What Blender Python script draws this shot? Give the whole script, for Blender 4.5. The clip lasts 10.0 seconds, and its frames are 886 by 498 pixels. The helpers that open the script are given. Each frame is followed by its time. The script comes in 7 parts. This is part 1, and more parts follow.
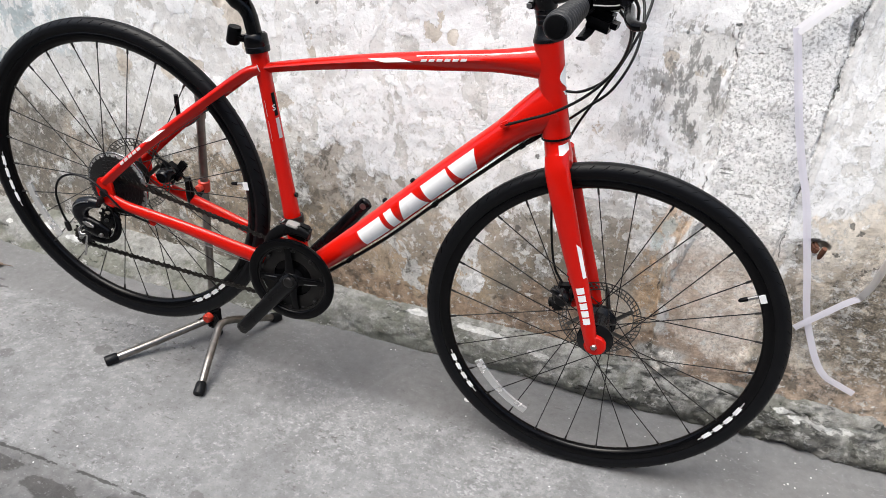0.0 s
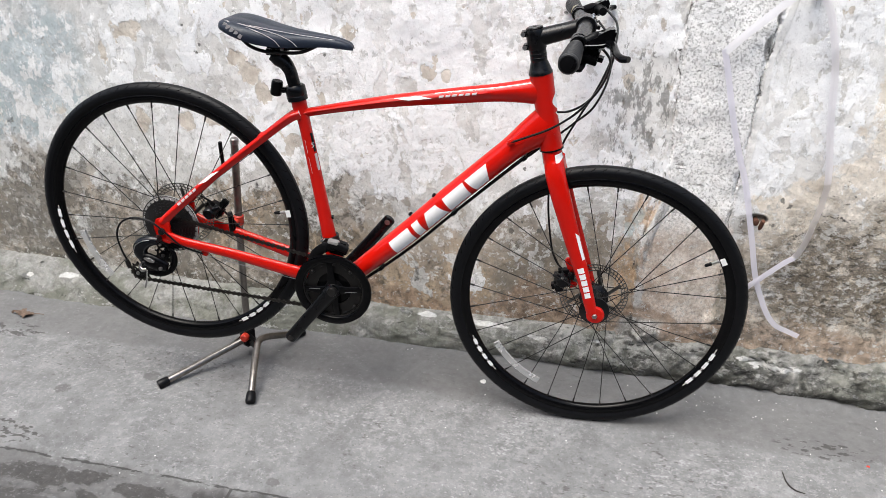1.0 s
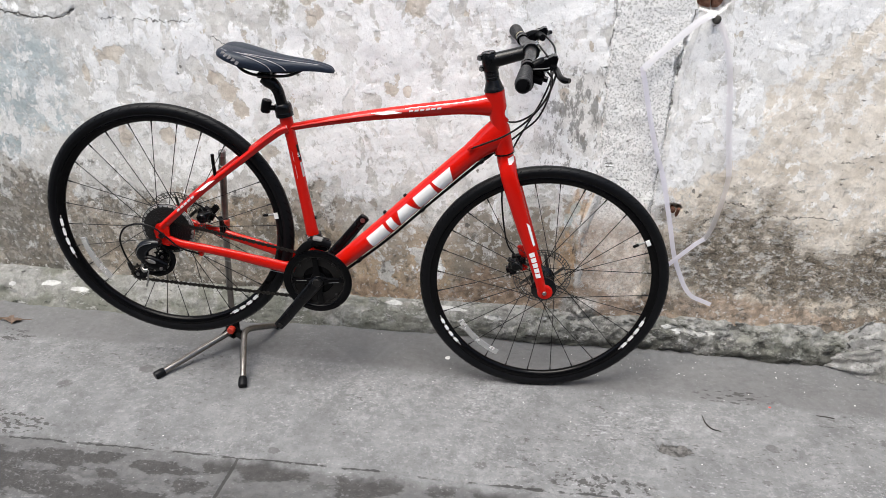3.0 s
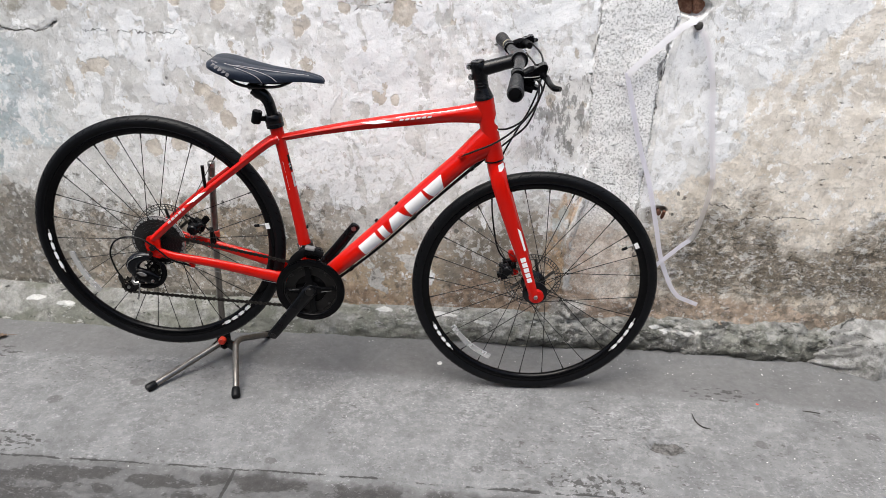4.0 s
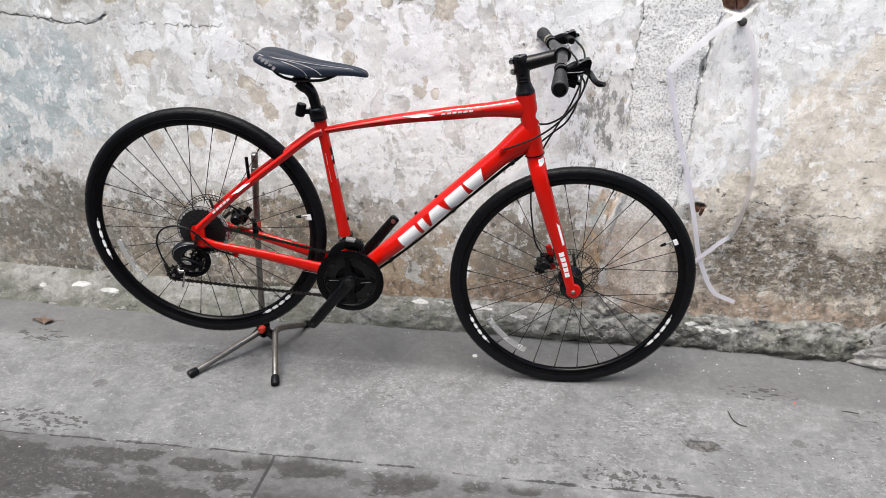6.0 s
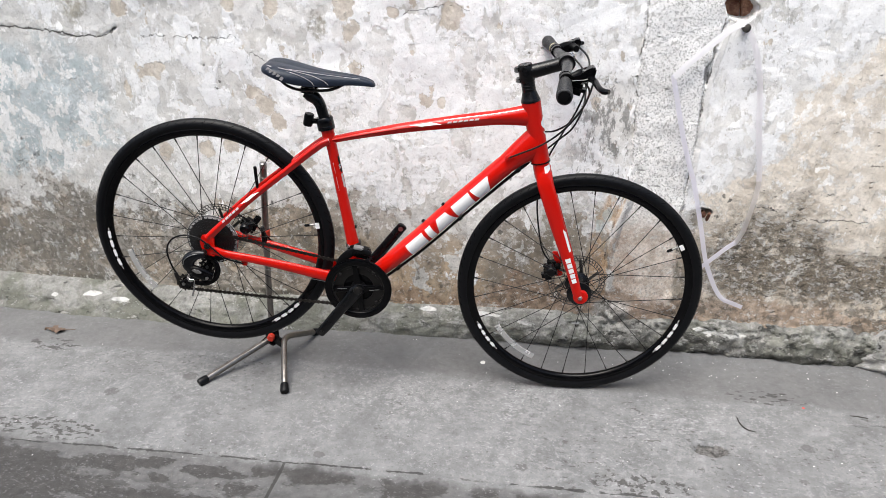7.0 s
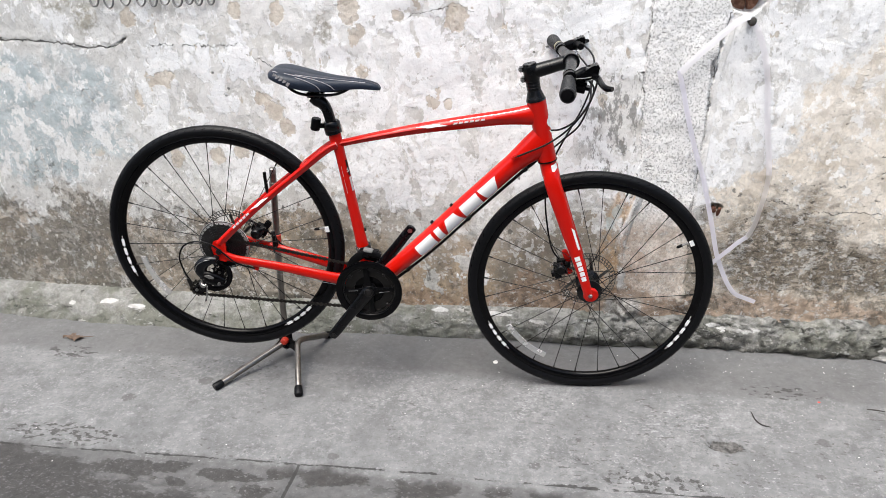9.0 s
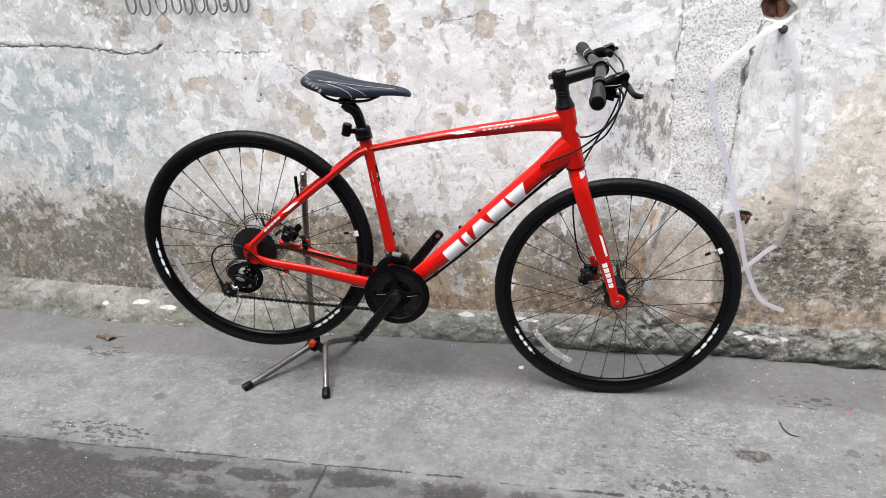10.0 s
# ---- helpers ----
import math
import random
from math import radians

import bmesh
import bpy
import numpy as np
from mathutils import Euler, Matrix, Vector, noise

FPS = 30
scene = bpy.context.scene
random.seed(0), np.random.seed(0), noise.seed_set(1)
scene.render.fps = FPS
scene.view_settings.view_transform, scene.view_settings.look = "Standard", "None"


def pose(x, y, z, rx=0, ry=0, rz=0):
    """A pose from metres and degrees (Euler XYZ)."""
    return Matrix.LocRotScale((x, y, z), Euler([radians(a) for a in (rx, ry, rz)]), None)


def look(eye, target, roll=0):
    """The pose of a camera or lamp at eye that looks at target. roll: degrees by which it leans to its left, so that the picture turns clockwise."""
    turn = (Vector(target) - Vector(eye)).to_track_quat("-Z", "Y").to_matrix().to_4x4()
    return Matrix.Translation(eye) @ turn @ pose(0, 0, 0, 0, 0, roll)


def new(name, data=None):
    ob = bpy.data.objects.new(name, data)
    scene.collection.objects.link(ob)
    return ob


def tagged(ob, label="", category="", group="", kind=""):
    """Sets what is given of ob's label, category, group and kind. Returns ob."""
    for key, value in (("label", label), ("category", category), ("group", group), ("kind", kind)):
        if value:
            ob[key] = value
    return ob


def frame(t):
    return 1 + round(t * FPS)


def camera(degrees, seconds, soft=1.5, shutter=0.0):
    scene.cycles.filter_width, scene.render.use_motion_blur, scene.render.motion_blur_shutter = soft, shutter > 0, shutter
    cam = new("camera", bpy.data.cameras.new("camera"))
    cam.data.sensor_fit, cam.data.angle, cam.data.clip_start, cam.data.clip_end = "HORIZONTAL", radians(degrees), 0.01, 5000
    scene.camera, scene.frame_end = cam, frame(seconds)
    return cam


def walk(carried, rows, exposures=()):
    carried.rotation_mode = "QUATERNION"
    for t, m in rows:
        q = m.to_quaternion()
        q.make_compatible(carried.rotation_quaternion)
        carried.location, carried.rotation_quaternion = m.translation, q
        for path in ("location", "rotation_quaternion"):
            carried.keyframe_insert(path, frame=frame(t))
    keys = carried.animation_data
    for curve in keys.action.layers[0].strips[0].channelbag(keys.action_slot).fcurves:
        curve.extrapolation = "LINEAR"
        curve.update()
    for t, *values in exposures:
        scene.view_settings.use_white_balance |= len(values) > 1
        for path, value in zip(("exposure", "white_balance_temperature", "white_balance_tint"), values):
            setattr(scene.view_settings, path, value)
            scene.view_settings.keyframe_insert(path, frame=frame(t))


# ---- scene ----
cam = camera(61.4, 10.0, soft=0.85)
PATH = [
    (0, (0.663, -1.207, 1.126), (0.026, 0.44, 0.186), 3.1),
    (0.5, (0.58, -1.41, 1.181), (0.102, 0.332, 0.323), 1.4),
    (1, (0.578, -1.542, 1.196), (0.098, 0.2, 0.337), 0.1),
    (1.5, (0.634, -1.597, 1.223), (0.172, 0.146, 0.357), 0.4),
    (2, (0.643, -1.675, 1.247), (0.194, 0.084, 0.408), 0.6),
    (2.5, (0.563, -1.783, 1.286), (0.245, -0.014, 0.408), 0.3),
    (2.7, (0.548, -1.813, 1.282), (0.237, -0.037, 0.416), 0.4),
    (3.8, (0.508, -1.837, 1.304), (0.287, -0.032, 0.472), 0.6),
    (4, (0.498, -1.844, 1.302), (0.267, -0.044, 0.463), 0.2),
    (4.5, (0.482, -1.863, 1.304), (0.248, -0.057, 0.477), 0.8),
    (5, (0.473, -1.868, 1.306), (0.215, -0.072, 0.465), 0.8),
    (5.5, (0.472, -1.87, 1.314), (0.172, -0.077, 0.482), -0.3),
    (6, (0.468, -1.868, 1.306), (0.168, -0.084, 0.454), 0.1),
    (7.5, (0.475, -1.884, 1.314), (0.142, -0.094, 0.486), -0.9),
    (8, (0.476, -1.882, 1.312), (0.127, -0.106, 0.461), -1.3),
    (8.5, (0.481, -1.886, 1.313), (0.082, -0.12, 0.461), -2.4),
    (9, (0.495, -1.883, 1.314), (0.127, -0.101, 0.483), -2.4),
    (9.5, (0.492, -1.89, 1.315), (0.092, -0.113, 0.488), -2.5),
    (10, (0.486, -1.903, 1.319), (0.057, -0.128, 0.506), -2.6),
]
EXPOSURE = [(0.0, 0.80, 6500, 7), (0.5, 0.73, 6500, 7), (1.0, 0.71, 6500, 7), (2.0, 0.73, 6500, 7), (2.5, 0.67, 6500, 7), (4.5, 0.56, 6500, 7), (6.0, 0.64, 6500, 7), (7.5, 0.74, 6500, 7), (8.0, 0.67, 6500, 7), (8.5, 0.77, 6500, 7), (9.0, 0.74, 6500, 7), (9.5, 0.69, 6500, 7), (10.0, 0.68, 6500, 7)]
walk(cam, [(t, look(eye, target, roll)) for t, eye, target, roll in PATH], EXPOSURE)

# ---------------------------------------------------------------- world and light
world = bpy.data.worlds.new("overcast_sky")
scene.world = world
world.use_nodes = True
wnt = world.node_tree
sky = wnt.nodes.new("ShaderNodeTexSky")
sky.sky_type, sky.sun_disc = 'NISHITA', False
sky.sun_elevation, sky.sun_rotation = radians(62), radians(200)
sky.air_density, sky.dust_density, sky.ozone_density = 1.0, 4.0, 1.0
wnt.links.new(sky.outputs[0], wnt.nodes["Background"].inputs[0])
wnt.nodes["Background"].inputs[1].default_value = 0.15

sun = new("sun", bpy.data.lights.new("sun", 'SUN'))
sun.data.energy, sun.data.angle, sun.data.color = 2.7, radians(40), (1.0, 0.985, 0.965)
sun.matrix_world = look((-0.30, -0.85, 3.3), (0, 0, 0))


# ---------------------------------------------------------------- material kit
class Kit:
    """Short hand for building a node material."""

    def __init__(self, name):
        self.m = bpy.data.materials.new(name)
        self.m.use_nodes = True
        self.t = self.m.node_tree
        self.b = self.t.nodes["Principled BSDF"]
        self.pos = self.t.nodes.new("ShaderNodeTexCoord").outputs["Object"]

    def put(self, socket, v):
        if isinstance(v, bpy.types.NodeSocket):
            self.t.links.new(v, socket)
        elif isinstance(v, (tuple, list)):
            socket.default_value = (*v, 1) if len(v) == 3 and len(socket.default_value) == 4 else v
        else:
            socket.default_value = v

    def scaled(self, s, shift=(0, 0, 0), vec=None):
        n = self.t.nodes.new("ShaderNodeMapping")
        self.put(n.inputs[0], vec or self.pos)
        n.inputs["Scale"].default_value, n.inputs["Location"].default_value = s, shift
        return n.outputs[0]

    def noise(self, scale, detail=4, rough=0.55, vec=None, warp=0.0):
        n = self.t.nodes.new("ShaderNodeTexNoise")
        self.put(n.inputs["Vector"], vec or self.pos)
        n.inputs["Scale"].default_value, n.inputs["Detail"].default_value = scale, detail
        n.inputs["Roughness"].default_value, n.inputs["Distortion"].default_value = rough, warp
        return n.outputs["Fac"]

    def cells(self, scale, vec=None, feature='F1', out="Distance"):
        n = self.t.nodes.new("ShaderNodeTexVoronoi")
        n.feature = feature
        self.put(n.inputs["Vector"], vec or self.pos)
        n.inputs["Scale"].default_value = scale
        return n.outputs[out]

    def axis(self, i, vec=None):
        n = self.t.nodes.new("ShaderNodeSeparateXYZ")
        self.put(n.inputs[0], vec or self.pos)
        return n.outputs[i]

    def calc(self, op, a, b=0.0, c=0.0):
        n = self.t.nodes.new("ShaderNodeMath")
        n.operation = op
        for s, v in zip(n.inputs, (a, b, c)):
            self.put(s, v)
        return n.outputs[0]

    def step(self, v, lo, hi, a=0.0, b=1.0):
        n = self.t.nodes.new("ShaderNodeMapRange")
        n.interpolation_type = 'SMOOTHSTEP'
        for s, x in zip(n.inputs, (v, lo, hi, a, b)):
            self.put(s, x)
        return n.outputs[0]

    def mix(self, f, a, b):
        n = self.t.nodes.new("ShaderNodeMix")
        n.data_type = 'RGBA'
        self.put(n.inputs[0], f)
        self.put(n.inputs[6], a)
        self.put(n.inputs[7], b)
        return n.outputs[2]

    def shade(self, col, f, amount):
        """col times 1 +- amount by the factor f round 0.5."""
        k = self.calc('MULTIPLY_ADD', self.calc('MULTIPLY_ADD', f, 2.0, -1.0), amount, 1.0)
        n = self.t.nodes.new("ShaderNodeVectorMath")
        n.operation = 'SCALE'
        self.put(n.inputs[0], col)
        self.put(n.inputs["Scale"], k)
        return n.outputs[0]

    def random(self):
        return self.t.nodes.new("ShaderNodeObjectInfo").outputs["Random"]

    def finish(self, col, rough=0.5, height=None, dist=0.002, strength=1.0, **more):
        self.put(self.b.inputs["Base Color"], col)
        self.put(self.b.inputs["Roughness"], rough)
        for k, v in more.items():
            self.put(self.b.inputs[k.replace("_", " ")], v)
        if height is not None:
            n = self.t.nodes.new("ShaderNodeBump")
            n.inputs["Distance"].default_value, n.inputs["Strength"].default_value = dist, strength
            self.put(n.inputs["Height"], height)
            self.t.links.new(n.outputs[0], self.b.inputs["Normal"])
        return self.m


def rgb(k, c):
    n = k.t.nodes.new("ShaderNodeRGB")
    n.outputs[0].default_value = (*c, 1)
    return n.outputs[0]


def plain(name, col, rough=0.5, metal=0.0, grain=60.0, vary=0.12, bump=0.0, **more):
    k = Kit(name)
    a, b = k.noise(grain, 4), k.noise(grain * 0.13, 3)
    c = k.shade(k.shade(rgb(k, col), a, vary), b, vary)
    r = k.calc('MULTIPLY_ADD', b, 0.25, rough - 0.125)
    return k.finish(c, r, a if bump else None, bump or 0.001, Metallic=metal, **more)


# cracks in the wall, as (x, z)
LEFT_CRACK = [(0.650, 1.25), (0.648, 1.016), (0.644, 0.83), (0.646, 0.612), (0.628, 0.48), (0.600, 0.36), (0.602, 0.13)]
RIGHT_CRACK = [(0.875, 1.10), (0.846, 0.963), (0.826, 0.854), (0.823, 0.707), (0.813, 0.587), (0.806, 0.46), (0.815, 0.30)]
LONG_CRACK = [(-2.2, 0.985), (-1.547, 0.981), (-1.327, 0.979), (-1.20, 0.972), (-1.10, 0.952), (-0.996, 0.955), (-0.939, 0.981)]
FINE_CRACK = [(-0.86, 0.958), (-0.72, 0.956), (-0.60, 0.950), (-0.555, 0.960), (-0.50, 0.918), (-0.46, 0.893)]
TOP_CRACK = [(-0.03, 1.036), (0.10, 1.065), (0.18, 1.040)]
END_CRACK = [(1.0, 0.507), (1.07, 0.494), (1.113, 0.459), (1.15, 0.473), (1.20, 0.466), (1.24, 0.476), (1.28, 0.474), (1.40, 0.462)]


def bent(k, v, pts):
    """The height of a bent line through pts (in order) at v."""
    out = pts[0][1]
    last = 0.0
    for (a, p), (b, q) in zip(pts, pts[1:]):
        slope = (q - p) / (b - a)
        out = k.calc('MULTIPLY_ADD', k.calc('MAXIMUM', k.calc('ADD', v, -a), 0.0), slope - last, out)
        last = slope
    return out


def spots(k, u, v, marks, ragged, edge=0.10):
    """A mask of ragged-edged blots, each (u, v, half width, half height)."""
    best = 9.0
    for cu, cv, ru, rv in marks:
        a = k.calc('MULTIPLY', k.calc('ADD', u, -cu), 1 / ru)
        b = k.calc('MULTIPLY', k.calc('ADD', v, -cv), 1 / rv)
        best = k.calc('MINIMUM', best, k.calc('MULTIPLY_ADD', a, a, k.calc('MULTIPLY', b, b)))
    return k.step(k.calc('ADD', k.calc('SQRT', best), ragged), 1.0 + edge, 1.0 - edge)


def wall_material():
    k = Kit("peeling_painted_plaster")
    x, z = k.axis(0), k.axis(2)
    fine, mid, big = k.noise(85, 6, 0.70), k.noise(17, 8, 0.62), k.noise(2.6, 4, 0.55)
    grit, speckle = k.noise(260, 3, 0.7), k.noise(46, 7, 0.72)
    zn = k.calc('ADD', z, k.calc('ADD', k.calc('MULTIPLY_ADD', big, 0.50, -0.25), k.calc('MULTIPLY_ADD', mid, 0.22, -0.11)))
    middle = k.calc('MULTIPLY', k.step(x, -0.30, 0.05), k.step(x, 0.90, 0.66))
    zn = k.calc('MULTIPLY_ADD', middle, 0.060, zn)
    high, low = k.step(zn, 0.30, 0.62), k.step(zn, 0.60, 0.30)
    west = k.step(x, -0.45, -1.05)

    def coat(scale, shift, lift, at, squash=0.85, rough=0.62, warp=0.2, soft=0.008):
        n = k.noise(scale, 8, rough, vec=k.scaled((1, 1, squash), shift), warp=warp)
        v = k.calc('ADD', n, lift)
        return k.step(v, at - soft, at + soft), k.step(v, at - 0.030, at + 0.030)

    # the cement patch between the two cracks
    e = k.calc('MULTIPLY_ADD', mid, 0.05, -0.025)
    deep = k.step(k.calc('ADD', z, k.calc('MULTIPLY', e, 3.0)), 0.52, 0.36)
    xs = k.calc('ADD', k.calc('ADD', x, e), k.calc('MULTIPLY', deep, 0.036))
    patch = k.calc('MULTIPLY', k.step(xs, 0.643, 0.650), k.step(k.calc('ADD', k.calc('ADD', xs, k.calc('MULTIPLY', z, -0.06)), k.calc('MULTIPLY', deep, -0.045)), 0.790, 0.783))
    patch = k.calc('MULTIPLY', patch, k.step(k.calc('ADD', z, k.calc('MULTIPLY', e, 1.5)), 0.10, 0.14))
    free = k.calc('MULTIPLY_ADD', patch, -1.0, 1.0)

    # bare render: pale grey above, brown and ochre below
    bare = k.mix(k.step(mid, 0.36, 0.66), (0.47, 0.455, 0.43), (0.62, 0.605, 0.575))
    earth = k.mix(k.step(k.noise(5, 7, 0.66), 0.40, 0.60), (0.265, 0.232, 0.188), (0.50, 0.390, 0.275))
    earth = k.mix(k.step(k.noise(3.1, 5, 0.6, vec=k.scaled((1, 1, 1), (5, 0, 1))), 0.50, 0.60), earth, (0.42, 0.375, 0.320))
    bare = k.mix(low, bare, k.shade(earth, speckle, 0.30))
    # three old coats of limewash, thinner the lower they lie
    c1, s1 = coat(11, (0, 0, 0), k.calc('MULTIPLY_ADD', high, 0.30, -0.10), 0.50, 0.75, soft=0.004)
    c2, s2 = coat(9, (3.1, 0, 7.7), k.calc('ADD', k.calc('MULTIPLY_ADD', high, 0.22, -0.17), k.calc('MULTIPLY', west, -0.085)), 0.50)
    white = k.calc('ADD', k.step(x, -0.25, 0.25, 0.0, 0.040), k.calc('MULTIPLY', k.step(x, 0.50, 0.62), -0.03))
    c3, s3 = coat(12.5, (8.4, 0, 1.9), k.calc('ADD', k.calc('MULTIPLY_ADD', high, 0.17, -0.155), k.calc('ADD', k.calc('MULTIPLY', west, -0.075), white)), 0.51, 0.62, 0.60)
    c = k.mix(c1, bare, k.shade(k.mix(k.step(mid, 0.3, 0.7), (0.575, 0.562, 0.535), (0.700, 0.690, 0.665)), fine, 0.12))
    c = k.mix(c2, c, k.shade(k.mix(k.step(big, 0.4, 0.6), (0.735, 0.725, 0.705), (0.785, 0.780, 0.765)), fine, 0.08))
    c = k.mix(c3, c, k.mix(k.step(big, 0.35, 0.65), (0.865, 0.870, 0.875), (0.905, 0.905, 0.900)))
    c = k.mix(k.calc('MULTIPLY', west, 0.30), c, (0.46, 0.475, 0.475))
    # small chips: new white left on old coats, old grey showing through the new
    left = k.step(k.noise(30, 7, 0.66, vec=k.scaled((1, 1, 0.8), (7, 0, 3))), 0.578, 0.590)
    c = k.mix(k.calc('MULTIPLY', k.calc('MULTIPLY', left, k.step(zn, 0.18, 0.55)), 0.85), c, (0.885, 0.885, 0.88))
    gone = k.step(k.noise(24, 7, 0.66, vec=k.scaled((1, 1, 0.8), (1, 0, 8))), 0.600, 0.612)
    gone = k.calc('MULTIPLY', gone, k.step(z, 0.2, 0.4))
    c = k.mix(k.calc('MULTIPLY', gone, 0.75), c, k.mix(fine, (0.47, 0.46, 0.44), (0.67, 0.66, 0.64)))
    # buff patches where all the coats have come off
    wobble = k.calc('ADD', k.calc('MULTIPLY_ADD', k.noise(26, 7, 0.65), 2.6, -1.3), k.calc('MULTIPLY_ADD', mid, 1.2, -0.6))
    buff = spots(k, x, z, ((-0.84, 0.853, 0.040, 0.026), (-0.936, 0.79, 0.013, 0.026), (-0.509, 0.795, 0.026, 0.022), (-0.477, 0.752, 0.030, 0.030), (-0.439, 0.704, 0.022, 0.034),
                           (-1.12, 0.785, 0.028, 0.030), (-0.916, 1.037, 0.022, 0.030), (-0.558, 1.058, 0.020, 0.026), (-0.429, 1.052, 0.024, 0.036), (-1.127, 0.616, 0.034, 0.022)), wobble)
    buff = k.calc('MAXIMUM', buff, spots(k, x, z, ((-0.841, 0.602, 0.025, 0.034), (-0.689, 0.604, 0.028, 0.028), (-0.606, 0.619, 0.028, 0.022), (-0.202, 1.053, 0.030, 0.042), (-0.188, 0.985, 0.022, 0.036),
                                                   (0.113, 1.028, 0.032, 0.042), (-0.058, 1.036, 0.016, 0.016), (0.080, 0.780, 0.014, 0.014), (-1.355, 0.560, 0.030, 0.020), (-0.36, 0.575, 0.03, 0.02)), wobble))
    more = k.step(k.noise(15, 6, 0.6, vec=k.scaled((1, 1, 0.8), (1.3, 0, 5.2))), 0.655, 0.667)
    buff = k.calc('MAXIMUM', buff, k.calc('MULTIPLY', more, k.step(z, 0.4, 0.6)))
    c = k.mix(k.calc('MULTIPLY', buff, 0.80), c, k.mix(k.step(k.noise(30, 7, 0.7), 0.35, 0.65), (0.44, 0.375, 0.300), (0.66, 0.595, 0.505)))
    moss = spots(k, x, z, ((-1.069, 1.048, 0.040, 0.045), (-0.286, 0.995, 0.022, 0.042), (-1.16, 1.10, 0.05, 0.03)), wobble, 0.3)
    c = k.mix(k.calc('MULTIPLY', k.calc('MULTIPLY', moss, k.step(speckle, 0.40, 0.56)), 0.75), c, (0.27, 0.25, 0.195))
    # faded blue-grey wash at one end, with white flakes left on it
    bx, bz = k.calc('MULTIPLY', k.calc('ADD', x, 1.40), 1 / 0.36), k.calc('MULTIPLY', k.calc('ADD', z, -0.72), 1 / 0.21)
    bd = k.calc('SQRT', k.calc('MULTIPLY_ADD', bx, bx, k.calc('MULTIPLY', bz, bz)))
    bd = k.calc('ADD', bd, k.calc('MULTIPLY_ADD', k.noise(4, 4, 0.6, vec=k.scaled((1, 1, 1), (2, 0, 2))), 1.6, -0.8))
    wash = k.step(bd, 1.20, 0.90)
    flaking = k.noise(17, 8, 0.66, vec=k.scaled((1, 1, 0.75), (4, 0, 9)), warp=0.25)
    bare_of = k.step(flaking, 0.532, 0.525)
    vein = k.step(k.calc('ABSOLUTE', k.calc('ADD', k.noise(11, 6, 0.62, vec=k.scaled((1, 1, 1.3), (6, 0, 2)), warp=0.3), -0.5)), 0.012, 0.007)
    bare_of = k.calc('MULTIPLY', bare_of, k.calc('MULTIPLY_ADD', vein, -0.8, 1.0))
    tint = spots(k, x, z, ((-1.135, 0.89, 0.060, 0.030), (-1.50, 0.86, 0.10, 0.03)), wobble, 0.5)
    blue = k.calc('MAXIMUM', k.calc('MULTIPLY', wash, bare_of), k.calc('MULTIPLY', tint, 0.45))
    c = k.mix(k.calc('MULTIPLY', blue, 0.90), c, k.shade(k.mix(k.step(mid, 0.35, 0.65), (0.375, 0.435, 0.452), (0.505, 0.555, 0.572)), fine, 0.15))
    c = k.mix(k.calc('MULTIPLY', k.calc('MULTIPLY', wash, k.step(flaking, 0.528, 0.536)), 0.55), c, (0.80, 0.81, 0.81))
    # cream render over the far end, under the white
    xb = bent(k, z, ((0.30, 0.84), (0.52, 0.86), (0.68, 1.075), (0.82, 1.095), (1.10, 1.34)))
    off = k.calc('ADD', k.calc('SUBTRACT', x, xb), k.calc('MULTIPLY_ADD', k.noise(9, 8, 0.66, vec=k.scaled((1, 1, 0.8), (3, 0, 3))), 0.34, -0.17))
    cream = k.calc('MULTIPLY', k.step(off, -0.006, 0.016), k.step(zn, 0.40, 0.75, 1.0, 0.86))
    c = k.mix(k.calc('MULTIPLY', cream, 0.88), c, k.shade(k.mix(k.step(mid, 0.35, 0.65), (0.60, 0.525, 0.430), (0.785, 0.715, 0.620)), fine, 0.16))
    spall = k.calc('MULTIPLY', k.step(k.noise(24, 9, 0.72, vec=k.scaled((1, 1, 0.8), (6, 0, 1))), k.step(z, 0.55, 0.95, 0.570, 0.520), k.step(z, 0.55, 0.95, 0.585, 0.535)), cream)
    c = k.mix(k.calc('MULTIPLY', spall, 0.90), c, (0.880, 0.870, 0.850))
    # the cement patch: grey rough-cast above, pinkish render below, short cracks
    cement = k.mix(k.step(k.noise(180, 4, 0.65), 0.385, 0.515), (0.44, 0.435, 0.425), (0.89, 0.885, 0.875))
    cement = k.shade(k.shade(cement, k.noise(7, 7, 0.66, vec=k.scaled((1, 1, 0.3))), 0.26), fine, 0.20)
    pink = k.mix(k.step(k.noise(34, 9, 0.76), 0.40, 0.60), (0.52, 0.435, 0.365), (0.79, 0.72, 0.655))
    pink = k.mix(k.calc('MULTIPLY', k.step(k.noise(9, 7, 0.7), 0.52, 0.62), 0.55), pink, (0.47, 0.345, 0.26))
    c = k.mix(k.calc('MULTIPLY', patch, 0.92), c, k.mix(deep, cement, pink))
    dash = k.calc('MULTIPLY', k.step(k.noise(22, 6, 0.6, vec=k.scaled((0.45, 1, 2.6), (4, 0, 4))), 0.650, 0.668), k.calc('MULTIPLY', patch, k.step(z, 0.45, 0.6)))
    c = k.mix(k.calc('MULTIPLY', dash, 0.80), c, (0.13, 0.125, 0.115))
    ridge = k.calc('MULTIPLY', k.calc('MULTIPLY', k.step(xs, 0.641, 0.646), k.step(xs, 0.668, 0.662)), k.calc('MULTIPLY', k.step(z, 0.62, 0.5), k.step(z, 0.17, 0.22)))
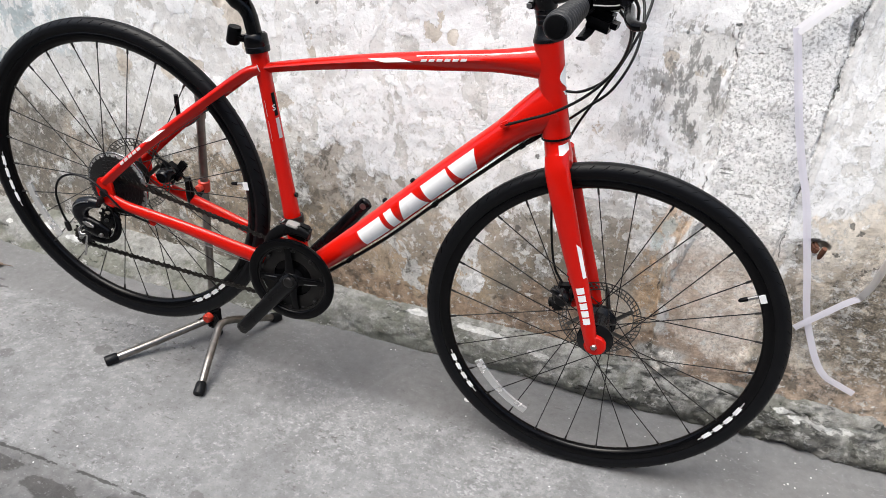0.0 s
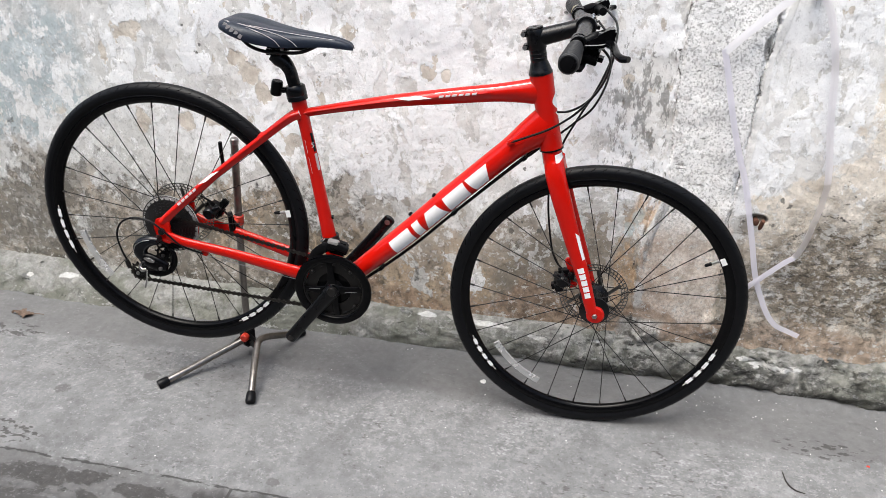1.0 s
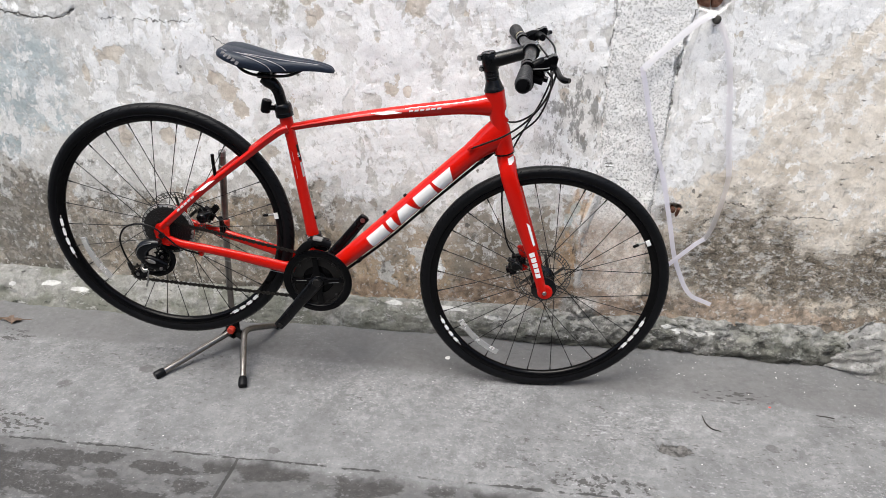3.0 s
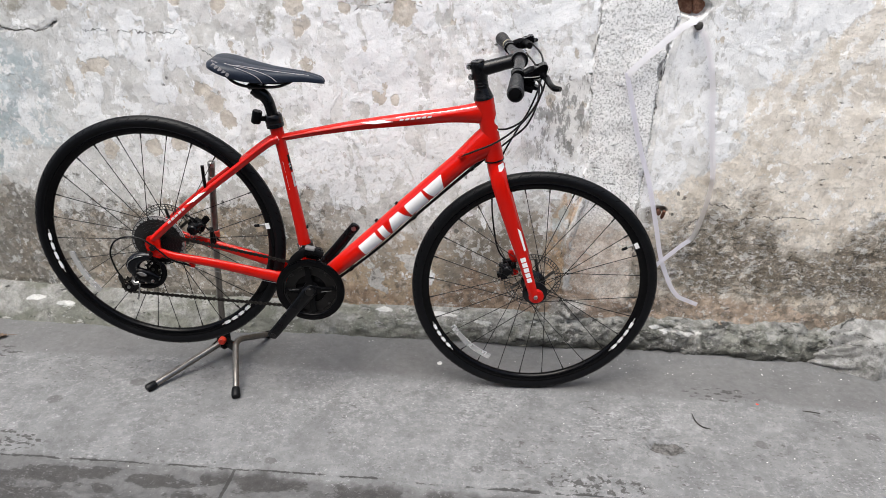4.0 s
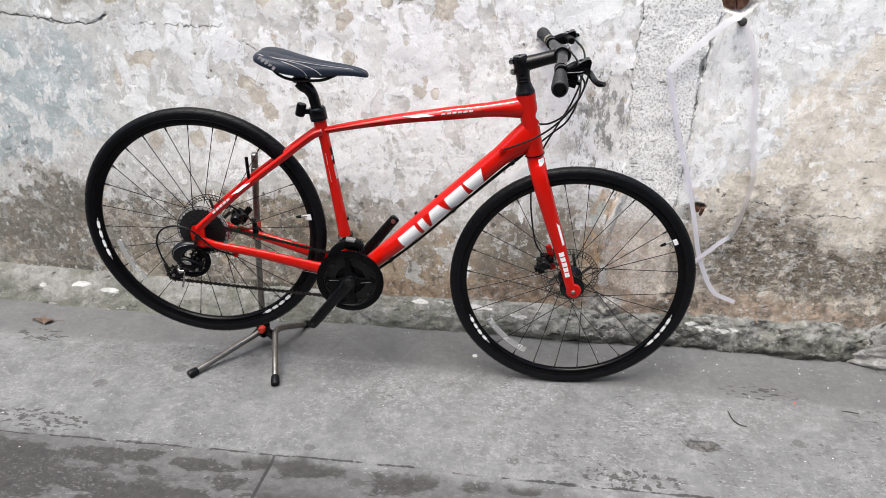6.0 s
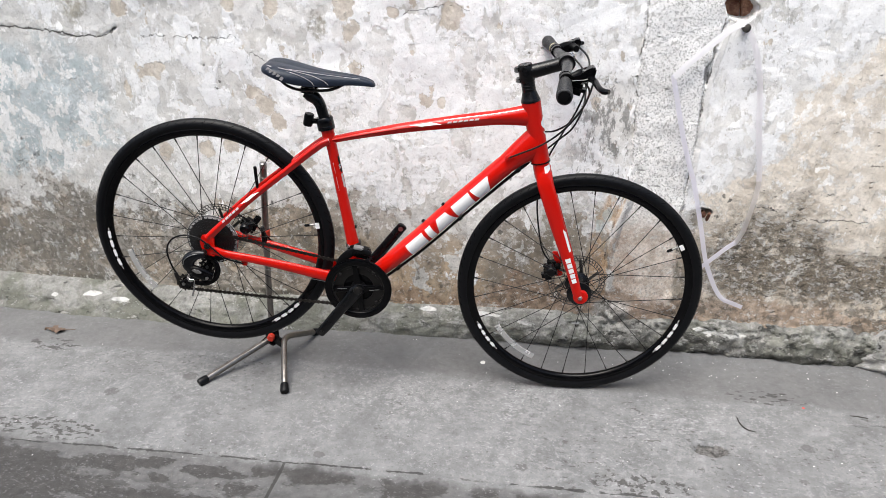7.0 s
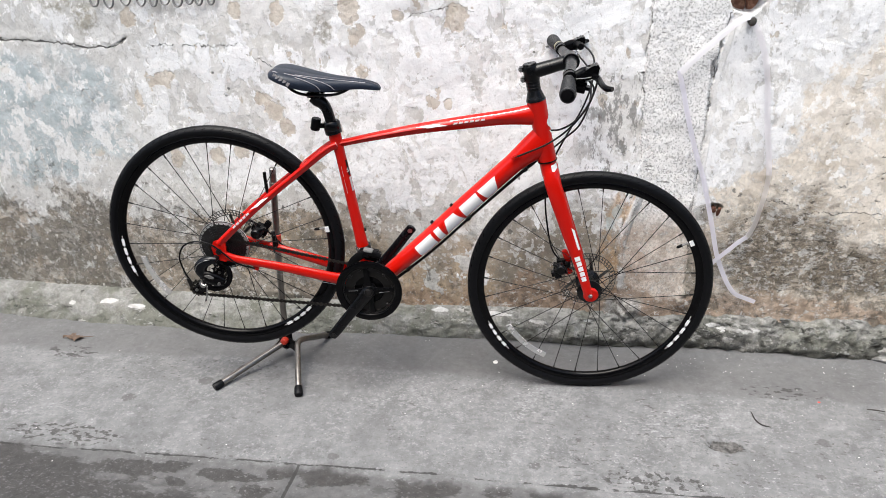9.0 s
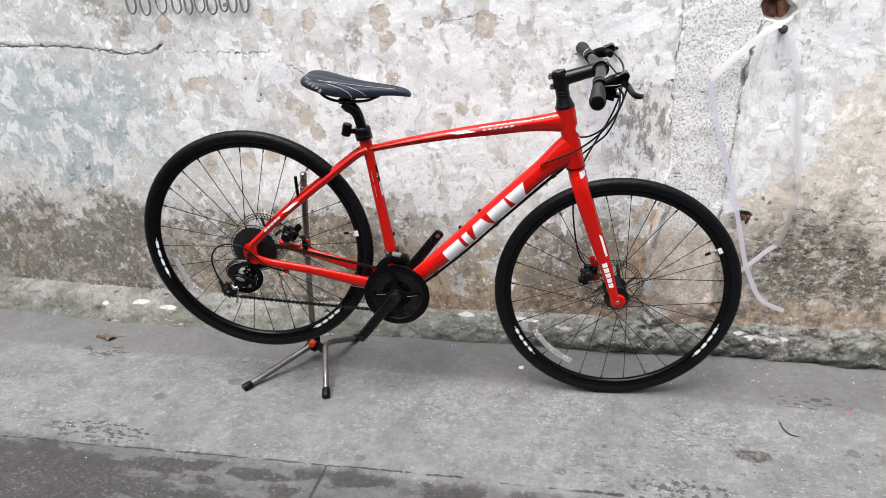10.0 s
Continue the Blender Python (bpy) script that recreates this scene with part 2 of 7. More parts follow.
    ridge = k.calc('MULTIPLY', ridge, k.step(k.noise(24, 6, 0.7, vec=k.scaled((1, 1, 0.4))), 0.44, 0.50))
    c = k.mix(k.calc('MULTIPLY', ridge, 0.85), c, (0.72, 0.715, 0.70))
    # ochre strip beside the patch with a scrap of blue, grey mortar at its foot
    strip = k.calc('MULTIPLY', k.calc('MULTIPLY', k.step(xs, 0.575, 0.595), k.step(xs, 0.644, 0.638)), k.calc('MULTIPLY', k.step(z, 0.14, 0.22), k.step(z, 0.58, 0.50)))
    strip = k.calc('MULTIPLY', strip, k.step(k.noise(14, 7, 0.7, vec=k.scaled((1, 1, 0.5))), 0.42, 0.50))
    c = k.mix(k.calc('MULTIPLY', strip, 0.75), c, k.mix(k.step(fine, 0.35, 0.65), (0.43, 0.275, 0.155), (0.62, 0.45, 0.29)))
    scrap = spots(k, x, z, ((0.592, 0.452, 0.014, 0.026), (0.575, 0.42, 0.012, 0.02)), wobble, 0.3)
    c = k.mix(k.calc('MULTIPLY', scrap, 0.6), c, (0.50, 0.61, 0.63))
    foot = k.calc('MULTIPLY', k.calc('MULTIPLY', k.step(xs, 0.60, 0.625), k.step(xs, 0.735, 0.71)), k.step(k.calc('ADD', z, e), 0.165, 0.150))
    c = k.mix(k.calc('MULTIPLY', foot, 0.85), c, k.mix(k.step(fine, 0.35, 0.62), (0.16, 0.155, 0.145), (0.40, 0.395, 0.38)))
    # reddish render just over the skirting
    red = k.step(k.calc('ADD', k.calc('ADD', z, k.calc('MULTIPLY_ADD', mid, 0.16, -0.08)), k.calc('MULTIPLY_ADD', k.noise(4.5, 4), 0.30, -0.15)), 0.200, 0.165)
    red = k.calc('MULTIPLY', k.calc('MULTIPLY', red, k.step(x, -0.6, -0.2)), k.calc('MULTIPLY_ADD', foot, -1.0, 1.0))
    c = k.mix(k.calc('MULTIPLY', red, 0.68), c, k.mix(k.step(speckle, 0.38, 0.62), (0.19, 0.125, 0.085), (0.50, 0.360, 0.262)))
    # smooth pale band of mortar along the far crack
    xr = k.calc('MAXIMUM', k.calc('MULTIPLY_ADD', z, 0.049, 0.7842), k.calc('MULTIPLY_ADD', z, 0.20, 0.6552))
    side = k.calc('ADD', k.calc('SUBTRACT', x, xr), k.calc('MULTIPLY', e, 0.35))
    band = k.calc('MULTIPLY', k.calc('MULTIPLY', k.step(side, 0.003, 0.006), k.step(side, 0.022, 0.018)), k.step(z, 0.50, 0.60))
    c = k.mix(k.calc('MULTIPLY', band, 0.7), c, k.mix(fine, (0.70, 0.69, 0.665), (0.86, 0.85, 0.83)))
    # soot and lichen running down, dense beside the patch
    near = k.calc('MULTIPLY', k.step(x, 0.42, 0.56), k.step(x, 0.655, 0.63))
    thick = k.calc('MULTIPLY_ADD', k.noise(2.3, 4), 0.30, -0.20)
    thick = k.calc('ADD', thick, k.calc('MULTIPLY', near, k.calc('MULTIPLY', k.calc('MULTIPLY', k.step(z, 0.42, 0.60), k.step(z, 0.95, 0.76)), 0.130)))
    soot = k.step(k.calc('ADD', k.noise(52, 9, 0.78, vec=k.scaled((1, 1, 0.42))), thick), 0.555, 0.600)
    c = k.mix(k.calc('MULTIPLY', k.calc('MULTIPLY', soot, free), k.calc('MULTIPLY_ADD', near, 0.42, 0.40)), c, k.mix(fine, (0.10, 0.10, 0.092), (0.34, 0.335, 0.32)))
    # damp and mould in a band over the skirting
    damp = k.calc('MULTIPLY', k.calc('MULTIPLY', k.step(zn, 0.62, 0.34), k.step(zn, -0.05, 0.12)), k.calc('MULTIPLY', free, k.calc('MULTIPLY_ADD', middle, -0.40, 1.0)))
    mould = k.step(k.calc('ADD', k.noise(30, 10, 0.80, warp=0.3), k.calc('ADD', k.calc('ADD', k.step(x, -0.40, -1.05, 0.0, 0.034), k.calc('MULTIPLY_ADD', damp, 0.25, -0.25)), k.calc('MULTIPLY_ADD', k.noise(4, 4), 0.26, -0.13))), 0.500, 0.545)
    c = k.mix(k.calc('MULTIPLY', mould, 0.66), c, k.mix(fine, (0.070, 0.062, 0.050), (0.24, 0.215, 0.175)))
    # dark line along the skirting's top: dirt, with the shadow there painted in too
    seam = k.calc('MULTIPLY', k.step(k.calc('ADD', z, k.calc('MULTIPLY_ADD', mid, 0.05, -0.025)), 0.116, 0.102), k.step(x, -0.10, -0.35))
    c = k.mix(k.calc('MULTIPLY', k.calc('MULTIPLY', seam, k.step(k.noise(6, 5), 0.40, 0.52)), 0.62), c, (0.085, 0.082, 0.066))
    # mouldy broken rubble at the far end
    far = k.calc('MULTIPLY', k.calc('MULTIPLY', k.step(k.calc('ADD', x, k.calc('MULTIPLY_ADD', big, 0.5, -0.25)), 0.80, 1.02), k.step(zn, 0.54, 0.40)), k.step(z, 0.16, 0.25))
    rough = k.noise(21, 9, 0.76, vec=k.scaled((1, 1, 1.5), (2, 0, 4)), warp=0.4)
    black = k.calc('MULTIPLY', far, k.step(k.calc('ADD', rough, k.calc('MULTIPLY_ADD', k.noise(5, 4), 0.30, -0.15)), 0.425, 0.465))
    c = k.mix(k.calc('MULTIPLY', black, 0.78), c, k.mix(k.step(grit, 0.40, 0.62), k.mix(fine, (0.040, 0.034, 0.028), (0.16, 0.135, 0.103)), (0.34, 0.28, 0.21)))
    shell = k.calc('MULTIPLY', k.step(k.noise(40, 9, 0.76, vec=k.scaled((1, 1, 1.5), (2, 0, 6))), 0.548, 0.570), far)
    # bright crumbs left in the damp band
    crumb = k.calc('MULTIPLY', k.step(k.noise(50, 8, 0.76, vec=k.scaled((1, 1, 1.2), (5, 0, 3))), 0.570, 0.585), k.step(zn, 0.8, 0.5))
    crumb = k.calc('MAXIMUM', crumb, shell)
    c = k.mix(k.calc('MULTIPLY', crumb, 0.82), c, (0.74, 0.725, 0.695))
    pit = k.calc('MULTIPLY', k.step(k.noise(58, 6, 0.7, vec=k.scaled((0.7, 1, 1.3), (3, 0, 8))), k.calc('MULTIPLY_ADD', far, -0.065, 0.652), k.calc('MULTIPLY_ADD', far, -0.065, 0.664)), k.calc('MAXIMUM', far, k.step(off, 0.02, 0.10)))
    c = k.mix(k.calc('MULTIPLY', pit, 0.75), c, (0.075, 0.066, 0.054))
    # cracks, the shade of their depth painted in as dark colour
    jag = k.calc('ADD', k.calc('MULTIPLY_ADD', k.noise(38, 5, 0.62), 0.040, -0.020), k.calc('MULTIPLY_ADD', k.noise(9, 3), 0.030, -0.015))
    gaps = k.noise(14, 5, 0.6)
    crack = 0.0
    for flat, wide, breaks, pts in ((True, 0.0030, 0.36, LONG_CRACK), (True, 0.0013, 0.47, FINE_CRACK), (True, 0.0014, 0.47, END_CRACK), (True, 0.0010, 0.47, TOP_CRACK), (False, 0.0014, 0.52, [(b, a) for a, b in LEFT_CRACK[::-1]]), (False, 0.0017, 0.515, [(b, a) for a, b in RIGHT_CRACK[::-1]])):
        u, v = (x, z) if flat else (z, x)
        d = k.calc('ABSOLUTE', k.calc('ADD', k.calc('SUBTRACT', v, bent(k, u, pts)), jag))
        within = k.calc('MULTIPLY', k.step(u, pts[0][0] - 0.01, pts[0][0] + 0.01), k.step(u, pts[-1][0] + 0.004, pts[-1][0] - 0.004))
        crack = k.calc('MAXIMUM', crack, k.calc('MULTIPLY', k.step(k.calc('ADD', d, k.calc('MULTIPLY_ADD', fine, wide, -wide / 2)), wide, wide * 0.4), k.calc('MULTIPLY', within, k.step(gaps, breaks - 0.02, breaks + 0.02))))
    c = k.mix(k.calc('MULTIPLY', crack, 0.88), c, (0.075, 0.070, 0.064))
    # small dark pocks
    pock = k.step(k.calc('ADD', k.cells(16), k.calc('ADD', k.calc('MULTIPLY', k.noise(5, 3), 0.5), k.calc('MULTIPLY_ADD', speckle, 0.5, -0.25))), 0.272, 0.255)
    c = k.mix(k.calc('MULTIPLY', pock, 0.8), c, (0.13, 0.125, 0.115))
    fleck = k.step(k.noise(62, 6, 0.72, vec=k.scaled((1, 1, 1), (9, 0, 2))), 0.640, 0.662)
    c = k.mix(k.calc('MULTIPLY', fleck, 0.55), c, (0.30, 0.29, 0.27))
    dust = k.calc('MULTIPLY', k.step(k.calc('ADD', k.noise(150, 5, 0.75), k.calc('MULTIPLY_ADD', mid, 0.30, -0.15)), 0.545, 0.60), k.calc('MULTIPLY_ADD', low, 0.24, k.calc('MULTIPLY_ADD', west, 0.12, 0.14)))
    c = k.mix(dust, c, (0.16, 0.15, 0.135))
    lumpy = k.noise(38, 6, 0.68, vec=k.scaled((1, 1, 0.9), (3, 0, 7)))
    c = k.mix(low, k.shade(c, lumpy, 0.12), k.shade(c, lumpy, 0.55))
    c = k.shade(k.shade(c, fine, 0.12), mid, 0.07)
    h = k.calc('ADD', k.calc('MULTIPLY', s3, 0.26), k.calc('ADD', k.calc('MULTIPLY', s2, 0.18), k.calc('MULTIPLY', s1, 0.20)))
    h = k.calc('ADD', h, k.calc('MULTIPLY', fine, k.calc('MULTIPLY_ADD', high, -0.85, 1.25)))
    h = k.calc('ADD', h, k.calc('MULTIPLY', grit, k.calc('ADD', k.calc('MULTIPLY', high, -0.70), k.calc('MULTIPLY_ADD', patch, 0.35, 0.85))))
    h = k.calc('ADD', h, k.calc('ADD', k.calc('MULTIPLY', pock, -1.2), k.calc('ADD', k.calc('MULTIPLY', mould, -0.6), k.calc('ADD', k.calc('MULTIPLY', crumb, 0.25), k.calc('MULTIPLY', crack, -2.0)))))
    h = k.calc('ADD', h, k.calc('ADD', k.calc('MULTIPLY', k.calc('MAXIMUM', dash, pit), -1.2), k.calc('ADD', k.calc('MULTIPLY', buff, -0.30), k.calc('ADD', k.calc('MULTIPLY', ridge, 0.7), k.calc('MULTIPLY', k.calc('MULTIPLY', far, rough), -4.0)))))
    h = k.calc('ADD', h, k.calc('MULTIPLY', k.calc('ADD', k.calc('MULTIPLY', band, 3.0), k.calc('SUBTRACT', left, gone)), 0.09))
    return k.finish(c, 0.9, h, 0.004, 1.0, Specular_IOR_Level=0.2)


def floor_material():
    k = Kit("worn_concrete")
    x, y = k.axis(0), k.axis(1)
    big, mid, fine, grit = k.noise(1.7, 5), k.noise(9, 7, 0.62), k.noise(55, 6, 0.68), k.noise(300, 2)
    wob = k.calc('MULTIPLY_ADD', mid, 0.09, -0.045)
    yn = k.calc('ADD', y, wob)
    c = k.mix(k.step(mid, 0.34, 0.66), (0.138, 0.138, 0.1401), (0.172, 0.172, 0.1741))
    c = k.mix(k.step(k.calc('ADD', k.noise(46, 10, 0.84), k.calc('MULTIPLY_ADD', k.noise(3.5, 6, 0.6), 0.34, -0.17)), 0.50, 0.62), c, (0.212, 0.212, 0.2142))
    # smooth trowelled strip along the wall
    strip = k.step(k.calc('ADD', yn, k.calc('MULTIPLY', k.step(x, -0.4, -1.2), 0.02)), 0.0, 0.035)
    c = k.mix(k.calc('MULTIPLY', strip, 0.85), c, k.mix(mid, (0.100, 0.099, 0.0999), (0.136, 0.134, 0.1349)))
    # the lane in front of the joint: darker, with damp patches
    lane = k.step(yn, -0.43, -0.47)
    wet = k.step(k.calc('ADD', k.noise(7, 10, 0.68, vec=k.scaled((0.60, 1.4, 1.0)), warp=0.3), k.calc('ADD', k.calc('MULTIPLY_ADD', big, 0.4, -0.2), k.calc('MULTIPLY', k.step(x, 0.1, -0.9), 0.07))), 0.470, 0.492)
    drift = k.calc('ADD', k.calc('MULTIPLY_ADD', k.noise(15, 8, 0.66, vec=k.scaled((0.7, 1.2, 1.0), (1, 6, 0))), 3.2, -1.6), k.calc('MULTIPLY_ADD', mid, 1.0, -0.5))
    pools = spots(k, x, y, ((-1.00, -0.560, 0.30, 0.080), (-0.686, -0.510, 0.080, 0.030), (-0.554, -0.497, 0.046, 0.022), (-0.375, -0.502, 0.090, 0.022), (-0.256, -0.470, 0.046, 0.036), (-0.118, -0.470, 0.090, 0.036)), drift, 0.12)
    pools = k.calc('MAXIMUM', pools, spots(k, x, y, ((0.109, -0.485, 0.065, 0.040), (-0.748, -0.579, 0.075, 0.020), (-0.511, -0.545, 0.035, 0.020), (-0.306, -0.551, 0.055, 0.026), (0.429, -0.455, 0.046, 0.025), (0.191, -0.468, 0.035, 0.030), (0.310, -0.452, 0.045, 0.030)), drift, 0.12))
    wet = k.calc('MAXIMUM', pools, k.calc('MULTIPLY', wet, k.step(y, -0.53, -0.60)))
    lane_c = k.mix(wet, k.mix(fine, (0.084, 0.083, 0.0834), (0.124, 0.123, 0.1236)), k.mix(fine, (0.034, 0.0325, 0.0319), (0.062, 0.0595, 0.0587)))
    c = k.mix(lane, c, lane_c)
    # damp blotch where the joint meets the left end
    sx, sy = k.calc('MULTIPLY', k.calc('ADD', x, 0.93), 5.0), k.calc('MULTIPLY', k.calc('ADD', y, 0.408), 20.0)
    sd = k.calc('SQRT', k.calc('ADD', k.calc('MULTIPLY', sx, sx), k.calc('MULTIPLY', sy, sy)))
    blot = k.calc('MULTIPLY', k.step(sd, 1.0, 0.8), k.step(k.noise(78, 5, 0.55, vec=k.scaled((0.55, 1, 1))), 0.53, 0.55))
    tx, ty = k.calc('MULTIPLY', k.calc('ADD', x, -0.70), 7.0), k.calc('MULTIPLY', k.calc('ADD', y, 0.375), 22.0)
    td = k.calc('SQRT', k.calc('ADD', k.calc('MULTIPLY', tx, tx), k.calc('MULTIPLY', ty, ty)))
    blot = k.calc('MAXIMUM', blot, k.calc('MULTIPLY', k.step(td, 1.0, 0.8), k.step(k.noise(44, 4, 0.6), 0.53, 0.55)))
    mx, my = k.calc('MULTIPLY', k.calc('ADD', x, -1.08), 8.0), k.calc('MULTIPLY', k.calc('ADD', y, -0.045), 28.0)
    md = k.calc('SQRT', k.calc('ADD', k.calc('MULTIPLY', mx, mx), k.calc('MULTIPLY', my, my)))
    blot = k.calc('MAXIMUM', blot, k.calc('MULTIPLY', k.step(md, 1.0, 0.8), k.step(k.noise(75, 4, 0.6, vec=k.scaled((0.5, 1, 1))), 0.53, 0.56)))
    lx, ly = k.calc('MULTIPLY', k.calc('ADD', x, 1.187), 9.0), k.calc('MULTIPLY', k.calc('ADD', y, 0.010), 24.0)
    ld = k.calc('SQRT', k.calc('ADD', k.calc('MULTIPLY', lx, lx), k.calc('MULTIPLY', ly, ly)))
    blot = k.calc('MAXIMUM', blot, k.calc('MULTIPLY', k.step(ld, 1.0, 0.7), k.step(k.noise(50, 5, 0.6, vec=k.scaled((0.5, 1, 1), (2, 2, 0))), 0.53, 0.57)))
    c = k.mix(k.calc('MULTIPLY', blot, 0.85), c, (0.050, 0.048, 0.0464))
    # round oily spots
    fleck = k.calc('MULTIPLY_ADD', k.noise(70, 6, 0.7), 0.030, -0.015)
    for px, py, r in ((-0.837, -0.228, 0.024), (-0.637, -0.118, 0.028), (1.139, -0.167, 0.020), (1.444, -0.095, 0.022), (0.02, -0.50, 0.02), (-0.13, -0.40, 0.016), (0.40, -0.36, 0.018), (1.10, -0.30, 0.012)):
        dx = k.calc('ADD', k.calc('ADD', x, -px), k.calc('MULTIPLY', wob, 0.5))
        dy = k.calc('MULTIPLY', k.calc('ADD', y, -py), 1.15)
        d = k.calc('ADD', k.calc('SQRT', k.calc('ADD', k.calc('MULTIPLY', dx, dx), k.calc('MULTIPLY', dy, dy))), fleck)
        c = k.mix(k.calc('MULTIPLY', k.step(d, r, r * 0.75), 0.55), c, (0.062, 0.060, 0.0587))
    # pale chips and dark pinholes
    chip = k.calc('MULTIPLY', k.step(k.cells(30), 0.07, 0.04), k.step(k.noise(6, 3), 0.53, 0.66))
    c = k.mix(k.calc('MULTIPLY', chip, 0.8), c, (0.72, 0.71, 0.69))
    pin = k.calc('MULTIPLY', k.step(k.cells(27, vec=k.scaled((1, 1, 1), (4.4, 1.3, 0))), 0.10, 0.06), k.step(k.noise(5, 3, vec=k.scaled((1, 1, 1), (2, 7, 0))), 0.5, 0.6))
    c = k.mix(k.calc('MULTIPLY', pin, 0.75), c, (0.10, 0.098, 0.0948))
    # small dark specks, flattened, in loose clusters
    speck = k.calc('MULTIPLY', k.step(k.noise(95, 5, 0.62, vec=k.scaled((0.55, 1.0, 1.0), (3, 5, 0))), 0.605, 0.625), k.step(k.noise(3.2, 4, vec=k.scaled((1, 1, 1), (6, 2, 0))), 0.46, 0.58))
    c = k.mix(k.calc('MULTIPLY', k.calc('MULTIPLY', speck, k.calc('MULTIPLY_ADD', strip, -0.8, 1.0)), 0.72), c, (0.075, 0.072, 0.069))
    # open pores and pale sand grains of the slab
    slab = k.calc('MULTIPLY', k.calc('MULTIPLY_ADD', strip, -0.7, 1.0), k.calc('MULTIPLY_ADD', lane, -0.6, 1.0))
    pore = k.calc('MULTIPLY', k.step(k.noise(150, 5, 0.68), 0.585, 0.625), slab)
    c = k.mix(k.calc('MULTIPLY', pore, 0.5), c, (0.088, 0.086, 0.0845))
    sand = k.calc('MULTIPLY', k.step(k.calc('ADD', k.noise(130, 5, 0.7, vec=k.scaled((0.7, 1, 1), (9, 3, 0))), k.calc('MULTIPLY_ADD', k.noise(4, 5), 0.3, -0.15)), 0.60, 0.64), slab)
    c = k.mix(k.calc('MULTIPLY', sand, 0.6), c, (0.31, 0.31, 0.3141))
    # floor of the spalled pit, its shade painted in as dark colour
    qx, qy = k.calc('MULTIPLY', k.calc('ADD', x, -0.885), 1 / 0.044), k.calc('MULTIPLY', k.calc('ADD', y, 0.205), 1 / 0.026)
    qd = k.calc('ADD', k.calc('SQRT', k.calc('ADD', k.calc('MULTIPLY', qx, qx), k.calc('MULTIPLY', qy, qy))), k.calc('MULTIPLY_ADD', k.noise(34, 6, 0.6), 1.6, -0.8))
    pit = k.step(qd, 1.0, 0.93)
    c = k.mix(k.calc('MULTIPLY', pit, 0.85), c, k.mix(k.step(fine, 0.4, 0.6), (0.045, 0.042, 0.0391), (0.13, 0.123, 0.1185)))
    # dirt in the joints
    jd = k.calc('ABSOLUTE', k.calc('ADD', k.calc('ADD', y, 0.4335), k.calc('ADD', k.calc('MULTIPLY', x, -0.032), k.calc('MULTIPLY', wob, 0.22))))
    jd = k.calc('ADD', jd, k.calc('MULTIPLY_ADD', k.noise(40, 6, 0.7), 0.022, -0.011))
    kd = k.calc('ADD', k.calc('ABSOLUTE', k.calc('ADD', k.calc('ADD', x, 0.213), k.calc('MULTIPLY', wob, 0.2))), k.calc('MULTIPLY', k.step(y, -0.44, -0.42), 1.0))
    joint = k.calc('MAXIMUM', k.calc('MULTIPLY', k.step(jd, 0.0046, 0.0022), k.step(k.noise(11, 6), 0.42, 0.47)), k.step(kd, 0.0052, 0.0030))
    c = k.mix(k.calc('MULTIPLY', joint, 0.85), c, (0.035, 0.034, 0.033))
    blotchy = k.noise(24, 7, 0.66, vec=k.scaled((0.75, 1.0, 1.0), (8, 1, 0)))
    c = k.shade(c, blotchy, k.calc('MULTIPLY_ADD', strip, -0.24, 0.36))
    c = k.shade(k.shade(k.shade(c, big, 0.10), mid, 0.12), fine, 0.28)
    h = k.calc('ADD', k.calc('MULTIPLY', fine, 0.7), k.calc('MULTIPLY', grit, k.calc('MULTIPLY_ADD', strip, -0.3, 0.5)))
    h = k.calc('ADD', h, k.calc('ADD', k.calc('MULTIPLY', pit, -2.0), k.calc('ADD', k.calc('MULTIPLY', pin, -0.9), k.calc('MULTIPLY', speck, -0.8))))
    rough = k.calc('MULTIPLY_ADD', k.calc('MULTIPLY', lane, wet), -0.25, 0.86)
    return k.finish(c, rough, h, 0.0018, 0.9, Specular_IOR_Level=0.25)


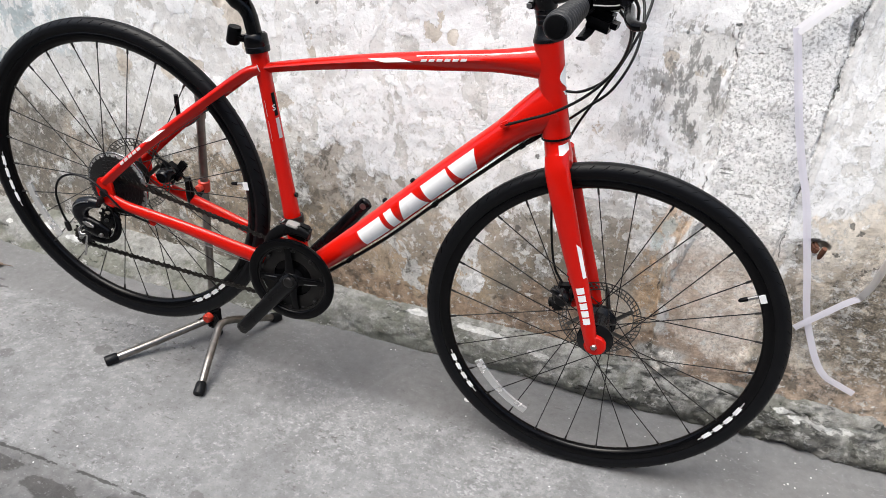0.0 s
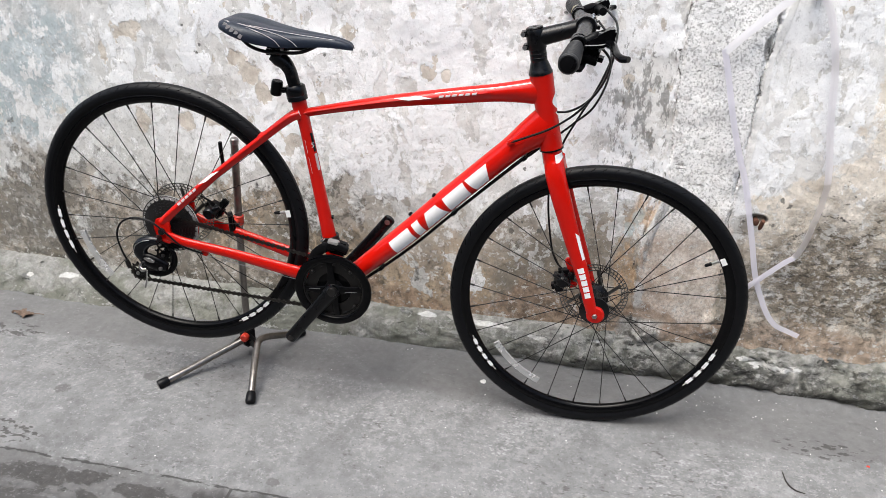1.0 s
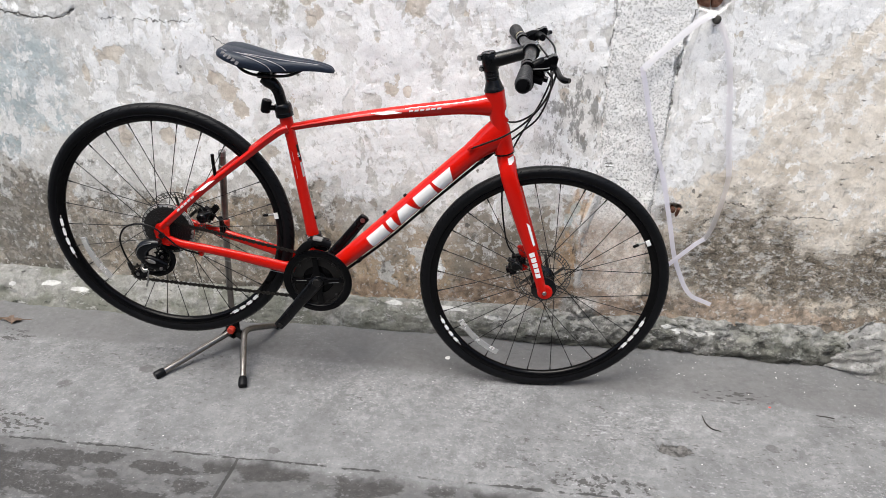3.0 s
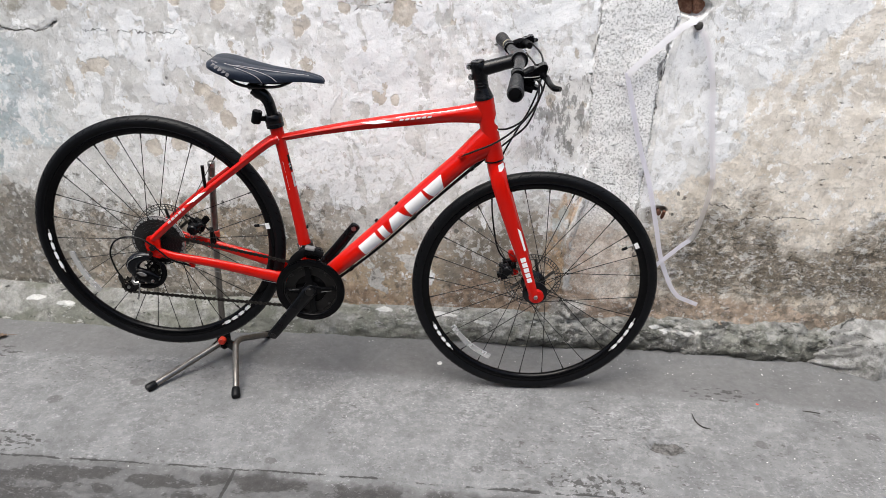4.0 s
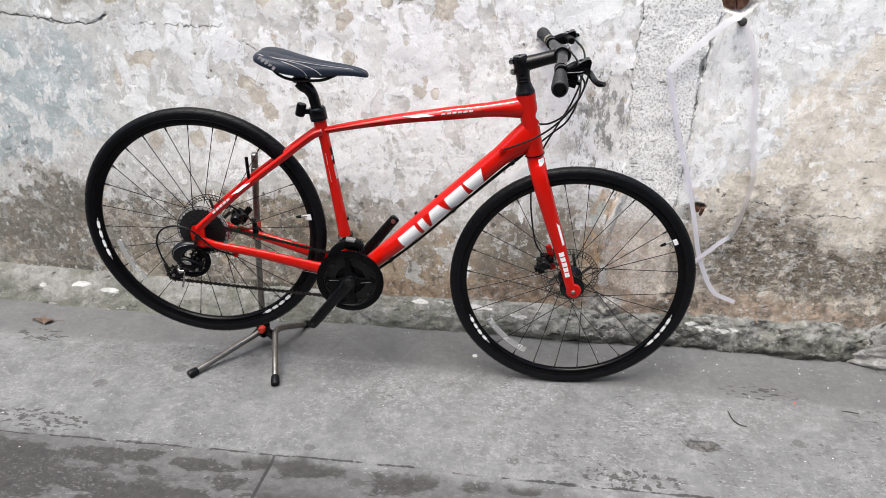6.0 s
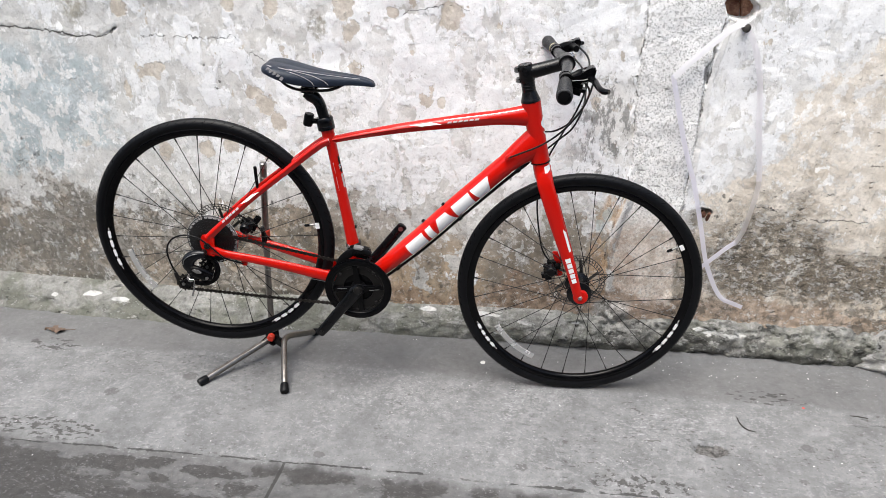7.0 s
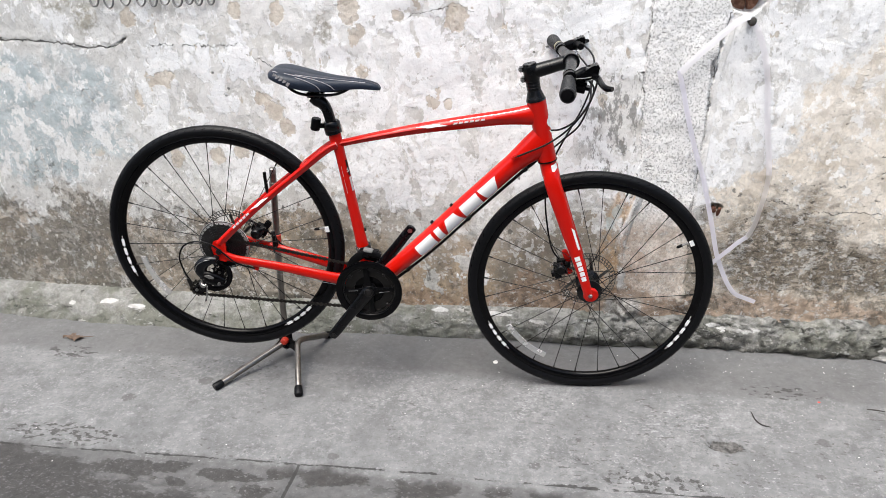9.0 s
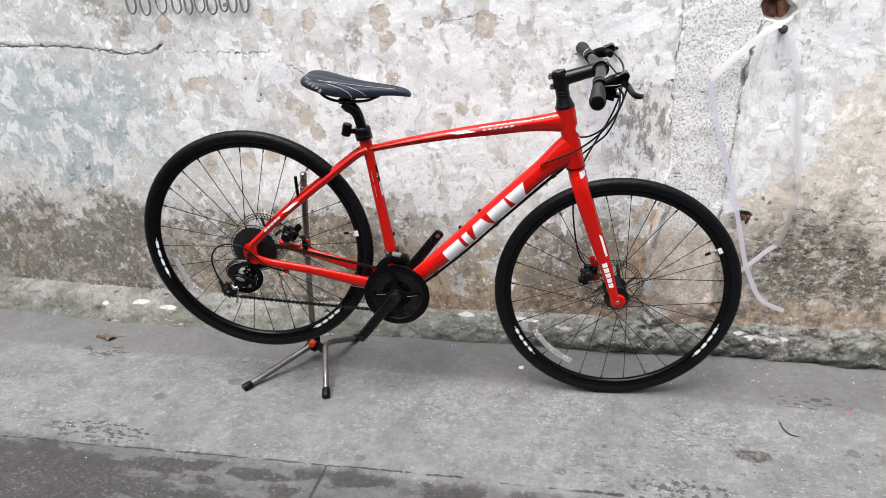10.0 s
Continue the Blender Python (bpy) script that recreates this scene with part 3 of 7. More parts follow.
def skirting_material():
    k = Kit("mossy_cement")
    x, z = k.axis(0), k.axis(2)
    mid, fine, big = k.noise(22, 12, 0.80, warp=0.2), k.noise(110, 6, 0.75), k.noise(3, 4)
    west = k.step(x, 0.25, -0.15)
    c = k.mix(west, k.mix(k.step(mid, 0.40, 0.58), (0.205, 0.202, 0.190), (0.385, 0.38, 0.36)), k.mix(k.step(mid, 0.38, 0.60), (0.225, 0.222, 0.208), (0.360, 0.356, 0.338)))
    moss = k.step(k.calc('ADD', k.noise(7, 9, 0.7), k.calc('MULTIPLY', z, -1.2)), 0.36, 0.50)
    c = k.mix(k.calc('MULTIPLY', moss, k.calc('MULTIPLY_ADD', west, 0.10, 0.50)), c, (0.118, 0.124, 0.088))
    # darker towards the foot, more so at higher x
    foot_dark = k.step(k.calc('ADD', k.calc('ADD', k.noise(18, 11, 0.78), k.step(x, 0.1, 0.6, 0.0, 0.055)), k.calc('MULTIPLY', z, -2.6)), 0.36, 0.44)
    c = k.mix(k.calc('MULTIPLY', foot_dark, k.step(x, 0.30, 0.8, 0.16, 0.62)), c, k.mix(fine, (0.028, 0.027, 0.024), (0.075, 0.073, 0.066)))
    flake = k.step(k.calc('ADD', k.noise(40, 10, 0.78, vec=k.scaled((0.5, 1, 1))), k.calc('MULTIPLY_ADD', k.noise(3.4, 3), 0.3, -0.15)), k.step(x, 0.2, 0.7, 0.59, 0.555), k.step(x, 0.2, 0.7, 0.615, 0.585))
    c = k.mix(k.calc('MULTIPLY', flake, 0.75), c, k.mix(fine, (0.36, 0.355, 0.34), (0.62, 0.61, 0.59)))
    ragged = k.calc('MULTIPLY_ADD', k.noise(60, 6, 0.7, vec=k.scaled((0.4, 1, 1))), 1.8, -0.9)
    spill = 0.0
    for px, pz, ln, hg in ((0.205, 0.088, 0.075, 0.0050), (0.362, 0.078, 0.036, 0.0055), (0.518, 0.081, 0.018, 0.006), (0.985, 0.085, 0.080, 0.0055), (0.905, 0.094, 0.022, 0.004),
                           (-1.19, 0.060, 0.034, 0.008), (-1.33, 0.054, 0.014, 0.007), (-1.075, 0.050, 0.036, 0.006), (0.03, 0.087, 0.028, 0.006)):
        dx = k.calc('MULTIPLY', k.calc('ADD', x, -px), 1 / ln)
        dz = k.calc('MULTIPLY', k.calc('ADD', z, -pz), 1 / hg)
        d = k.calc('ADD', k.calc('SQRT', k.calc('ADD', k.calc('MULTIPLY', dx, dx), k.calc('MULTIPLY', dz, dz))), ragged)
        spill = k.calc('MAXIMUM', spill, k.step(d, 1.0, 0.82))
    c = k.mix(k.calc('MULTIPLY', spill, 0.9), c, k.mix(fine, (0.52, 0.515, 0.50), (0.78, 0.775, 0.76)))
    dull = k.calc('MULTIPLY', k.calc('MULTIPLY', k.step(x, 1.14, 1.18), k.step(x, 1.30, 1.26)), k.calc('MULTIPLY', k.step(z, 0.078, 0.084), k.step(z, 0.108, 0.100)))
    c = k.mix(k.calc('MULTIPLY', k.calc('MULTIPLY', dull, k.step(mid, 0.44, 0.54)), 0.7), c, (0.42, 0.415, 0.40))
    crack = k.step(k.noise(30, 8, 0.72, vec=k.scaled((0.5, 1, 1.6), (7, 0, 2))), k.step(x, 0.2, 0.7, 0.615, 0.560), k.step(x, 0.2, 0.7, 0.65, 0.600))
    c = k.mix(k.calc('MULTIPLY', crack, 0.65), c, (0.03, 0.029, 0.026))
    c = k.shade(k.shade(c, fine, 0.34), big, 0.15)
    h = k.calc('ADD', k.calc('MULTIPLY', k.calc('SUBTRACT', mid, k.calc('MULTIPLY', crack, 0.5)), 2.4), k.calc('ADD', k.calc('MULTIPLY', fine, 0.8), k.calc('MULTIPLY', flake, 0.4)))
    return k.finish(c, 0.92, h, 0.006, 1.0, Specular_IOR_Level=0.2)


def brick_material():
    k = Kit("broken_red_brick")
    f = k.noise(60, 6, 0.7)
    c = k.mix(k.step(f, 0.4, 0.65), (0.24, 0.115, 0.075), (0.52, 0.30, 0.20))
    return k.finish(k.shade(c, k.random(), 0.2), 0.92, f, 0.003, 0.8)


def tyre_material():
    k = Kit("tyre_rubber")
    n, d = k.noise(90, 4), k.noise(11, 5)
    c = k.mix(k.step(d, 0.55, 0.75, 0.0, 0.5), (0.0026, 0.0028, 0.0038), (0.007, 0.007, 0.008))
    return k.finish(k.shade(c, n, 0.2), k.calc('MULTIPLY_ADD', d, 0.2, 0.36), n, 0.0006, 0.5, Specular_IOR_Level=0.19)


def paint_material():
    k = Kit("red_gloss_paint")
    d = k.noise(30, 4)
    c = k.shade(rgb(k, (0.50, 0.0058, 0.0024)), d, 0.05)
    return k.finish(c, k.calc('MULTIPLY_ADD', k.noise(160, 4), 0.10, 0.33), k.noise(600, 2), 0.00012, 0.5,
                    Coat_Weight=0.65, Coat_Roughness=0.03, Specular_IOR_Level=0.05)


def cement_material():
    k = Kit("set_cement")
    mid, fine = k.noise(24, 9, 0.75), k.noise(120, 5, 0.7)
    c = k.mix(k.step(mid, 0.40, 0.60), (0.17, 0.168, 0.160), (0.345, 0.34, 0.33))
    split = k.cells(7, vec=k.scaled((0.6, 1, 2.6)), feature='DISTANCE_TO_EDGE')
    split = k.step(k.calc('ADD', split, k.calc('MULTIPLY_ADD', mid, 0.16, -0.08)), 0.010, 0.002)
    split = k.calc('MULTIPLY', split, k.step(k.noise(6, 4), 0.46, 0.54))
    c = k.mix(k.calc('MULTIPLY', split, 0.75), c, (0.03, 0.029, 0.027))
    stain = k.step(k.noise(9, 8, 0.7, vec=k.scaled((1, 1, 1), (3, 1, 2))), 0.54, 0.62)
    c = k.shade(k.mix(k.calc('MULTIPLY', stain, 0.6), c, (0.085, 0.083, 0.074)), fine, 0.25)
    h = k.calc('ADD', k.calc('MULTIPLY', mid, 1.5), k.calc('ADD', k.calc('MULTIPLY', fine, 0.5), k.calc('MULTIPLY', split, -1.5)))
    return k.finish(c, 0.92, h, 0.005, 1.0, Specular_IOR_Level=0.2)


def strap_material(name, col, see):
    k = Kit(name)
    n = k.noise(40, 4, vec=k.scaled((1, 1, 0.2)))
    m = k.finish(k.shade(rgb(k, col), n, 0.08), 0.35, n, 0.0008, 0.5, Transmission_Weight=see, IOR=1.15)
    return m


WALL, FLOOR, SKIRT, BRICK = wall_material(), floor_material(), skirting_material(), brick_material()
RUBBER, RED = tyre_material(), paint_material()
BLACK = plain("black_anodised_metal", (0.0030, 0.0030, 0.0036), 0.27, 0.0, 120, 0.2, 0.0002, Specular_IOR_Level=0.28)
GLOSS = plain("black_gloss_rim", (0.0024, 0.0024, 0.0028), 0.16, 0.0, 90, 0.2, Specular_IOR_Level=0.13)
PLASTIC = plain("black_plastic", (0.0040, 0.0040, 0.0045), 0.30, 0.0, 200, 0.2, 0.0003, Specular_IOR_Level=0.09)
KNUCKLE = plain("navy_black_resin", (0.0040, 0.0046, 0.0062), 0.26, 0.0, 200, 0.2, 0.0003, Specular_IOR_Level=0.3)
GRIPM = plain("grip_rubber", (0.0090, 0.0090, 0.0100), 0.48, 0.0, 260, 0.25, 0.0005, Specular_IOR_Level=0.42)
SADDLE = plain("navy_black_saddle_cover", (0.012, 0.017, 0.029), 0.42, 0.0, 320, 0.2, 0.0004, Specular_IOR_Level=0.3)
CHROME = plain("worn_chrome", (0.62, 0.61, 0.60), 0.22, 1.0, 70, 0.18)
STEEL = plain("dull_steel", (0.34, 0.335, 0.33), 0.36, 1.0, 120, 0.2)
ROTOR = plain("brake_disc_steel", (0.13, 0.127, 0.122), 0.35, 1.0, 120, 0.3)
TUBE = plain("scuffed_stand_tube", (0.23, 0.212, 0.195), 0.36, 1.0, 60, 0.45)
CHAIN = plain("oily_chain_steel", (0.036, 0.033, 0.030), 0.34, 0.8, 300, 0.35)
COG = plain("worn_cog_steel", (0.030, 0.030, 0.031), 0.34, 0.6, 150, 0.3)
DARK = plain("dark_steel", (0.016, 0.015, 0.0145), 0.36, 0.5, 150, 0.3)
WHITE = plain("white_decal", (0.80, 0.80, 0.80), 0.3, 0.0, 90, 0.05)
SILVER = plain("silver_decal", (0.52, 0.49, 0.49), 0.34, 0.3, 90, 0.06)
REFLECT = plain("translucent_reflector", (0.66, 0.66, 0.66), 0.25, 0.0, 400, 0.1, 0.0006, Transmission_Weight=0.6, IOR=1.2)
CABLE = plain("cable_housing", (0.0045, 0.0045, 0.005), 0.34, 0.0, 90, 0.15, Specular_IOR_Level=0.2)
BRASS = plain("pale_brass", (0.62, 0.56, 0.36), 0.3, 0.6, 90, 0.15)
REDCAP = plain("red_plastic_cap", (0.55, 0.035, 0.015), 0.4, 0.0, 90, 0.1)
LIME = plain("limewash_splash", (0.56, 0.555, 0.54), 0.85, 0.0, 70, 0.35, 0.002)
CEMENT = cement_material()
LEAF = plain("dry_leaf", (0.125, 0.085, 0.062), 0.85, 0.0, 60, 0.3, 0.001)
TWIG = plain("dark_twig", (0.03, 0.027, 0.024), 0.85, 0.0, 90, 0.3)
RUST = plain("rusty_iron", (0.11, 0.045, 0.026), 0.85, 0.2, 70, 0.4, 0.001)
MARK = plain("faded_wall_marking", (0.20, 0.20, 0.195), 0.9, 0.0, 40, 0.4)
STRAP = strap_material("white_plastic_strap", (0.80, 0.79, 0.81), 0.15)
VEIL = strap_material("milky_plastic_strap", (0.80, 0.785, 0.85), 0.55)
FILM = strap_material("thin_clear_strap", (0.86, 0.84, 0.86), 0.72)
CLEAR = strap_material("clear_plastic_strap", (0.90, 0.88, 0.88), 0.91)
# kept dark so the added far wall throws little light back
FARWALL = plain("grey_rendered_wall", (0.13, 0.127, 0.122), 0.9, 0.0, 9, 0.2, 0.003)


# ---------------------------------------------------------------- mesh kit
def part(name, bm, material, parent=None, label="", flat=False):
    me = bpy.data.meshes.new(name)
    bmesh.ops.recalc_face_normals(bm, faces=bm.faces)
    bm.to_mesh(me)
    bm.free()
    me.materials.append(material)
    if not flat:
        me.shade_smooth()
        me.set_sharp_from_angle(angle=radians(38))
    ob = new(name, me)
    ob.parent = parent
    return tagged(ob, label) if label else ob


def smooth_path(pts, n):
    """Catmull-Rom through the points, n steps a span."""
    p = [Vector(q) for q in pts]
    p = [2 * p[0] - p[1], *p, 2 * p[-1] - p[-2]]
    out = []
    for i in range(1, len(p) - 2):
        a, b, c, d = p[i - 1:i + 3]
        for s in range(n):
            t = s / n
            out.append(0.5 * (2 * b + (c - a) * t + (2 * a - 5 * b + 4 * c - d) * t * t + (3 * b - a - 3 * c + d) * t ** 3))
    out.append(p[-2])
    return out


def frames_along(pts, side):
    out = []
    s = Vector(side)
    for i, p in enumerate(pts):
        t = (pts[min(i + 1, len(pts) - 1)] - pts[max(i - 1, 0)]).normalized()
        s = (s - t * s.dot(t)).normalized()
        out.append((p, s, t.cross(s)))
    return out


def sweep(bm, pts, radii, segs=16, side=(0, 1, 0), caps=True):
    """A tube through pts; radii: one, or a (side, other) pair, for each point or for all."""
    pts = [Vector(p) for p in pts]
    if not isinstance(radii, list):
        radii = [radii] * len(pts)
    rings = []
    for (p, s, u), r in zip(frames_along(pts, side), radii):
        a, b = r if isinstance(r, tuple) else (r, r)
        rings.append([bm.verts.new(p + s * (a * math.cos(w)) + u * (b * math.sin(w))) for w in (2 * math.pi * k / segs for k in range(segs))])
    for q, r in zip(rings, rings[1:]):
        for k in range(segs):
            bm.faces.new((q[k], q[(k + 1) % segs], r[(k + 1) % segs], r[k]))
    if caps:
        bm.faces.new(rings[0])
        bm.faces.new(rings[-1][::-1])
    return bm


def tube(pts, radii, segs=16, n=0, side=(0, 1, 0)):
    if n:
        m = len(pts)
        if isinstance(radii, list):
            pair = [r if isinstance(r, tuple) else (r, r) for r in radii]
            full = []
            for i in range(m - 1):
                for j in range(n):
                    t = j / n
                    full.append(tuple(a + (b - a) * t for a, b in zip(pair[i], pair[i + 1])))
            radii = [*full, pair[-1]]
        pts = smooth_path(pts, n)
    return sweep(bmesh.new(), pts, radii, segs, side)


def lathe(profile, segs=48, at=(0, 0, 0), closed=False, bm=None, axis=None):
    """Turn (radius, offset along the axis) round the Y axis, or round the given axis."""
    bm = bm or bmesh.new()
    turn = Vector((0, 1, 0)).rotation_difference(Vector(axis)).to_matrix() if axis else Matrix.Identity(3)
    rings = []
    for r, y in profile:
        if r < 1e-6:
            rings.append([bm.verts.new(Vector(at) + turn @ Vector((0, y, 0)))] * segs)
        else:
            rings.append([bm.verts.new(Vector(at) + turn @ Vector((r * math.cos(w), y, r * math.sin(w)))) for w in (2 * math.pi * k / segs for k in range(segs))])
    pairs = list(zip(rings, rings[1:])) + ([(rings[-1], rings[0])] if closed else [])
    for q, r in pairs:
        for k in range(segs):
            vs = []
            for v in (q[k], q[(k + 1) % segs], r[(k + 1) % segs], r[k]):
                if v not in vs:
                    vs.append(v)
            if len(vs) > 2:
                bm.faces.new(vs)
    return bm


def disc(r0, r1, y0, y1, segs=48, at=(0, 0, 0), bm=None):
    return lathe([(r0, y0), (r1, y0), (r1, y1), (r0, y1)], segs, at, True, bm)


def block(size, at=(0, 0, 0), turn=(0, 0, 0), bevel=0.002, bm=None):
    own = bmesh.new()
    bmesh.ops.create_cube(own, size=1.0)
    for v in own.verts:
        v.co = Vector((v.co.x * size[0], v.co.y * size[1], v.co.z * size[2]))
    if bevel:
        bmesh.ops.bevel(own, geom=own.edges[:], offset=bevel, segments=2, affect='EDGES')
    bmesh.ops.transform(own, matrix=pose(*at, *turn), verts=own.verts)
    if bm is None:
        return own
    return joined(bm, own)


def joined(bm, other):
    made = {v: bm.verts.new(v.co) for v in other.verts}
    for f in other.faces:
        bm.faces.new([made[v] for v in f.verts])
    other.free()
    return bm


def slab(outline, y0, y1, bevel=0.0):
    """A plate from an outline in the XZ plane, from y0 to y1."""
    bm = bmesh.new()
    a = [bm.verts.new((x, y0, z)) for x, z in outline]
    b = [bm.verts.new((x, y1, z)) for x, z in outline]
    bm.faces.new(a)
    bm.faces.new(b[::-1])
    for i in range(len(a)):
        j = (i + 1) % len(a)
        bm.faces.new((a[i], b[i], b[j], a[j]))
    if bevel:
        bmesh.ops.bevel(bm, geom=bm.edges[:], offset=bevel, segments=2, affect='EDGES')
    return bm


def keel(bm, path, radii, amount=0.8, fade=0.0):
    """Draws the under side of a tube in, so that its lower flanks face down."""
    pts = [Vector(p) for p in path]
    for v in bm.verts:
        best = None
        for i, (a, b) in enumerate(zip(pts, pts[1:])):
            d = b - a
            t = min(1, max(0, (v.co - a).dot(d) / d.length_squared))
            gap = (v.co - a - d * t).length
            if best is None or gap < best[0]:
                best = (gap, i, t, a + d * t, d.normalized())
        _, i, t, c, d = best
        down = Vector((d.z, 0, -d.x)) * (1 if d.x > 0 else -1)
        f = (v.co - c).dot(down) / (radii[i][1] * (1 - t) + radii[i + 1][1] * t)
        if f > -0.22:
            f = min(f, 0.985)
            k = min(1, (i + t) / fade) if fade else 1
            v.co.y = c.y + (v.co.y - c.y) * (1 - k + k * 0.975 * (1 - amount * (f + 0.22) / 1.22) / math.sqrt(1 - f * f))
    return bm


def tube_patch(pts, radii, quads, side=(0, 1, 0), lift=0.0006, n=0, across=8, bm=None):
    """Decals on a tube: each quad is four (share of the length, degrees round from the side) corners."""
    if n:
        pair = radii
        full = []
        for i in range(len(pts) - 1):
            for j in range(n):
                full.append(tuple(a + (b - a) * j / n for a, b in zip(pair[i], pair[i + 1])))
        radii = [*full, pair[-1]]
        pts = smooth_path(pts, n)
    fr = frames_along([Vector(p) for p in pts], side)
    bm = bm or bmesh.new()
    run = np.concatenate([[0.0], np.cumsum([(b[0] - a[0]).length for a, b in zip(fr, fr[1:])])])

    def at(s, deg, out):
        f = min(float(np.interp(s * run[-1], run, np.arange(len(fr)))), len(fr) - 1.001)
        i = int(f)
        t = f - i
        p, sd, u = (fr[i][j].lerp(fr[i + 1][j], t) for j in range(3))
        a, b = (radii[i][j] + (radii[i + 1][j] - radii[i][j]) * t for j in range(2))
        w = radians(deg)
        return p + sd * ((a + out) * math.cos(w)) + u * ((b + out) * math.sin(w))

    for c in quads:
        grid = []
        for i in range(across + 1):
            row = []
            for j in range(across + 1):
                f, g = i / across, j / across
                s = (c[0][0] * (1 - f) + c[1][0] * f) * (1 - g) + (c[3][0] * (1 - f) + c[2][0] * f) * g
                d = (c[0][1] * (1 - f) + c[1][1] * f) * (1 - g) + (c[3][1] * (1 - f) + c[2][1] * f) * g
                row.append(bm.verts.new(at(s, d, lift)))
            grid.append(row)
        for q, r in zip(grid, grid[1:]):
            for j in range(across):
                bm.faces.new((q[j], q[j + 1], r[j + 1], r[j]))
    bmesh.ops.remove_doubles(bm, verts=bm.verts, dist=0.00002)
    return bm


def ribbon(pts, wide, normal, thick=0.0006, twists=None):
    """A strap along pts, its flat side facing normal (one for all, or one a point)."""
    bm = bmesh.new()
    rows = []
    for i, p in enumerate(pts):
        t = (pts[min(i + 1, len(pts) - 1)] - pts[max(i - 1, 0)]).normalized()
        nn = Vector(normal if twists is None else twists[i]).normalized()
        w = t.cross(nn).normalized()
        nn = w.cross(t)
        rows.append([bm.verts.new(p + w * (wide / 2 * a) + nn * (thick * b)) for a, b in ((-1, 0), (0, 0.8), (1, 0), (1, 1), (0, 1.8), (-1, 1))])
    for q, r in zip(rows, rows[1:]):
        for k in range(6):
            bm.faces.new((q[k], q[(k + 1) % 6], r[(k + 1) % 6], r[k]))
    bm.faces.new(rows[0])
    bm.faces.new(rows[-1][::-1])
    return bm


def lines(*runs):
    """Grid lines from runs of (start, end, step)."""
    out = []
    for a, b, s in runs:
        n = max(1, round((b - a) / s))
        out += [a + (b - a) * i / n for i in range(n)]
    return np.array([*out, runs[-1][1]])


def sheet(name, us, vs, place, material):
    """A grid over us x vs; place(U, V) gives the arrays X, Y, Z."""
    U, V = np.meshgrid(us, vs)
    co = np.stack(place(U, V), -1).reshape(-1, 3)
    nu, nv = len(us), len(vs)
    i = np.arange(nu * nv).reshape(nv, nu)
    f = np.stack([i[:-1, :-1], i[:-1, 1:], i[1:, 1:], i[1:, :-1]], -1).reshape(-1, 4)
    me = bpy.data.meshes.new(name)
    me.from_pydata(co.tolist(), [], f.tolist())
    me.materials.append(material)
    me.shade_smooth()
    return new(name, me)


def lumps(U, V, scale, seed, octaves=3):
    """Smooth value noise on arrays, about -1 to 1."""
    rng = np.random.default_rng(seed)
    out = np.zeros_like(U, dtype=float)
    amp = 1.0
    for _ in range(octaves):
        g = rng.uniform(-1, 1, (64, 64))
        x, y = U * scale, V * scale
        xi, yi = np.floor(x).astype(int), np.floor(y).astype(int)
        fx, fy = x - xi, y - yi
        fx, fy = fx * fx * (3 - 2 * fx), fy * fy * (3 - 2 * fy)
        a, b = g[xi % 64, yi % 64], g[(xi + 1) % 64, yi % 64]
        c, d = g[xi % 64, (yi + 1) % 64], g[(xi + 1) % 64, (yi + 1) % 64]
        out += amp * ((a * (1 - fx) + b * fx) * (1 - fy) + (c * (1 - fx) + d * fx) * fy)
        amp, scale = amp * 0.5, scale * 2.1
    return out


def to_line(U, V, pts):
    """Distance of each grid place to a polyline."""
    best = np.full_like(U, 9.0, dtype=float)
    for (ax, ay), (bx, by) in zip(pts, pts[1:]):
        dx, dy = bx - ax, by - ay
        t = np.clip(((U - ax) * dx + (V - ay) * dy) / (dx * dx + dy * dy), 0, 1)
        best = np.minimum(best, np.hypot(U - ax - t * dx, V - ay - t * dy))
    return best


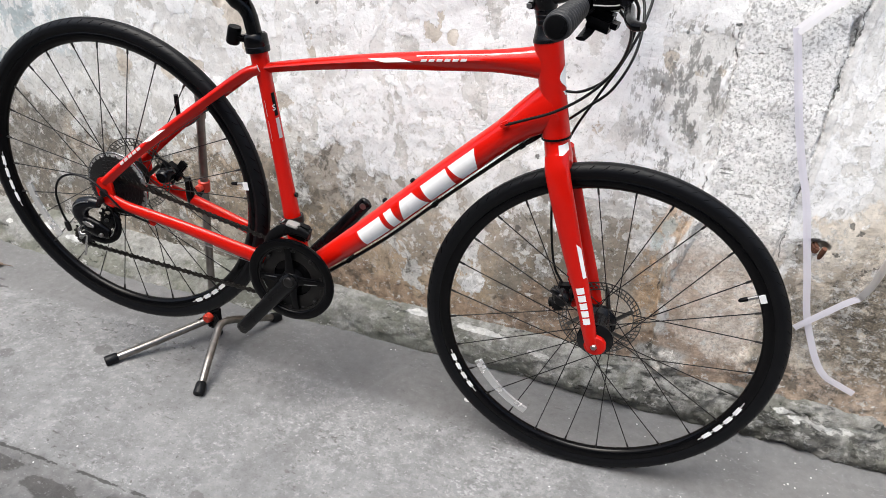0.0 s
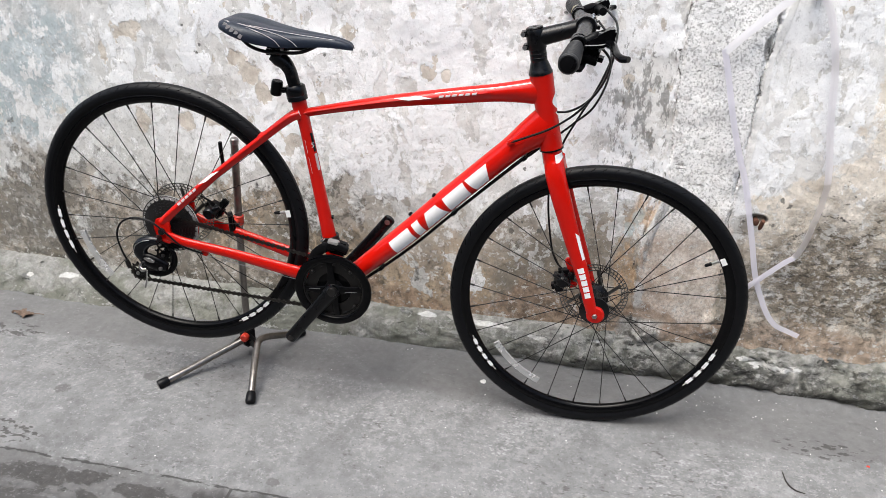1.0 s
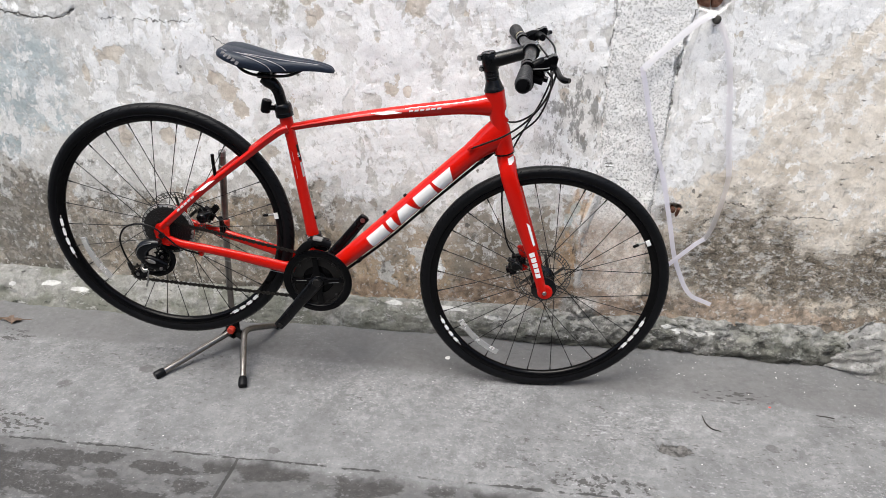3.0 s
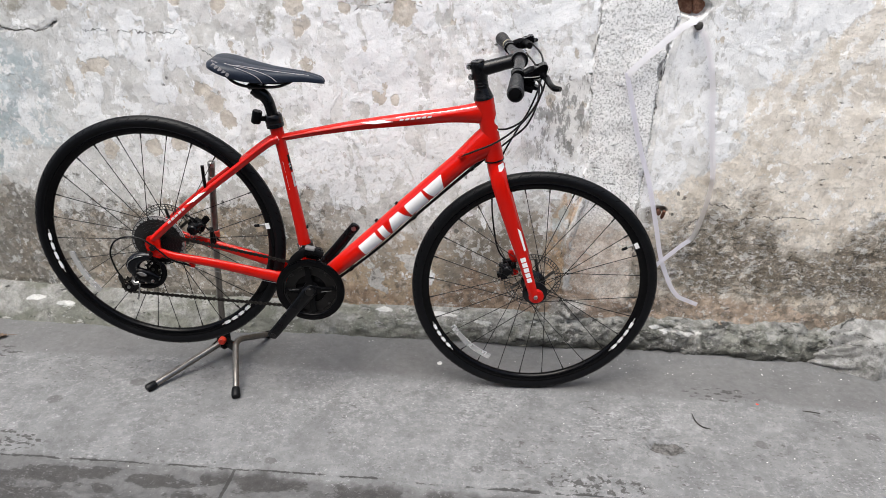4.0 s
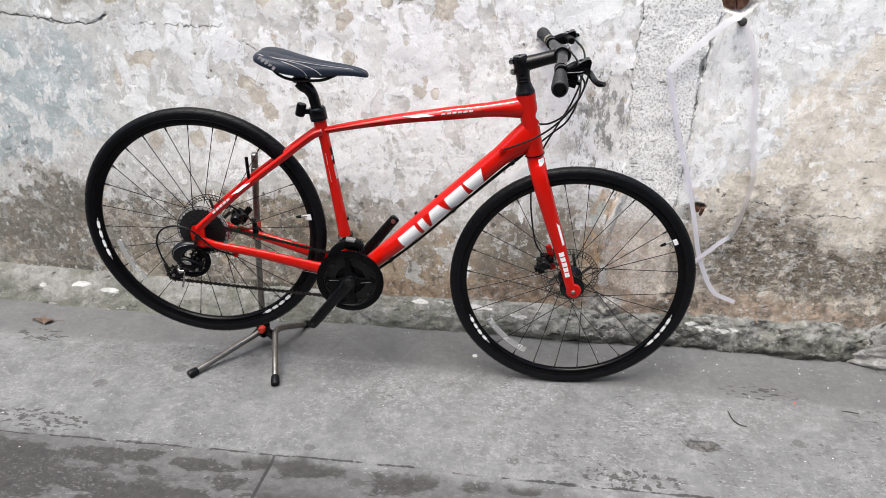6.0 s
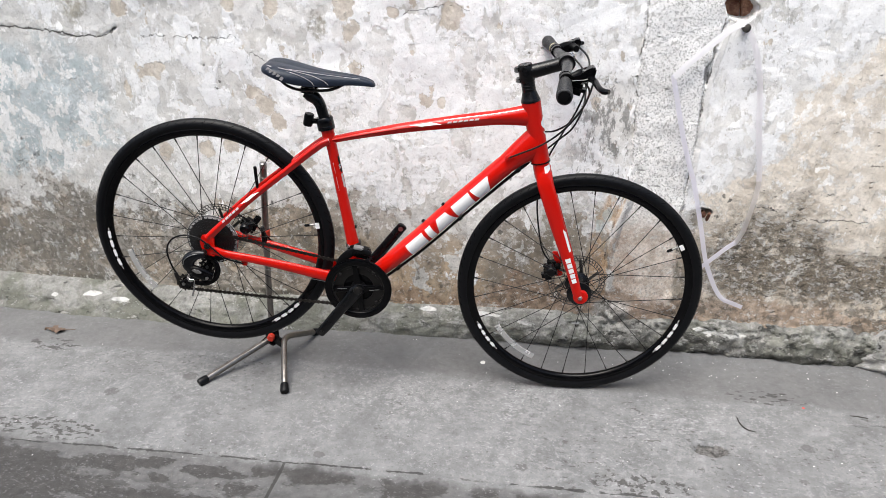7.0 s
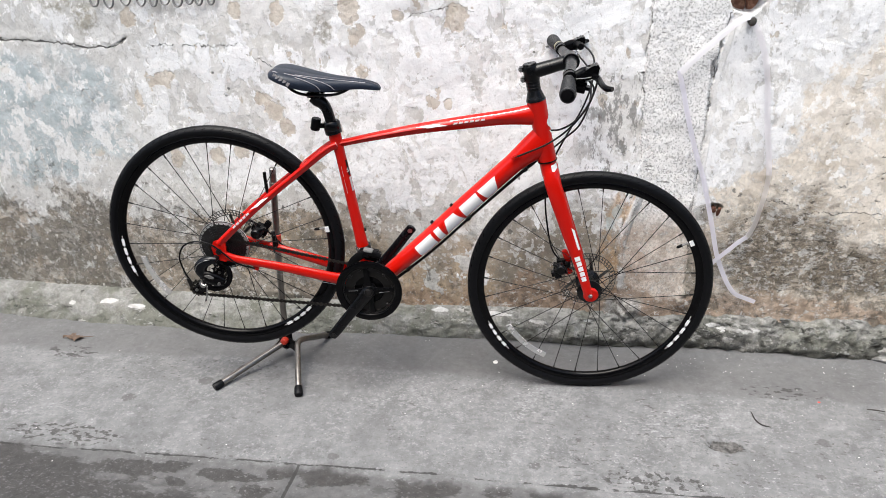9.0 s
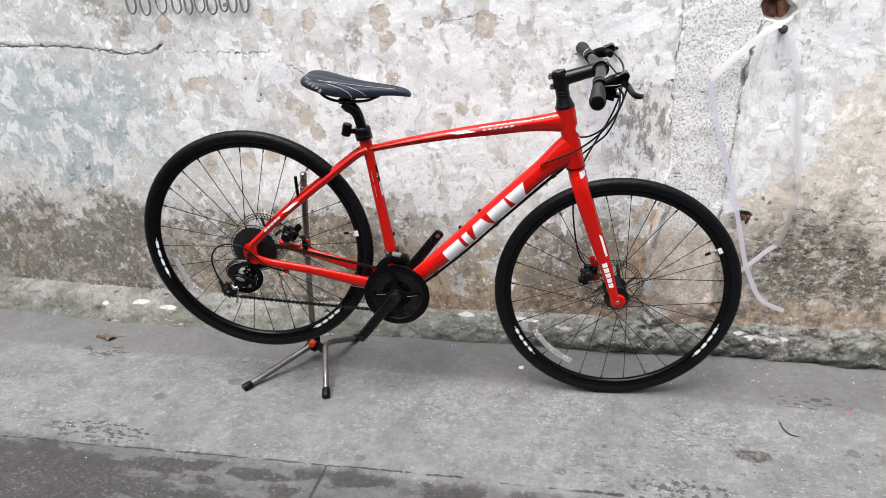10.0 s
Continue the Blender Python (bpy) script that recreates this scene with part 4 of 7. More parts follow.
# ---------------------------------------------------------------- the alley
WALL_Y = 0.285
def wall_surface(X, Z):
    d = lumps(X, Z, 2.2, 11) * 0.0035 + lumps(X, Z, 11, 12) * 0.0016 + lumps(X, Z, 45, 13) * 0.0007
    ragged = lumps(X, Z, 26, 14, 5) * 0.006
    jag = lumps(X, Z, 90, 18, 2) * 0.0035
    left = np.interp(Z, [p[1] for p in LEFT_CRACK[::-1]], [p[0] for p in LEFT_CRACK[::-1]])
    right = np.interp(Z, [p[1] for p in RIGHT_CRACK[::-1]], [p[0] for p in RIGHT_CRACK[::-1]])
    inside = np.clip((X - left + ragged) / 0.004, 0, 1) * np.clip((right - X + ragged) / 0.004, 0, 1)
    d -= 0.0035 * inside * np.clip((Z - 0.12) / 0.03, 0, 1)
    for pts, deep, wide in ((LEFT_CRACK, 0.006, 0.0022), (RIGHT_CRACK, 0.008, 0.0022), (LONG_CRACK, 0.005, 0.0022)):
        r = to_line(X + ragged * 0.5 + jag, Z + ragged * 0.9 + jag, pts)
        d += deep * np.exp(-(r / wide) ** 2) * np.clip(0.55 + 1.0 * lumps(X, Z, 16, 15), 0.05, 1.3)
    # the lip above the long crack stands out
    lip = np.interp(X, [p[0] for p in LONG_CRACK], [p[1] for p in LONG_CRACK])
    d -= 0.0012 * np.exp(-((Z - lip - 0.016) / 0.012) ** 2) * (1 + 0.8 * lumps(X, Z, 50, 19)) * np.clip((-0.93 - X) / 0.05, 0, 1)
    # broken-out gouge on the edge of the cement patch
    d += 0.020 * np.clip((1.0 - np.hypot((X - 0.829 + ragged) / 0.0055, (Z - 0.878) / 0.036) + ragged * 60) / 0.4, 0, 1)
    d += 0.014 * np.clip((1.0 - np.hypot((X - 0.842 + ragged) / 0.0038, (Z - 0.945) / 0.020) + ragged * 60) / 0.4, 0, 1)
    # two holes knocked through to the brick
    for hx, hz, rx, rz, deep in ((0.893, 1.062, 0.038, 0.030, 0.075), (0.898, 1.105, 0.034, 0.030, 0.075), (0.876, 0.478, 0.020, 0.011, 0.030)):
        r = np.hypot((X - hx) / rx, (Z - hz) / rz) + ragged * 42
        d += deep * np.clip((1.12 - r) / 0.25, 0, 1)
    # broken edge of render round the foot of the patch
    d -= 0.016 * np.exp(-(((X - 0.650) / 0.045) ** 2 + ((Z - 0.115) / 0.030) ** 2) ** 2) * (1 + lumps(X, Z, 40, 16) * 0.9)
    d -= 0.012 * np.exp(-(((X - 0.808) / 0.024) ** 2 + ((Z - 0.155) / 0.05) ** 2) ** 2) * (1 + lumps(X, Z, 40, 17) * 0.9)
    # pale ridge of mortar along the lower left edge of the patch
    d -= 0.007 * np.exp(-((X - left - 0.014 + ragged) / 0.011) ** 4) * np.clip((0.56 - Z) / 0.05, 0, 1) * np.clip((Z - 0.13) / 0.03, 0, 1)
    return X, WALL_Y + d, Z


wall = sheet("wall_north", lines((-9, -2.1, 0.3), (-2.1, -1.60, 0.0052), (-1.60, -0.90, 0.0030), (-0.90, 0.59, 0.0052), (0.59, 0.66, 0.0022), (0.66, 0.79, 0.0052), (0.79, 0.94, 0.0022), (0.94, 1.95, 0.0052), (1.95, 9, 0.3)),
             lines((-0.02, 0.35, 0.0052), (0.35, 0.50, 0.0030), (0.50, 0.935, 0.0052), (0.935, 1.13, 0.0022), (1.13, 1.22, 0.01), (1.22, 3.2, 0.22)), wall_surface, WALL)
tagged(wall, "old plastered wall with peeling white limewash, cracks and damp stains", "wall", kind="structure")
part("wall_core", block((18, 0.20, 3.2), (0, 0.47, 1.6), bevel=0), FARWALL, wall)


def floor_surface(X, Y):
    z = lumps(X, Y, 1.6, 21) * 0.0030 + lumps(X, Y, 9, 22) * 0.0011 + lumps(X, Y, 60, 23) * 0.0005
    rag = lumps(X, Y, 22, 24)
    for pts, deep, wide in (([(-6, -0.50), (-1.21, -0.472), (-0.85, -0.452), (-0.504, -0.443), (-0.31, -0.431), (0.124, -0.420), (0.467, -0.419), (0.674, -0.412), (1.6, -0.39), (6, -0.35)], 0.006, 0.006),
                            ([(-0.214, -0.44), (-0.212, -0.58), (-0.20, -1.0), (-0.19, -3)], 0.006, 0.0045),
                            ([(-0.204, -0.031), (-0.205, 0.094), (-0.200, 0.20)], 0.003, 0.004),
                            ([(1.15, -0.012), (1.311, -0.001), (1.9, 0.03)], 0.003, 0.004)):
        r = to_line(X + rag * 0.005, Y + rag * 0.006, pts)
        z -= deep * np.exp(-(r / wide) ** 2) * np.clip(0.8 + 0.5 * lumps(X, Y, 8, 25), 0.1, 1.2)
    z -= 0.004 * np.clip((-0.44 - Y) / 0.03, 0, 1)
    z += 0.004 * np.clip((Y - 0.0 + rag * 0.012) / 0.05, 0, 1)
    # a spalled pit
    r = np.hypot((X - 0.885) / 0.042, (Y + 0.205) / 0.030) + rag * 0.12
    z -= 0.012 * np.clip((1.1 - r) / 0.25, 0, 1) * (1 + 0.4 * lumps(X, Y, 60, 26))
    # a thin shelf of mortar under the skirting
    z += 0.011 * np.clip((Y - 0.208 + rag * 0.010) / 0.006, 0, 1) * np.clip((X - 0.78 + rag * 0.1) / 0.05, 0, 1)
    near = np.exp(-((X - 0.51) ** 2 + (Y - 0.01) ** 2) / 0.02)
    return X, Y, z * (1 - near) - 0.0012 * near


ground = sheet("ground", lines((-40, -9, 4), (-9, -2.5, 0.25), (-2.5, 2.0, 0.0075), (2.0, 9, 0.25), (9, 40, 4)),
               lines((-5.3, -1.35, 0.12), (-1.35, 0.30, 0.0075)), floor_surface, FLOOR)
tagged(ground, "worn grey concrete alley floor with damp stains and joints", "ground", kind="structure")


def skirt_surface(X, T):
    left = np.clip((0.05 - X) / 0.45, 0, 1)
    foot = np.interp(X, [-1.7, -1.15, -0.7, -0.1, 0.3, 1.3], [0.200, 0.168, 0.165, 0.224, 0.231, 0.236])
    crest = np.interp(X, [-1.7, -1.2, -0.7, 0.0, 0.6, 1.0, 1.3], [0.098, 0.092, 0.088, 0.097, 0.110, 0.122, 0.128])
    steps = [0, 0.1, 0.3, 0.5, 0.7, 0.88, 1]
    out = np.interp(T, steps, [0.90, 1.0, 0.97, 0.83, 0.57, 0.32, 0.0]) * (1 - left) + np.interp(T, steps, [1.06, 1.0, 0.80, 0.66, 0.48, 0.26, 0.0]) * left
    py = 0.292 - (0.292 - foot) * out
    pz = crest * (np.interp(T, steps, [-0.055, 0.055, 0.33, 0.58, 0.78, 0.91, 1.0]) * (1 - left) + np.interp(T, steps, [-0.055, 0.035, 0.26, 0.50, 0.74, 0.91, 1.0]) * left)
    n = lumps(X, T * 0.2, 7, 31) * 0.005 + lumps(X, T * 0.16, 38, 32) * 0.0034 + lumps(X, T * 0.16, 110, 33) * 0.0014
    k = np.clip(T / 0.1, 0, 1) * np.clip((1 - T) / 0.06, 0.0, 1)
    under = np.clip((X - 0.1) / 0.5, 0, 1) * (0.012 + 0.010 * lumps(X, X * 0, 14, 35))
    py = py + under * np.clip((0.24 - T) / 0.16, 0, 1)
    n = n * (1 + 1.3 * np.clip((X - 0.3) / 0.4, 0, 1))
    return X, py - n * k + 0.012 * lumps(X, X * 0, 1.3, 34) * 0.5 , pz + n * k * 0.5


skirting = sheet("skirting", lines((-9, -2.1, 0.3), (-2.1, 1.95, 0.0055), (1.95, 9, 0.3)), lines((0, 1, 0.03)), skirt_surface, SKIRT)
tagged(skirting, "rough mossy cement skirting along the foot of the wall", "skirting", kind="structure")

# never in view: added to close the alley and hold back low light
south = part("unseen_south_wall", block((18, 0.2, 2.8), (0, -4.2, 1.4), bevel=0), FARWALL)
tagged(south, "unseen grey wall added across the alley to limit low light", "wall", kind="structure")


def pile_surface(U, V):
    X = 1.325 + U * 1.2
    w = np.clip((U - 0.025 - 0.03 * lumps(U, V, 9, 54)) / 0.13, 0, 1) ** 0.55
    n = lumps(X, V * 0.2, 9, 51) * 0.012 + lumps(X, V * 0.2, 34, 52, 4) * 0.0035
    ledge = np.clip((V - 0.72) / 0.03, 0, 1) * 0.018
    Y = 0.300 - (0.115 + 0.03 * lumps(X, X * 0, 6, 53)) * w * (1 - V ** 1.5)
    Z = -0.012 + V ** 0.85 * (0.185 * w + 0.01) + (n - ledge * 0.3) * w * np.clip(V * 6, 0, 1) * np.clip((1 - V) * 8, 0, 1)
    return X, Y - n * w * 0.6, Z


pile = sheet("cement_heap", lines((0, 0.5, 0.006), (0.5, 1, 0.02)), lines((0, 1, 0.025)), pile_surface, CEMENT)
tagged(pile, "pale grey heap of set cement against the wall foot", "cement heap", kind="structure")

# ---------------------------------------------------------------- the bicycle
# Built about the front hub: x forward, y to the wall side, z up; it stands with its rear wheel lifted.
YAW, LEANING = 6.055, 1.14
AXLE = Vector((0.5144, 0.013, 0.3365))
R_TYRE = 0.3385
REAR = Vector((-1.0192, 0.0, 0.1394))
BB = Vector((-0.6125, 0.0, 0.0100))
bike = new("bicycle")
bike.matrix_world = Matrix.Translation(AXLE) @ pose(0, 0, 0, 0, 0, YAW) @ pose(0, 0, 0, LEANING) @ Matrix.Translation((0, 0, -R_TYRE))
tagged(bike, "red flat-bar bicycle with black wheels, held up by a stand", "bicycle")
UP = Vector((0, 0, R_TYRE))


def at(*pts):
    """Places about the front hub, as places above the bicycle's base."""
    return [Vector(p) + UP for p in pts]


def bike_part(name, bm, material, label="", parent=bike, flat=False):
    bmesh.ops.translate(bm, vec=UP, verts=bm.verts)
    return part(name, bm, material, parent, label, flat)


# frame tubes
HT = [(-0.1525, 0, 0.530), (-0.146, 0, 0.498), (-0.136, 0, 0.448), (-0.127, 0, 0.400), (-0.1215, 0, 0.373)]
head = bike_part("head_tube", tube(HT, [(0.0238, 0.0245), (0.0225, 0.0235), (0.021, 0.0225), (0.022, 0.0235), (0.0235, 0.0242)], 28, 6), RED)
TT = [(-0.148, 0, 0.494), (-0.19, 0, 0.4905), (-0.245, 0, 0.4855), (-0.345, 0, 0.474), (-0.457, 0, 0.460), (-0.56, 0, 0.4435), (-0.636, 0, 0.4295), (-0.672, 0, 0.4215)]
TTR = [(0.0195, 0.030), (0.0195, 0.0235), (0.0185, 0.0185), (0.018, 0.0165), (0.0168, 0.0133), (0.0155, 0.0108), (0.014, 0.0095), (0.0135, 0.0095)]
top_tube = bike_part("top_tube", keel(tube(TT, TTR, 24, 5), TT, TTR, 0.85, 3.0), RED, "slim arched red top tube")
DT = [(-0.128, 0, 0.425), (-0.165, 0, 0.4005), (-0.21, 0, 0.3625), (-0.334, 0, 0.2485), (-0.45, 0, 0.139), (-0.563, 0, 0.0405), (-0.600, 0, 0.010)]
DTR = [(0.022, 0.044), (0.0235, 0.034), (0.0245, 0.0262), (0.0255, 0.0262), (0.0255, 0.0258), (0.023, 0.0215), (0.021, 0.020)]
down_tube = bike_part("down_tube", tube(DT, DTR, 28, 6), RED, "thick red down tube with white block lettering")
ST = [(-0.6765, 0, 0.452), (-0.673, 0, 0.425), (-0.6665, 0, 0.395), (-0.640, 0, 0.20), (-0.6265, 0, 0.103), (-0.612, 0, 0.02)]
STR = [(0.0165, 0.0168), (0.0165, 0.0168), (0.0145, 0.0135), (0.0150, 0.0150), (0.0175, 0.0180), (0.020, 0.020)]
seat_tube = bike_part("seat_tube", tube(ST, STR, 24, 6), RED, "red seat tube with small stickers")
bike_part("bottom_bracket_shell", lathe([(0.0, -0.036), (0.021, -0.036), (0.0225, -0.033), (0.0225, 0.033), (0.021, 0.036), (0, 0.036)], 32, BB), RED)
STAYR = [(0.009, 0.010), (0.0088, 0.010), (0.0078, 0.0092), (0.0075, 0.009), (0.0082, 0.0095), (0.008, 0.011)]
SS = {}
for s in (-1, 1):
    SS[s] = [(-0.672, 0.014 * s, 0.424), (-0.70, 0.024 * s, 0.412), (-0.775, 0.036 * s, 0.357), (-0.890, 0.049 * s, 0.270), (-0.985, 0.061 * s, 0.190), (-1.016, 0.063 * s, 0.160)]
    bike_part("seat_stay", keel(tube(SS[s], STAYR, 20, 6), SS[s], STAYR, 0.85), RED)
    CS = [(-0.612, 0.028 * s, 0.018), (-0.66, 0.033 * s, 0.029), (-0.70, 0.036 * s, 0.039), (-0.858, 0.049 * s, 0.084), (-0.97, 0.060 * s, 0.112), (-1.010, 0.063 * s, 0.127)]
    bike_part("chain_stay", tube(CS, [(0.010, 0.020), (0.010, 0.0195), (0.010, 0.0175), (0.009, 0.0130), (0.0085, 0.0115), (0.007, 0.013)], 18, 6), RED)
    hook = [(-1.040, 0.150), (-1.031, 0.169), (-1.008, 0.176), (-0.998, 0.160), (-1.000, 0.140), (-0.992, 0.118), (-1.006, 0.106), (-1.024, 0.112), (-1.036, 0.128)]
    drop = bike_part("dropout", slab(hook, 0.060 * s, 0.0665 * s, 0.0012), RED)
    bike_part("axle_nut", lathe([(0, 0.066 * s), (0.0085, 0.066 * s), (0.008, 0.073 * s), (0.005, 0.0745 * s), (0, 0.0745 * s)], 12, REAR), DARK, parent=drop)
stay_by_side = [o for o in bike.children if o.name.startswith("seat_stay")][0]
bike_part("decal", tube_patch(SS[-1], STAYR, [[(0.53, 192), (0.63, 192), (0.68, 240), (0.58, 240)]], n=6), WHITE, "white slash", stay_by_side)
for i in range(5):
    a = 0.70 + i * 0.030
    bike_part("decal", tube_patch(SS[-1], STAYR, [[(a, 192), (a + 0.023, 192), (a + 0.023, 228), (a, 228)]], n=6, across=4), SILVER, "small silver block", stay_by_side)
bike_part("stay_bridge", tube([(-0.765, -0.036, 0.362), (-0.772, 0, 0.366), (-0.765, 0.036, 0.362)], 0.007, 12, 6, (1, 0, 0)), RED)
bike_part("stay_bridge", tube([(-0.705, -0.036, 0.038), (-0.705, 0.036, 0.038)], 0.009, 12, 0, (1, 0, 0)), RED)
bike_part("cable_stop", block((0.016, 0.010, 0.011), (-0.928, -0.050, 0.080), (0, 14, 0), 0.002), RED)

# white and silver shapes on the tubes
LOWER, UPPER = 128, 211


def panel(corners):
    """White shape on the down tube; corners as (share of the length, share of the height)."""
    return [(a + 0.003 * (1 - h) - 0.003 * h, LOWER + (UPPER - LOWER) * h) for a, h in corners]


shapes = ([(0.735, 0.0), (0.636, 0.0), (0.636, 1.0), (0.735, 1.0)], [(0.618, 0.0), (0.586, 0.0), (0.586, 1.0), (0.618, 1.0)], [(0.575, 0.0), (0.470, 0.0), (0.495, 1.0), (0.548, 1.0)],
          [(0.460, 0.0), (0.362, 0.0), (0.362, 1.0), (0.460, 1.0)], [(0.335, 0.0), (0.280, 0.0), (0.252, 1.0), (0.352, 1.0)])
for quad in shapes:
    bike_part("decal", tube_patch(DT, DTR, [panel(quad)], n=6, across=8), WHITE, "white block painted on the down tube", down_tube)
bike_part("decal", tube_patch(DT, DTR, [[(0.262, 122), (0.205, 122), (0.205, 119), (0.262, 119)]], n=6, across=3), WHITE, "thin white line", down_tube)
bike_part("decal", tube_patch(TT, TTR, [[(0.433, 188), (0.530, 188), (0.590, 216), (0.485, 216)]], n=5), WHITE, "white slash", top_tube)
# gloss highlight on the tube's upper edge, painted as a white line
bike_part("decal", tube_patch(TT, TTR, [[(0.04, 226), (0.42, 222), (0.42, 228), (0.04, 231)]], n=5), WHITE, "thin white line", top_tube)
for i in range(6):
    s0 = 0.408 - i * 0.0265
    bike_part("decal", tube_patch(TT, TTR, [[(s0 - 0.021, 190), (s0 - 0.002, 190), (s0 - 0.006, 204), (s0 - 0.025, 204)]], n=5, across=4), SILVER, "small silver block", top_tube)
HTR = [(0.0238, 0.0245), (0.0225, 0.0235), (0.021, 0.0225), (0.022, 0.0235), (0.0235, 0.0242)]
round_badge = [[(0.25 + 0.24 * i / 10, 94), (0.25 + 0.24 * (i + 1) / 10, 94), (0.25 + 0.24 * (i + 1) / 10, 96 + 42 * math.sin(math.pi * (i + 1) / 10)), (0.25 + 0.24 * i / 10, 96 + 42 * math.sin(math.pi * i / 10))] for i in range(10)]
bike_part("decal", tube_patch(HT, HTR, round_badge, n=6, across=3), WHITE, "white round badge", head)
bike_part("decal", tube_patch(HT, HTR, [[(0.505, 126), (0.555, 112), (0.560, 94), (0.520, 94)]], n=6), WHITE, "white badge tail", head)
bike_part("sticker", tube_patch(ST, STR, [[(0.17, 130), (0.27, 130), (0.27, 100), (0.17, 100)]], n=6, lift=0.0005), PLASTIC, "black size sticker", seat_tube)
bike_part("sticker", tube_patch(ST, STR, [[(0.28, 130), (0.37, 130), (0.37, 100), (0.28, 100)]], n=6, lift=0.0005), SILVER, "silver sticker", seat_tube)
bike_part("decal", tube_patch(ST, STR, [[(0.20, 186), (0.27, 186), (0.27, 189.5), (0.20, 189.5)], [(0.29, 186), (0.38, 186), (0.38, 189), (0.29, 189)]], n=6), SILVER, "fine line of print", seat_tube)
bike_part("decal", tube_patch(ST, STR, [[(0.045, 172), (0.075, 168), (0.075, 196), (0.045, 192)]], n=6), WHITE, "small white mark", seat_tube)
letter = bpy.data.curves.new("size_letter", 'FONT')
letter.body, letter.size, letter.extrude, letter.align_x = "S", 0.016, 0.0002, 'CENTER'
probe = new("size_letter_probe", letter)
size_mesh = bpy.data.meshes.new_from_object(probe.evaluated_get(bpy.context.evaluated_depsgraph_get()))
bpy.data.objects.remove(probe)
size_mesh.materials.append(WHITE)
size_letter = new("size_letter", size_mesh)
size_letter.parent = seat_tube
size_letter.matrix_local = Matrix.Translation(Vector((-0.6488, -0.0095, 0.348)) + UP) @ pose(0, 0, 0, 90, 0, 55)

# cables along the underside of the down tube
bike_part("cable", tube([(-0.118, 0.028, 0.392), (-0.158, 0.008, 0.358), (-0.189, -0.004, 0.3365), (-0.313, -0.005, 0.224), (-0.429, -0.005, 0.1145), (-0.545, -0.006, 0.0195), (-0.590, -0.008, -0.012)], 0.0030, 8, 6), CABLE)
bike_part("cable", tube([(-0.120, 0.020, 0.385), (-0.158, 0.010, 0.361), (-0.189, 0.007, 0.337), (-0.313, 0.006, 0.223), (-0.429, 0.006, 0.1135), (-0.545, 0.006, 0.0185), (-0.590, 0.006, -0.013)], 0.0025, 8, 6), CABLE)
for x, z in ((-0.178, 0.347), (-0.330, 0.208), (-0.505, 0.052)):
    bike_part("cable_clip", block((0.014, 0.022, 0.009), (x, 0.0, z), (0, -43, 0), 0.002), PLASTIC, parent=down_tube)
bike_part("bottle_bolt", lathe([(0, 0), (0.0055, 0), (0.0055, 0.004), (0.003, 0.006), (0, 0.006)], 10, (-0.43, 0, 0.195), axis=(-0.7, 0, 0.7)), BLACK, parent=down_tube)
bike_part("bottle_bolt", lathe([(0, 0), (0.0055, 0), (0.0055, 0.004), (0.003, 0.006), (0, 0.006)], 10, (-0.375, 0, 0.245), axis=(-0.7, 0, 0.7)), BLACK, parent=down_tube)
for z in (0.175, 0.112):
    bike_part("bottle_bolt", lathe([(0, 0), (0.005, 0), (0.005, 0.004), (0, 0.005)], 10, (-0.620 - (z - 0.175) * 0.10, 0, z), axis=(1, 0, 0.1)), BLACK, parent=seat_tube)

# fork
fork = bike_part("fork_crown", tube([(-0.1205, 0, 0.369), (-0.117, 0, 0.352), (-0.112, 0, 0.335), (-0.108, 0, 0.318)], [(0.0235, 0.0215), (0.027, 0.0225), (0.036, 0.0235), (0.040, 0.021)], 28, 4), RED, "red fork crown with a white flash")
for s in (-1, 1):
    FB = [(-0.113, 0.026 * s, 0.346), (-0.107, 0.036 * s, 0.318), (-0.090, 0.043 * s, 0.265), (-0.064, 0.047 * s, 0.185), (-0.030, 0.051 * s, 0.085), (-0.008, 0.053 * s, 0.012), (0.0, 0.053 * s, -0.008)]
    FBR = [(0.013, 0.0215), (0.0125, 0.0215), (0.0115, 0.0205), (0.0105, 0.0180), (0.0095, 0.0145), (0.0085, 0.0125), (0.007, 0.012)]
    blade = bike_part("fork_blade", tube(FB, FBR, 24, 6), RED)
    bike_part("fork_end", lathe([(0.0, 0.047 * s), (0.019, 0.047 * s), (0.0205, 0.049 * s), (0.0205, 0.0555 * s), (0.018, 0.0575 * s), (0, 0.0575 * s)], 28, (0.002, 0, 0.0)), RED, parent=blade)
    face = 180 if s < 0 else 0
    bike_part("decal", tube_patch(FB, FBR, [[(0.42, face + 34 * s), (0.60, face + 34 * s), (0.60, face + 64 * s), (0.45, face + 64 * s)]], n=6), WHITE, "white flash", blade)
    for i in range(5):
        a = 0.645 + i * 0.042
        bike_part("decal", tube_patch(FB, FBR, [[(a, face - 26), (a + 0.034, face - 26), (a + 0.034, face + 26), (a, face + 26)]], n=6, across=4), WHITE, "small white block", blade)
bike_part("decal", tube_patch([(-0.1205, 0, 0.369), (-0.117, 0, 0.352), (-0.112, 0, 0.335), (-0.108, 0, 0.318)], [(0.0235, 0.0215), (0.027, 0.0225), (0.036, 0.0235), (0.040, 0.021)],
                            [[(0.12, 164), (0.52, 164), (0.36, 114), (0.10, 114)]], n=4), WHITE, "white flash", fork)
bike_part("lower_bearing_ring", lathe([(0.0245, -0.0015), (0.0258, -0.0015), (0.0258, 0.002), (0.0245, 0.002)], 36, (-0.1213, 0, 0.3712), True, axis=(-0.19, 0, 0.98)), PLASTIC)

